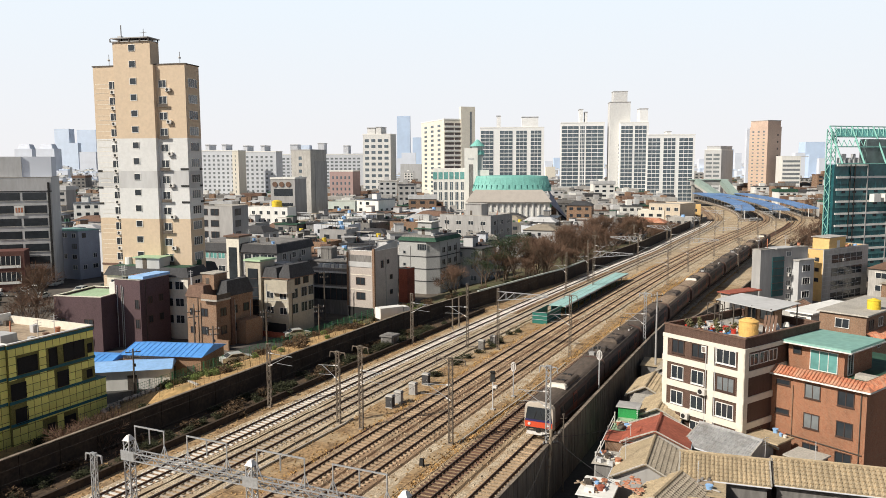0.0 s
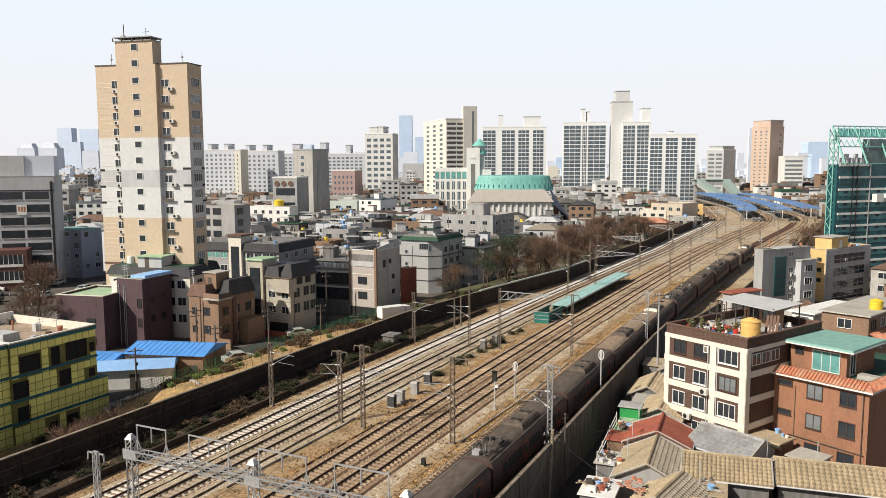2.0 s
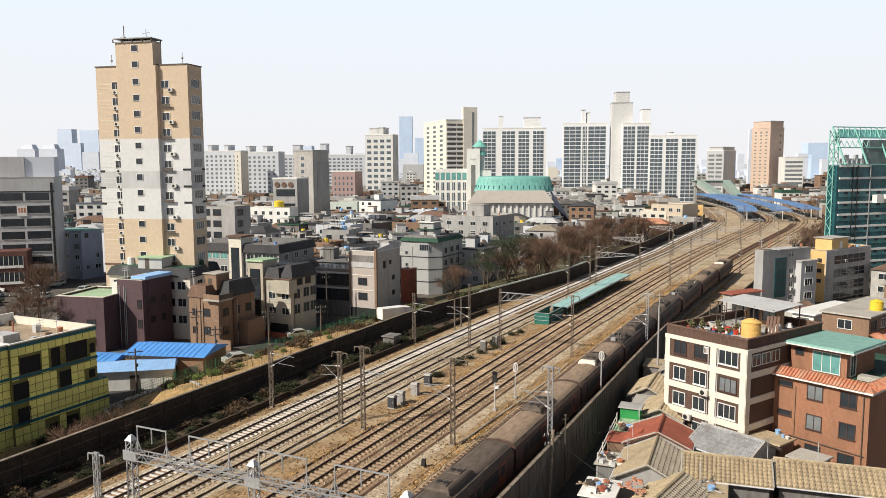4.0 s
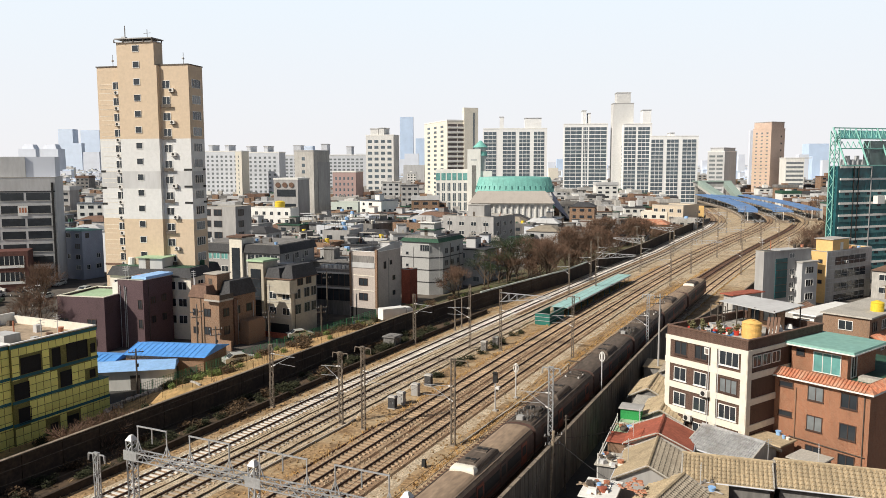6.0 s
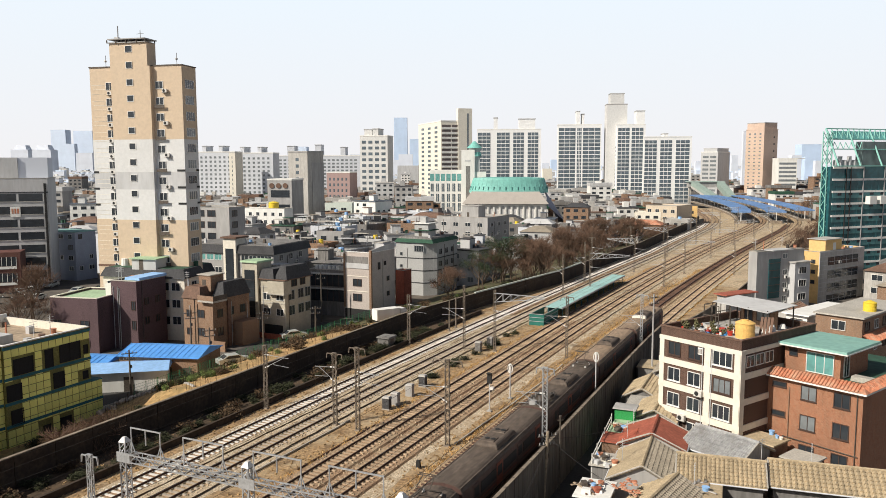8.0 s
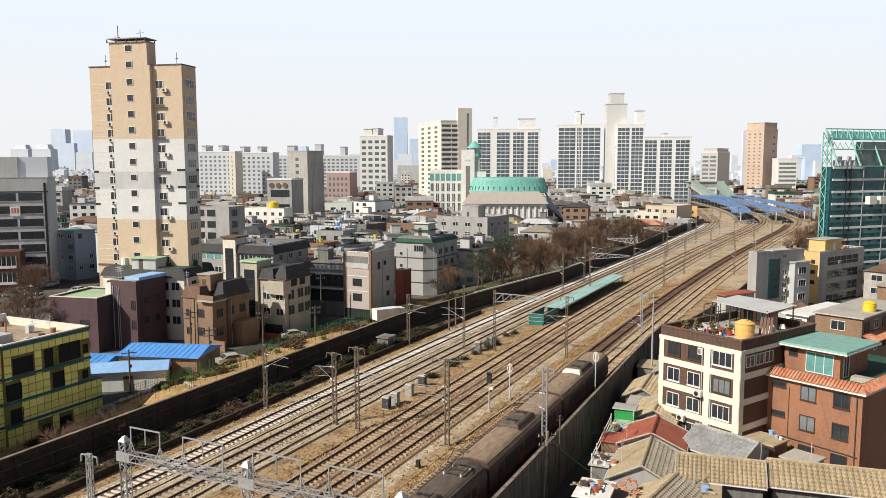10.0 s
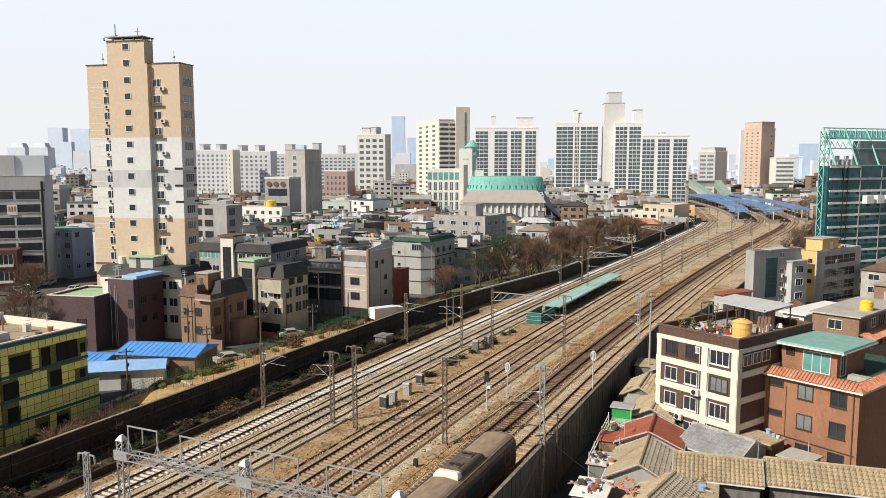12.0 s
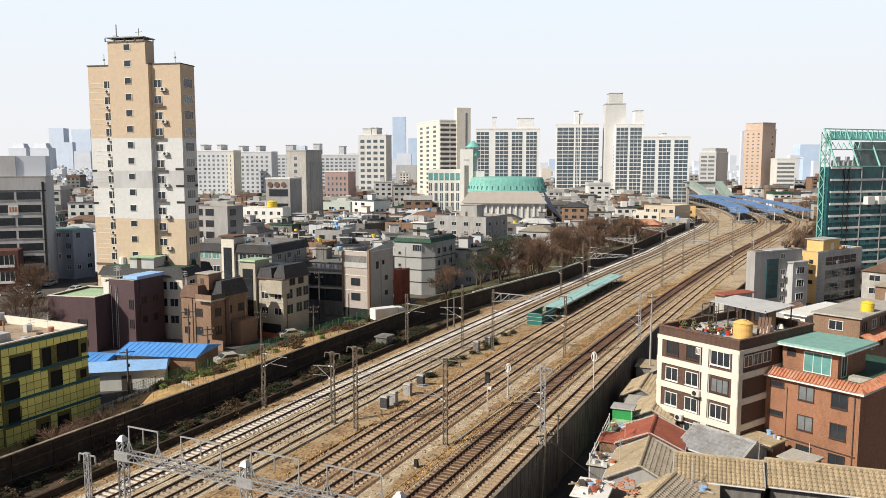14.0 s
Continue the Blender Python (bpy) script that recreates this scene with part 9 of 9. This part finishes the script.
trees = [bare_tree(k, h) for k, h in ((1, 12.5), (2, 10.5), (3, 14.0))]
pines = [pine_tree(k, h) for k, h in ((11, 11.0), (12, 13.0))]
bushes = [bush(31, 0.9, M_BUSH, "dry olive bush on the bank"), bush(32, 1.2, M_BRUSH, "dead brown bush on the bank"), bush(33, 0.7, M_GRASS, "low green shrub on the bank")]
rnd = random.Random(8)


def plant(proto, s, n, z=None):
    p = on_line(s, n)
    copy_thing(proto, pose(p.x, p.y, z if z is not None else (garden_z(n, s) if -41 < n < -16 else GZ) - 0.05, 0, 0, rnd.uniform(0, 360)))


for i in range(52):
    s = rnd.uniform(92, 205)
    plant(rnd.choice(trees), s, wall_left_n(s) - rnd.uniform(3, 17), GZ)
for i in range(14):
    s = rnd.uniform(205, 275)
    plant(trees[1], s, wall_left_n(s) - rnd.uniform(3, 8), GZ - 2.5)
for i in range(26):
    s = rnd.uniform(52, 96)
    plant(bushes[rnd.choice((0, 1, 2))], s, wall_left_n(s) - rnd.uniform(1, 9))
for s, n in ((72, -30), (77, -33)):
    plant(trees[1], s, n, GZ)
for s, n in ((88, -30), (94, -34), (100, -31), (106, -33), (97, -27), (110, -29)):
    plant(rnd.choice(pines), s, n, GZ)
for x, y in ((-92, 118), (-84, 121), (-78, 117), (-70, 128), (-96, 128), (-88, 132), (-102, 122), (-74, 138), (-66, 120), (-110, 140), (-80, 150), (-64, 160), (-94, 150)):
    copy_thing(rnd.choice(trees), pose(x, y, GZ, 0, 0, rnd.uniform(0, 360)))
for s, n in ((-21, -25.2), (-17, -25.5)):
    plant(trees[1], s, n, garden_z(-27, s) - 3.2)
for i in range(16):
    s = rnd.uniform(300, 420)
    plant(rnd.choice(trees), s, rnd.uniform(28, 44), GZ)
for i in range(12):
    s = rnd.uniform(150, 300)
    plant(rnd.choice(trees), s, rnd.uniform(25, 34), GZ)
# scrub between the drain wall and the noise wall, darkened for the wall's shadow
for i in range(110):
    s = rnd.uniform(-45, 45)
    plant(bushes[0] if i % 4 else bushes[1], s, rnd.uniform(-22.8, -19.2), -0.4)
for i in range(26):
    s = rnd.uniform(2, 50)
    plant(bushes[0], s, rnd.uniform(-20.5, -18.6) + max(0, (s - 40) * 0.1), -0.1)
for i in range(46):
    s = rnd.uniform(-20, 62)
    plant(bushes[rnd.choice((0, 1, 2, 2))], s, rnd.uniform(-38, -25.5))
for i in range(46):
    s = rnd.uniform(-0.5, 6.0)
    plant(bushes[2 if i % 4 else 0], s, rnd.uniform(-37.0, -28.5))
for i in range(18):
    plant(bushes[0], rnd.uniform(-16, -7), rnd.uniform(-31, -25))
for i in range(14):
    s = rnd.uniform(17, 50)
    plant(bushes[0], s, -6.6 + rnd.uniform(-0.4, 0.4), -0.5)
for i in range(20):
    s = rnd.uniform(60, 100)
    plant(bushes[rnd.choice((0, 2))], s, wall_left_n(s) - rnd.uniform(1, 6), GZ + 0.6)
for proto in trees + pines + bushes:
    for o in (*proto.children_recursive, proto):
        bpy.data.objects.remove(o)
# dead grass and litter on the bank
g = Geo()
for i in range(5200):
    s = rnd.uniform(-45, 120)
    n = rnd.choice((rnd.uniform(-7.8, -4.0), rnd.uniform(4.2, 6.9), rnd.uniform(-19, -16.8), rnd.uniform(-22.9, -18.9)))
    p = on_line(s, n, -0.36)
    r = rnd.uniform(0.05, 0.16)
    g.bar(p, p + Vector((rnd.uniform(-r, r), rnd.uniform(-r, r), r * 1.1)), r, 0, 0.02, n=4)
tagged(part("dead_grass", g, M_STRAW), "tufts of dead brown grass on the railway bank", "grass", kind="stuff")
g = Geo()
for i in range(4200):
    s = rnd.uniform(-45, 140)
    n = rnd.choice((track_n(5, s) - rnd.uniform(1.7, 3.0), track_n(5, s) - rnd.uniform(1.7, 2.4), track_n(3, s) - rnd.uniform(1.8, 2.6), track_n(6, s) + rnd.uniform(1.8, 2.3)))
    p = on_line(s, n, -0.36)
    r = rnd.uniform(0.05, 0.14)
    for q in range(3):
        a = rnd.uniform(0, 6.28)
        g.bar(p, p + Vector((math.cos(a) * r * 1.6, math.sin(a) * r * 1.6, r * rnd.uniform(1.5, 2.6))), r * 0.45, 0, 0.01, n=3)
tagged(part("golden_grass", g, M_STRAWGOLD), "tufts of golden dry grass along the sleepers", "grass", kind="stuff")
g = Geo()
for i in range(7000):
    s, k = rnd.uniform(-50, 110), rnd.choice((1, 2, 3, 4, 5, 6))
    n = track_n(k, s) + rnd.choice((-1, 1)) * abs(rnd.gauss(1.6, 0.35))
    p = on_line(s, n, -0.19 if abs(n - track_n(k, s)) < 1.8 else -0.33)
    r = rnd.uniform(0.05, 0.13)
    g.bar(p, p + Vector((0, r * 0.4, r)), r, 0, r * 0.5, n=5)
tagged(part("ballast_stones", g, mat("loose ballast stone", (0.40, 0.31, 0.21), 0.95, vary=0.3, island=0.45)), "loose ballast stones spilled beside the rails", "stones", kind="stuff")


# ---- unseen blocks added behind the viewpoint to hold off sky light ----
# invented masses; they deepen the shade on faces turned to the camera
for x, y, w, d, h in ((-34, -75, 40, 14, 44), (14, -70, 44, 14, 50), (66, -62, 34, 14, 46), (112, -34, 14, 44, 44)):
    root = thing("apartment_block", "unseen grey block added behind the viewpoint against sky light", "apartment block", pose(x, y, GZ), "blocks behind the viewpoint")
    part("wall", Geo().box(0, w, 0, d, -0.5, h), M_MGREY, root)
    part("roof", Geo().box(-0.3, w + 0.3, -0.3, d + 0.3, h, h + 0.4), M_CONCDK, root)
root = thing("viewpoint_building", "plain concrete building under the viewpoint", "building", pose(-16, -22, GZ))
part("wall", Geo().box(0, 32, 0, 19, -0.5, 27.6), M_MGREY, root)
part("roof", Geo().box(0.2, 31.8, 0.2, 18.8, 27.6, 27.75), M_CONC, root)


# ---- the train ----
CAR, PITCH = 19.5, 20.0
PROFILE = ((1.50, 0.95), (1.56, 1.15), (1.56, 2.75), (1.50, 3.10), (1.30, 3.38), (0.9, 3.56), (0.0, 3.66), (-0.9, 3.56), (-1.30, 3.38), (-1.50, 3.10), (-1.56, 2.75), (-1.56, 1.15), (-1.50, 0.95))
CARS = []


def hull(g, y0, y1, pts, m=0, caps=True, scale=(1, 1)):
    n = len(pts)
    v = [(x, y0, z) for x, z in pts] + [(x * scale[0], y1, z * scale[1]) for x, z in pts]
    f = [(i, i + 1, n + i + 1, n + i) for i in range(n - 1)]
    f.append((n - 1, 0, n, 2 * n - 1))
    if caps:
        f += [tuple(range(n))[::-1], tuple(range(n, 2 * n))]
    return g.add(v, f, m)


def roof_unit(root, y, length, pale=False):
    """Rounded roof air conditioner: a moulded hood, a raised deck and dark fan wells."""
    e = length / 2
    hood = loops([rect(-1.0, 1.0, y - e, y + e, 3.42), rect(-1.0, 1.0, y - e, y + e, 3.70), rect(-0.92, 0.92, y - e + 0.12, y + e - 0.12, 3.86), rect(-0.70, 0.70, y - e + 0.38, y + e - 0.38, 3.95)])
    part("roof_air_conditioner", hood, M_TRAINROOF, root)
    for k in (-0.27, 0.27):
        g = loops([rect(-0.55, 0.55, y + k * length - 0.62, y + k * length + 0.62, 3.93), rect(-0.5, 0.5, y + k * length - 0.56, y + k * length + 0.56, 4.02)])
        part("fan_deck", g, M_TRAINROOF, root)
        g = Geo()
        for x in (-0.26, 0.26):
            g.disc((x, y + k * length, 4.02), 0.22, 0.04, 0, 12)
        part("fan_grille", g, M_BLACK, root)
    if pale:
        g = loops([rect(-1.01, 1.01, y - e - 0.75, y - e, 3.42), rect(-1.01, 1.01, y - e - 0.72, y - e, 3.72), rect(-0.9, 0.9, y - e - 0.5, y - e, 3.9), rect(-0.75, 0.75, y - e - 0.3, y - e, 3.96)])
        part("pale_shroud", g, M_CREAM, root, "cream-coloured fairing")


def pantograph(root, y):
    g = Geo()
    for x in (-0.75, 0.75):
        g.bar((x, y - 0.9, 3.78), (x, y + 0.9, 3.78), 0.05)
        g.bar((x, y + 0.8, 3.8), (x * 0.7, y - 0.7, 4.45), 0.04)
        g.bar((x * 0.7, y - 0.7, 4.45), (x * 0.6, y + 0.35, 5.1), 0.035)
    for yy in (y - 0.9, y, y + 0.9):
        g.bar((-0.75, yy, 3.78), (0.75, yy, 3.78), 0.05)
    for yy in (y + 0.2, y + 0.5):
        g.bar((-0.85, yy, 5.12), (0.85, yy, 5.12), 0.04)
    for x in (-0.7, 0.7):
        for yy in (y - 0.85, y + 0.85):
            g.disc((x, yy, 3.5), 0.1, 0.3, 1, 8)
    part("pantograph", g, [M_STEELDK, M_TRAINWHITE], root)


def roof_gear(root, y):
    """High-voltage gear: insulators, boxes and bus bars."""
    g = Geo()
    rnd = random.Random(int(y * 10) + 5)
    for i in range(22):
        x, yy = rnd.uniform(-1.0, 1.0), y + rnd.uniform(-2.0, 2.0)
        g.disc((x, yy, 3.5), 0.08, 0.45, 1, 8)
        g.bar((x, yy, 3.95), (x + rnd.uniform(-0.5, 0.5), yy + rnd.uniform(-0.7, 0.7), 3.95), 0.03, 0)
    g.box(-0.5, 0.1, y - 1.9, y - 1.3, 3.5, 4.0, 2)
    g.box(0.3, 0.8, y + 0.6, y + 1.5, 3.5, 3.95, 0)
    for x in (-0.95, 0.95):
        g.bar((x, y - 2.2, 3.72), (x, y + 2.4, 3.72), 0.05, 0)
    for k in range(4):
        g.box(-0.85 + 0.45 * k, -0.55 + 0.45 * k, y + 1.6, y + 2.1, 3.5, 3.8 + 0.08 * (k % 2), 3)
    part("roof_gear", g, [M_STEELDK, M_CONCDK, M_MGREY, M_BLACK], root, kind="stuff")


def bogie(root, y):
    b = part("bogie", Geo().box(-1.05, 1.05, y - 1.4, y + 1.4, 0.35, 0.8), M_STEELDK, root)
    for yy in (y - 1.05, y + 1.05):
        for x in (-0.753, 0.753):
            part("wheel", Geo().bar((x - 0.07, yy, 0.52), (x + 0.07, yy, 0.52), 0.43, n=14), M_STEEL, b)


def make_car(front=None, gear="", ac=((-4.6, 4.2), (4.6, 4.2)), pale=False, dusty=False):
    """One commuter car; y runs along it, the leading end at -y. front: -1 or 1 for a cab at that end."""
    root = thing("train_car", "sooty brown train car with %s" % ("red and cream cab front" if front else "dusty roof on the outer track"), "train car", None, "cars of the commuter train")
    y0, y1 = -CAR / 2, CAR / 2
    b0, b1 = (y0 + 0.55 if front == -1 else y0), (y1 - 0.55 if front == 1 else y1)
    g = Geo()
    hull(g, b0, b1, PROFILE)
    g.m = [1 if 3 <= i <= 8 else 0 for i in range(len(PROFILE) - 1)] + [0, 0, 0]
    part("body", g, [M_TRAIN, M_TRAINDUST if dusty else M_TRAINROOF], root)
    for x in (-1.32, 1.32):
        part("rain_gutter", Geo().box(x - 0.03, x + 0.03, b0 + 0.15, b1 - 0.15, 3.34, 3.42), M_TRAINROOF, root)
    for y in (b0 + 0.06, b1 - 0.14):
        hull(g := Geo(), y, y + 0.08, [(px * 1.012, pz * 1.006) for px, pz in PROFILE[2:11]])
        part("end_rib", g, M_TRAINROOF, root)
    part("underframe", Geo().box(-1.2, 1.2, b0 + 0.6, b1 - 0.6, 0.55, 0.97), M_BLACK, root)
    for y in (-6.8, 6.8):
        bogie(root, y)
    for side in (-1, 1):
        for k, y in enumerate((-7.2, -2.4, 2.4, 7.2)):
            d = part("door", Geo().box(side * 1.565 - 0.02, side * 1.565 + 0.02, y - 0.65, y + 0.65, 1.12, 2.95), M_TRAINDOOR if k % 2 else M_TRAIN, root)
            part("door_pane", Geo().box(side * 1.59 - 0.01, side * 1.59 + 0.01, y - 0.45, y + 0.45, 1.9, 2.7), M_TRAINPANE, d)
        for y in (-4.8, 0.0, 4.8):
            part("window", Geo().box(side * 1.57 - 0.02, side * 1.57 + 0.02, y - 1.5, y + 1.5, 1.85, 2.7), M_TRAINPANE, root)
        part("stripe", Geo().box(side * 1.565 - 0.012, side * 1.565 + 0.012, b0 + 0.1, b1 - 0.1, 1.42, 1.5), M_TRAINDOOR, root)
    for i, (y, ln) in enumerate(ac):
        roof_unit(root, y, ln, pale and i == 0)
    if "p" in gear:
        pantograph(root, y1 - 2.2)
    if "g" in gear:
        roof_gear(root, y0 + 2.4)
    if front:
        e = front
        yb, yf = (b0, y0) if e == -1 else (b1, y1)
        g = Geo()
        sc = (0.93, 0.965)
        hull(g, yb, yb + (yf - yb) * 0.75, PROFILE, 0, True, sc)
        part("cab_shell", g, M_TRAINCREAM, root, "cream moulded cab end")
        yq = yb + (yf - yb) * 0.76
        t = 0.05 * e

        def plate(x0, x1, z0, z1, mat_, name, thick=1.0, inset=0.0):
            ya, yc = sorted((yq, yq + t * thick))
            return part(name, Geo().add([(x0, ya, z0), (x1, ya, z0), (x1, yc, z0), (x0, yc, z0), (x0 + inset, ya, z1), (x1 - inset, ya, z1), (x1 - inset, yc, z1), (x0 + inset, yc, z1)], [(0, 3, 2, 1), (4, 5, 6, 7), (0, 1, 5, 4), (1, 2, 6, 5), (2, 3, 7, 6), (3, 0, 4, 7)]), mat_, root)

        plate(-1.33, 1.33, 1.9, 3.1, M_GLASS, "windscreen", 1.2, 0.2)
        plate(-1.36, 1.36, 1.68, 1.88, M_TRAINBLUE, "navy_band")
        plate(-1.4, 1.4, 1.1, 1.67, M_TRAINRED, "red_band")
        plate(-1.3, 1.3, 0.95, 1.09, M_BLACK, "bumper_band")
        for x in (-0.95, 0.95):
            g = Geo()
            ya = yq + t * 1.0
            g.bar((x, ya, 1.42), (x, ya + t, 1.42), 0.15, n=12)
            part("headlight", g, M_TRAINWHITE, root)
        for x in (-0.45, 0.45):
            part("wiper", Geo().bar((x, yq + t * 1.6, 2.0), (x * 0.4, yq + t * 1.6, 2.75), 0.02), M_BLACK, root)
        ya, yc = sorted((yq - 0.3 * e, yq + 0.25 * e))
        part("coupler", Geo().box(-0.2, 0.2, ya, yc, 0.7, 0.98), M_BLACK, root)
        part("skirt", Geo().box(-1.15, 1.15, min(yq, yq + 0.1 * e), max(yq, yq + 0.1 * e), 0.38, 0.88, top=0.02), M_STEELDK, root)
        part("bumper", Geo().box(-1.2, 1.2, min(yq, yq + 0.16 * e), max(yq, yq + 0.16 * e), 0.40, 0.72, top=0.03), M_TRAINWHITE, root)
    else:
        part("gangway", Geo().box(-0.6, 0.6, y0 - 0.24, y0 + 0.02, 1.0, 3.1), M_BLACK, root)
    return root


for i in range(10):
    CARS.append(make_car(
        front=-1 if i == 0 else (1 if i == 9 else None),
        gear=("", "gp", "", "", "", "gp", "", "gp", "", "")[i],
        ac=((-1.2, 4.4),) if i == 0 else ((1.2, 4.4),) if i == 9 else ((0.6, 4.4),),
        pale=i in (0, 4, 9),
        dusty=i in (3, 4, 8, 9)))

NOSE_T = (0, 0.5, 1, 2.5, 6.5, 10.5, 11, 11.5, 12, 14)
NOSE_S = (0.5, -8.7, -17.8, -44.1, -114.2, -183.7, -191.9, -200.0, -207.4, -236.5)


def motions():
    """The train comes out of the curve and runs past, one pose for each car every half second."""
    for i, car in enumerate(CARS):
        rows = []
        for k in range(29):
            t = k * 0.5
            s = float(np.interp(t, NOSE_T, NOSE_S)) + i * PITCH + CAR / 2
            p = on_line(s, track_n(6, s), 0.1)
            rows.append((t, pose(p.x, p.y, p.z, 0, 0, heading(s))))
        walk(car, rows)


motions()
